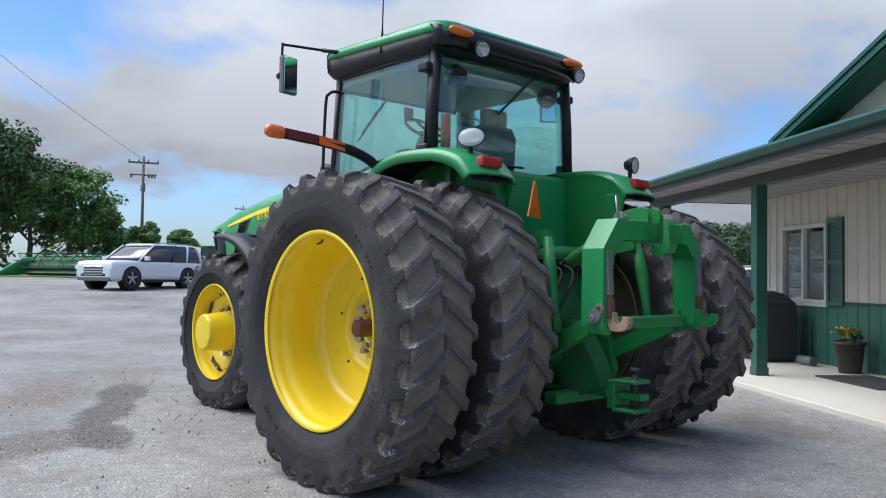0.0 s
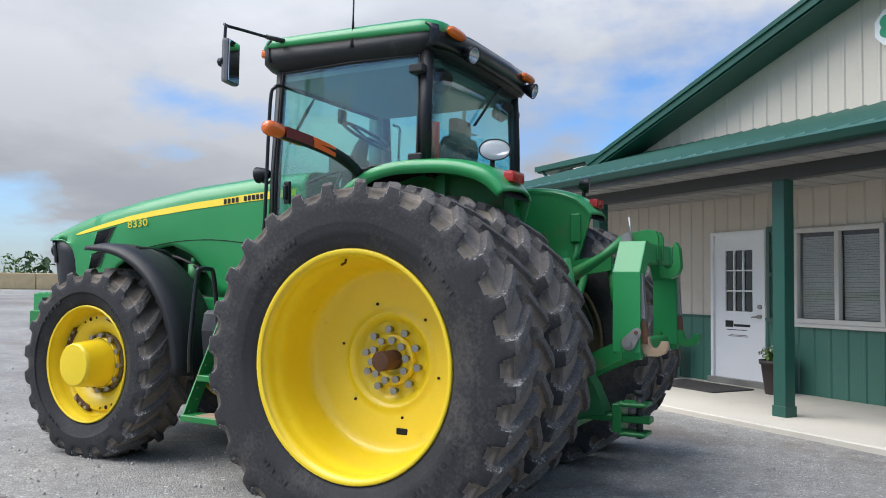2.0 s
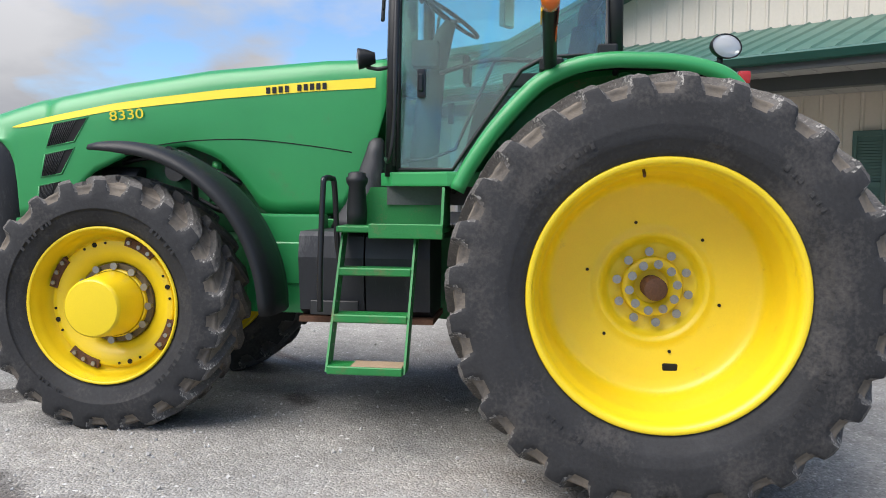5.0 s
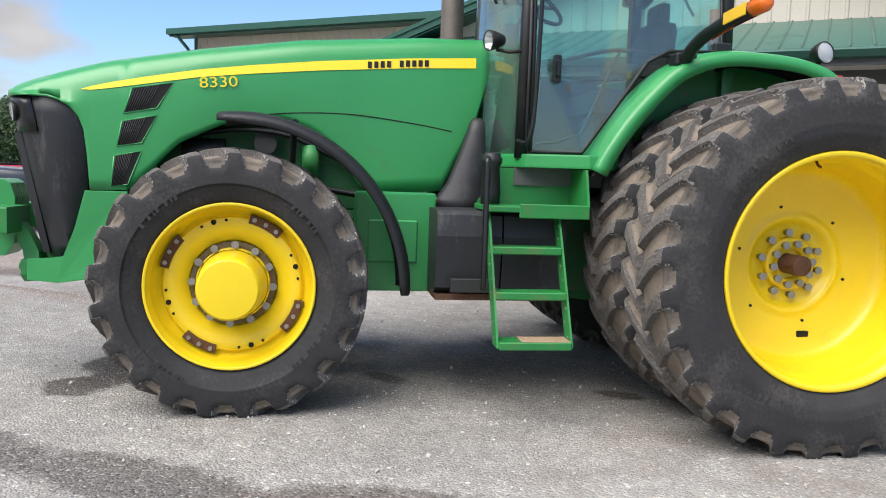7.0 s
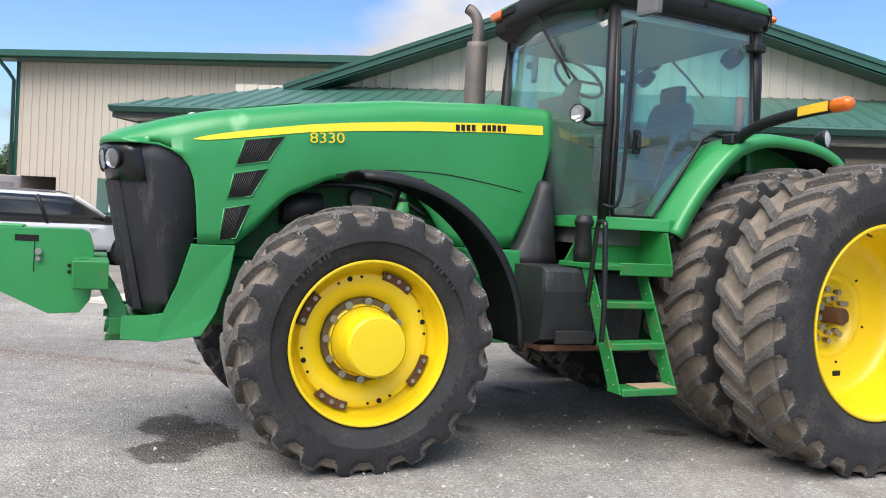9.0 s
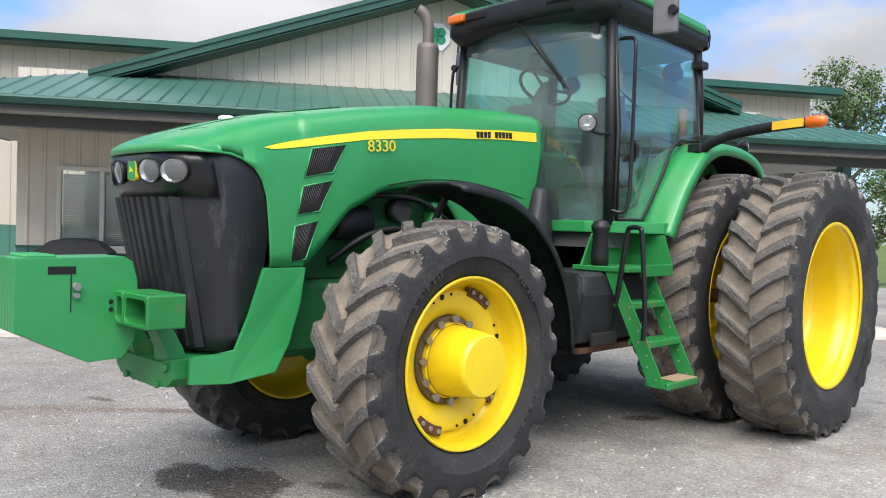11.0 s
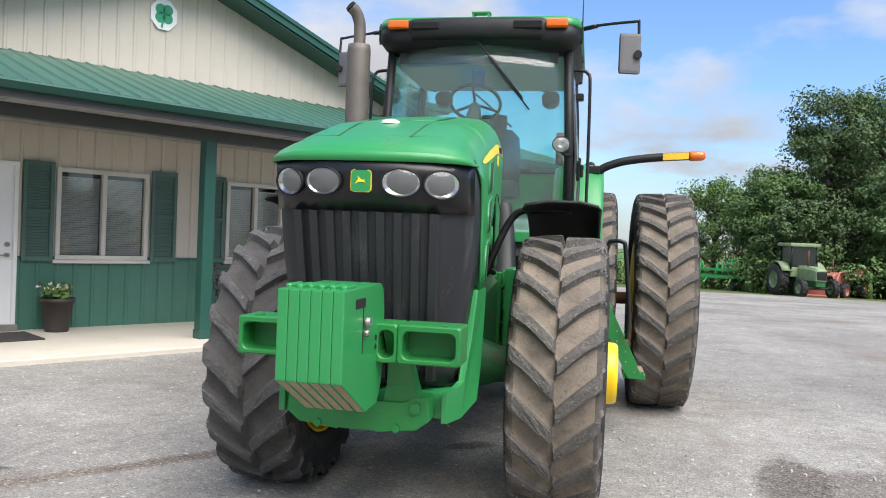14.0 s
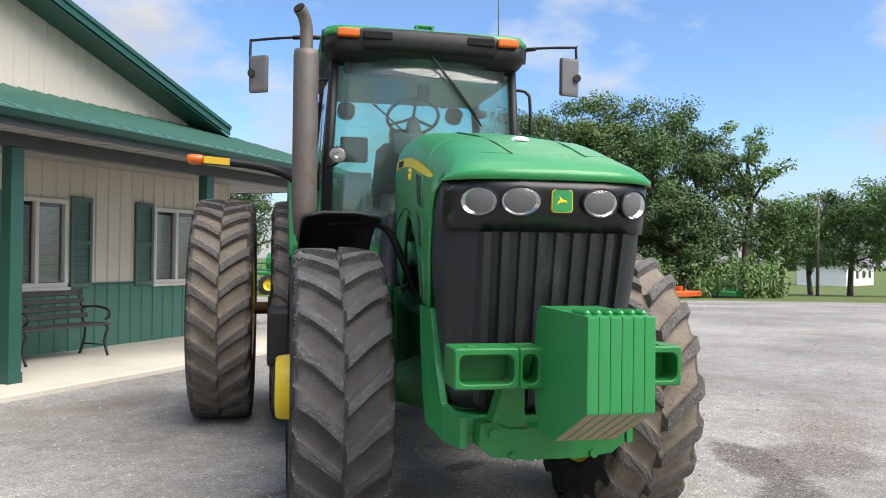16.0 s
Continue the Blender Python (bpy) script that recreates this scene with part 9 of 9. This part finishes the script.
# machines on the bank behind a tan block wall
for i, (az, d) in enumerate(((61.4, 76), (59.6, 78), (64.6, 74))):
    x, y = polar(-4.6, -2.7, az, d)
    farm_tractor("cab_tractor", put(x, y, 60 + 70 * i), M_GREEN, M_YELLOW, "green cab tractor with yellow wheels far across the yard", True, False, 1.0)
wx, wy = polar(-4.6, -2.7, 60.0, 47)
bw = thing("block_wall", put(wx, wy, -28), "low tan concrete block wall at the edge of the yard", "wall")
for k in range(5):
    part("block", box(-5 + 2.0 * k, -3.03 + 2.0 * k, -0.3, 0.3, 0.0, 0.85, 0.03), M_BLOCK, bw)

# utility pole with cross arms and a wire
px_, py_ = 28.4, 84.2
up = thing("utility_pole", put(px_, py_, -20) @ pose(0, 0, 1.2), "weathered wooden utility pole with two cross arms", "utility pole")
part("pole", tube([(0, 0, -1.5), (0, 0, 6), (0, 0, 11.9)], [0.19, 0.16, 0.12], 10), M_WOODPOLE, up)
part("cross_arm", box(-1.6, 1.6, -0.08, 0.08, 11.1, 11.28), M_WOODPOLE, up)
part("cross_arm", box(-1.4, 1.4, -0.08, 0.08, 9.75, 9.88), M_WOODPOLE, up)
for x, z0, z1, r in [(x, 11.28, 11.55, 0.07) for x in (-1.5, -0.5, 0.5, 1.5)] + [(x, 9.5, 9.95, 0.10) for x in (-1.25, 0.6, 0.9, 1.2)]:
    part("insulator", cyl((x, 0, z0), (x, 0, z1), r, n=8), M_GREYPLASTIC, up)
part("transformer", cyl((0.0, 0.3, 8.0), (0.0, 0.3, 8.9), 0.26, n=14), M_GREYPLASTIC, up)
copy_thing(up, put(66.0, 134.0, -5) @ pose(0, 0, 1.2))
wx, wy = polar(-4.07, -3.83, 79, 62)
m_up = up.matrix_basis.inverted()
ends = [Vector((px_, py_, up.matrix_basis.translation.z + 11.5)), Vector((wx, wy, 16.5))]
ends.append(ends[1] * 2 - ends[0] + Vector((0, 0, 3.0)))
part("wire", tube([m_up @ p for p in arc(ends, 5)], 0.02, 4), M_BLACK, up)
lx, ly = polar(1.06, 7.35, -127.3, 60)
lp = thing("street_lamp", put(lx, ly, 40), "wooden pole with a small street lamp by the lawn", "street lamp")
part("pole", tube([(0, 0, 0), (0, 0, 6.8)], [0.12, 0.09], 8), M_WOODPOLE, lp)
part("lamp_head", bm_tube(bmesh.new(), [(0, 0, 6.7), (0.5, 0, 6.8), (0.9, 0, 6.78)], [0.03, 0.03, 0.09], 6), M_GREYPLASTIC, lp)
wx, wy = polar(1.06, 7.35, -128.4, 118)
hs_ = thing("white_house", put(wx, wy, 35), "low white house beyond the lawn trees", "house")
part("wall", box(-6, 6, -3, 3, 0, 2.6), M_WHITE, hs_)
part("roof", prism([(-3.4, 2.6), (3.4, 2.6), (0, 3.9)], "x", -6.3, 6.3), M_GREYPLASTIC, hs_)
for k in range(4):
    part("window", box(-4.6 + 2.8 * k, -3.6 + 2.8 * k, 2.99, 3.04, 1.0, 2.0), M_CARGLASS, hs_)

# loose stones over the gravel
rng = random.Random(77)
pebbles = bmesh.new()
for _ in range(3600):
    a, d = rng.random() * math.tau, 10 * rng.random() ** 0.7
    x, y = -1.5 + d * math.cos(a), 2.5 + d * math.sin(a)
    bxy = B.inverted() @ Vector((x, y, 0))
    if -6.2 < bxy.x < 8.2 and bxy.y < 2.5:
        continue
    size = 0.006 + 0.014 * rng.random() ** 3
    q = Euler((rng.random() * 6, rng.random() * 6, rng.random() * 6)).to_matrix()
    vs = [pebbles.verts.new(Vector((x, y, ground_z(x, y) + size * 0.35)) + (q @ Vector(v)) * size * rng.uniform(0.7, 1.25)) for v in ((1, 0, 0), (-1, 0, 0), (0, 0.8, 0), (0, -0.8, 0), (0, 0, 0.65), (0, 0, -0.65))]
    for i, j in ((0, 2), (2, 1), (1, 3), (3, 0)):
        pebbles.faces.new((vs[i], vs[j], vs[4]))
        pebbles.faces.new((vs[j], vs[i], vs[5]))
tagged(part("loose_stones", pebbles, M_STONE), "loose pale crushed stones on the gravel", "stones", kind="stuff")
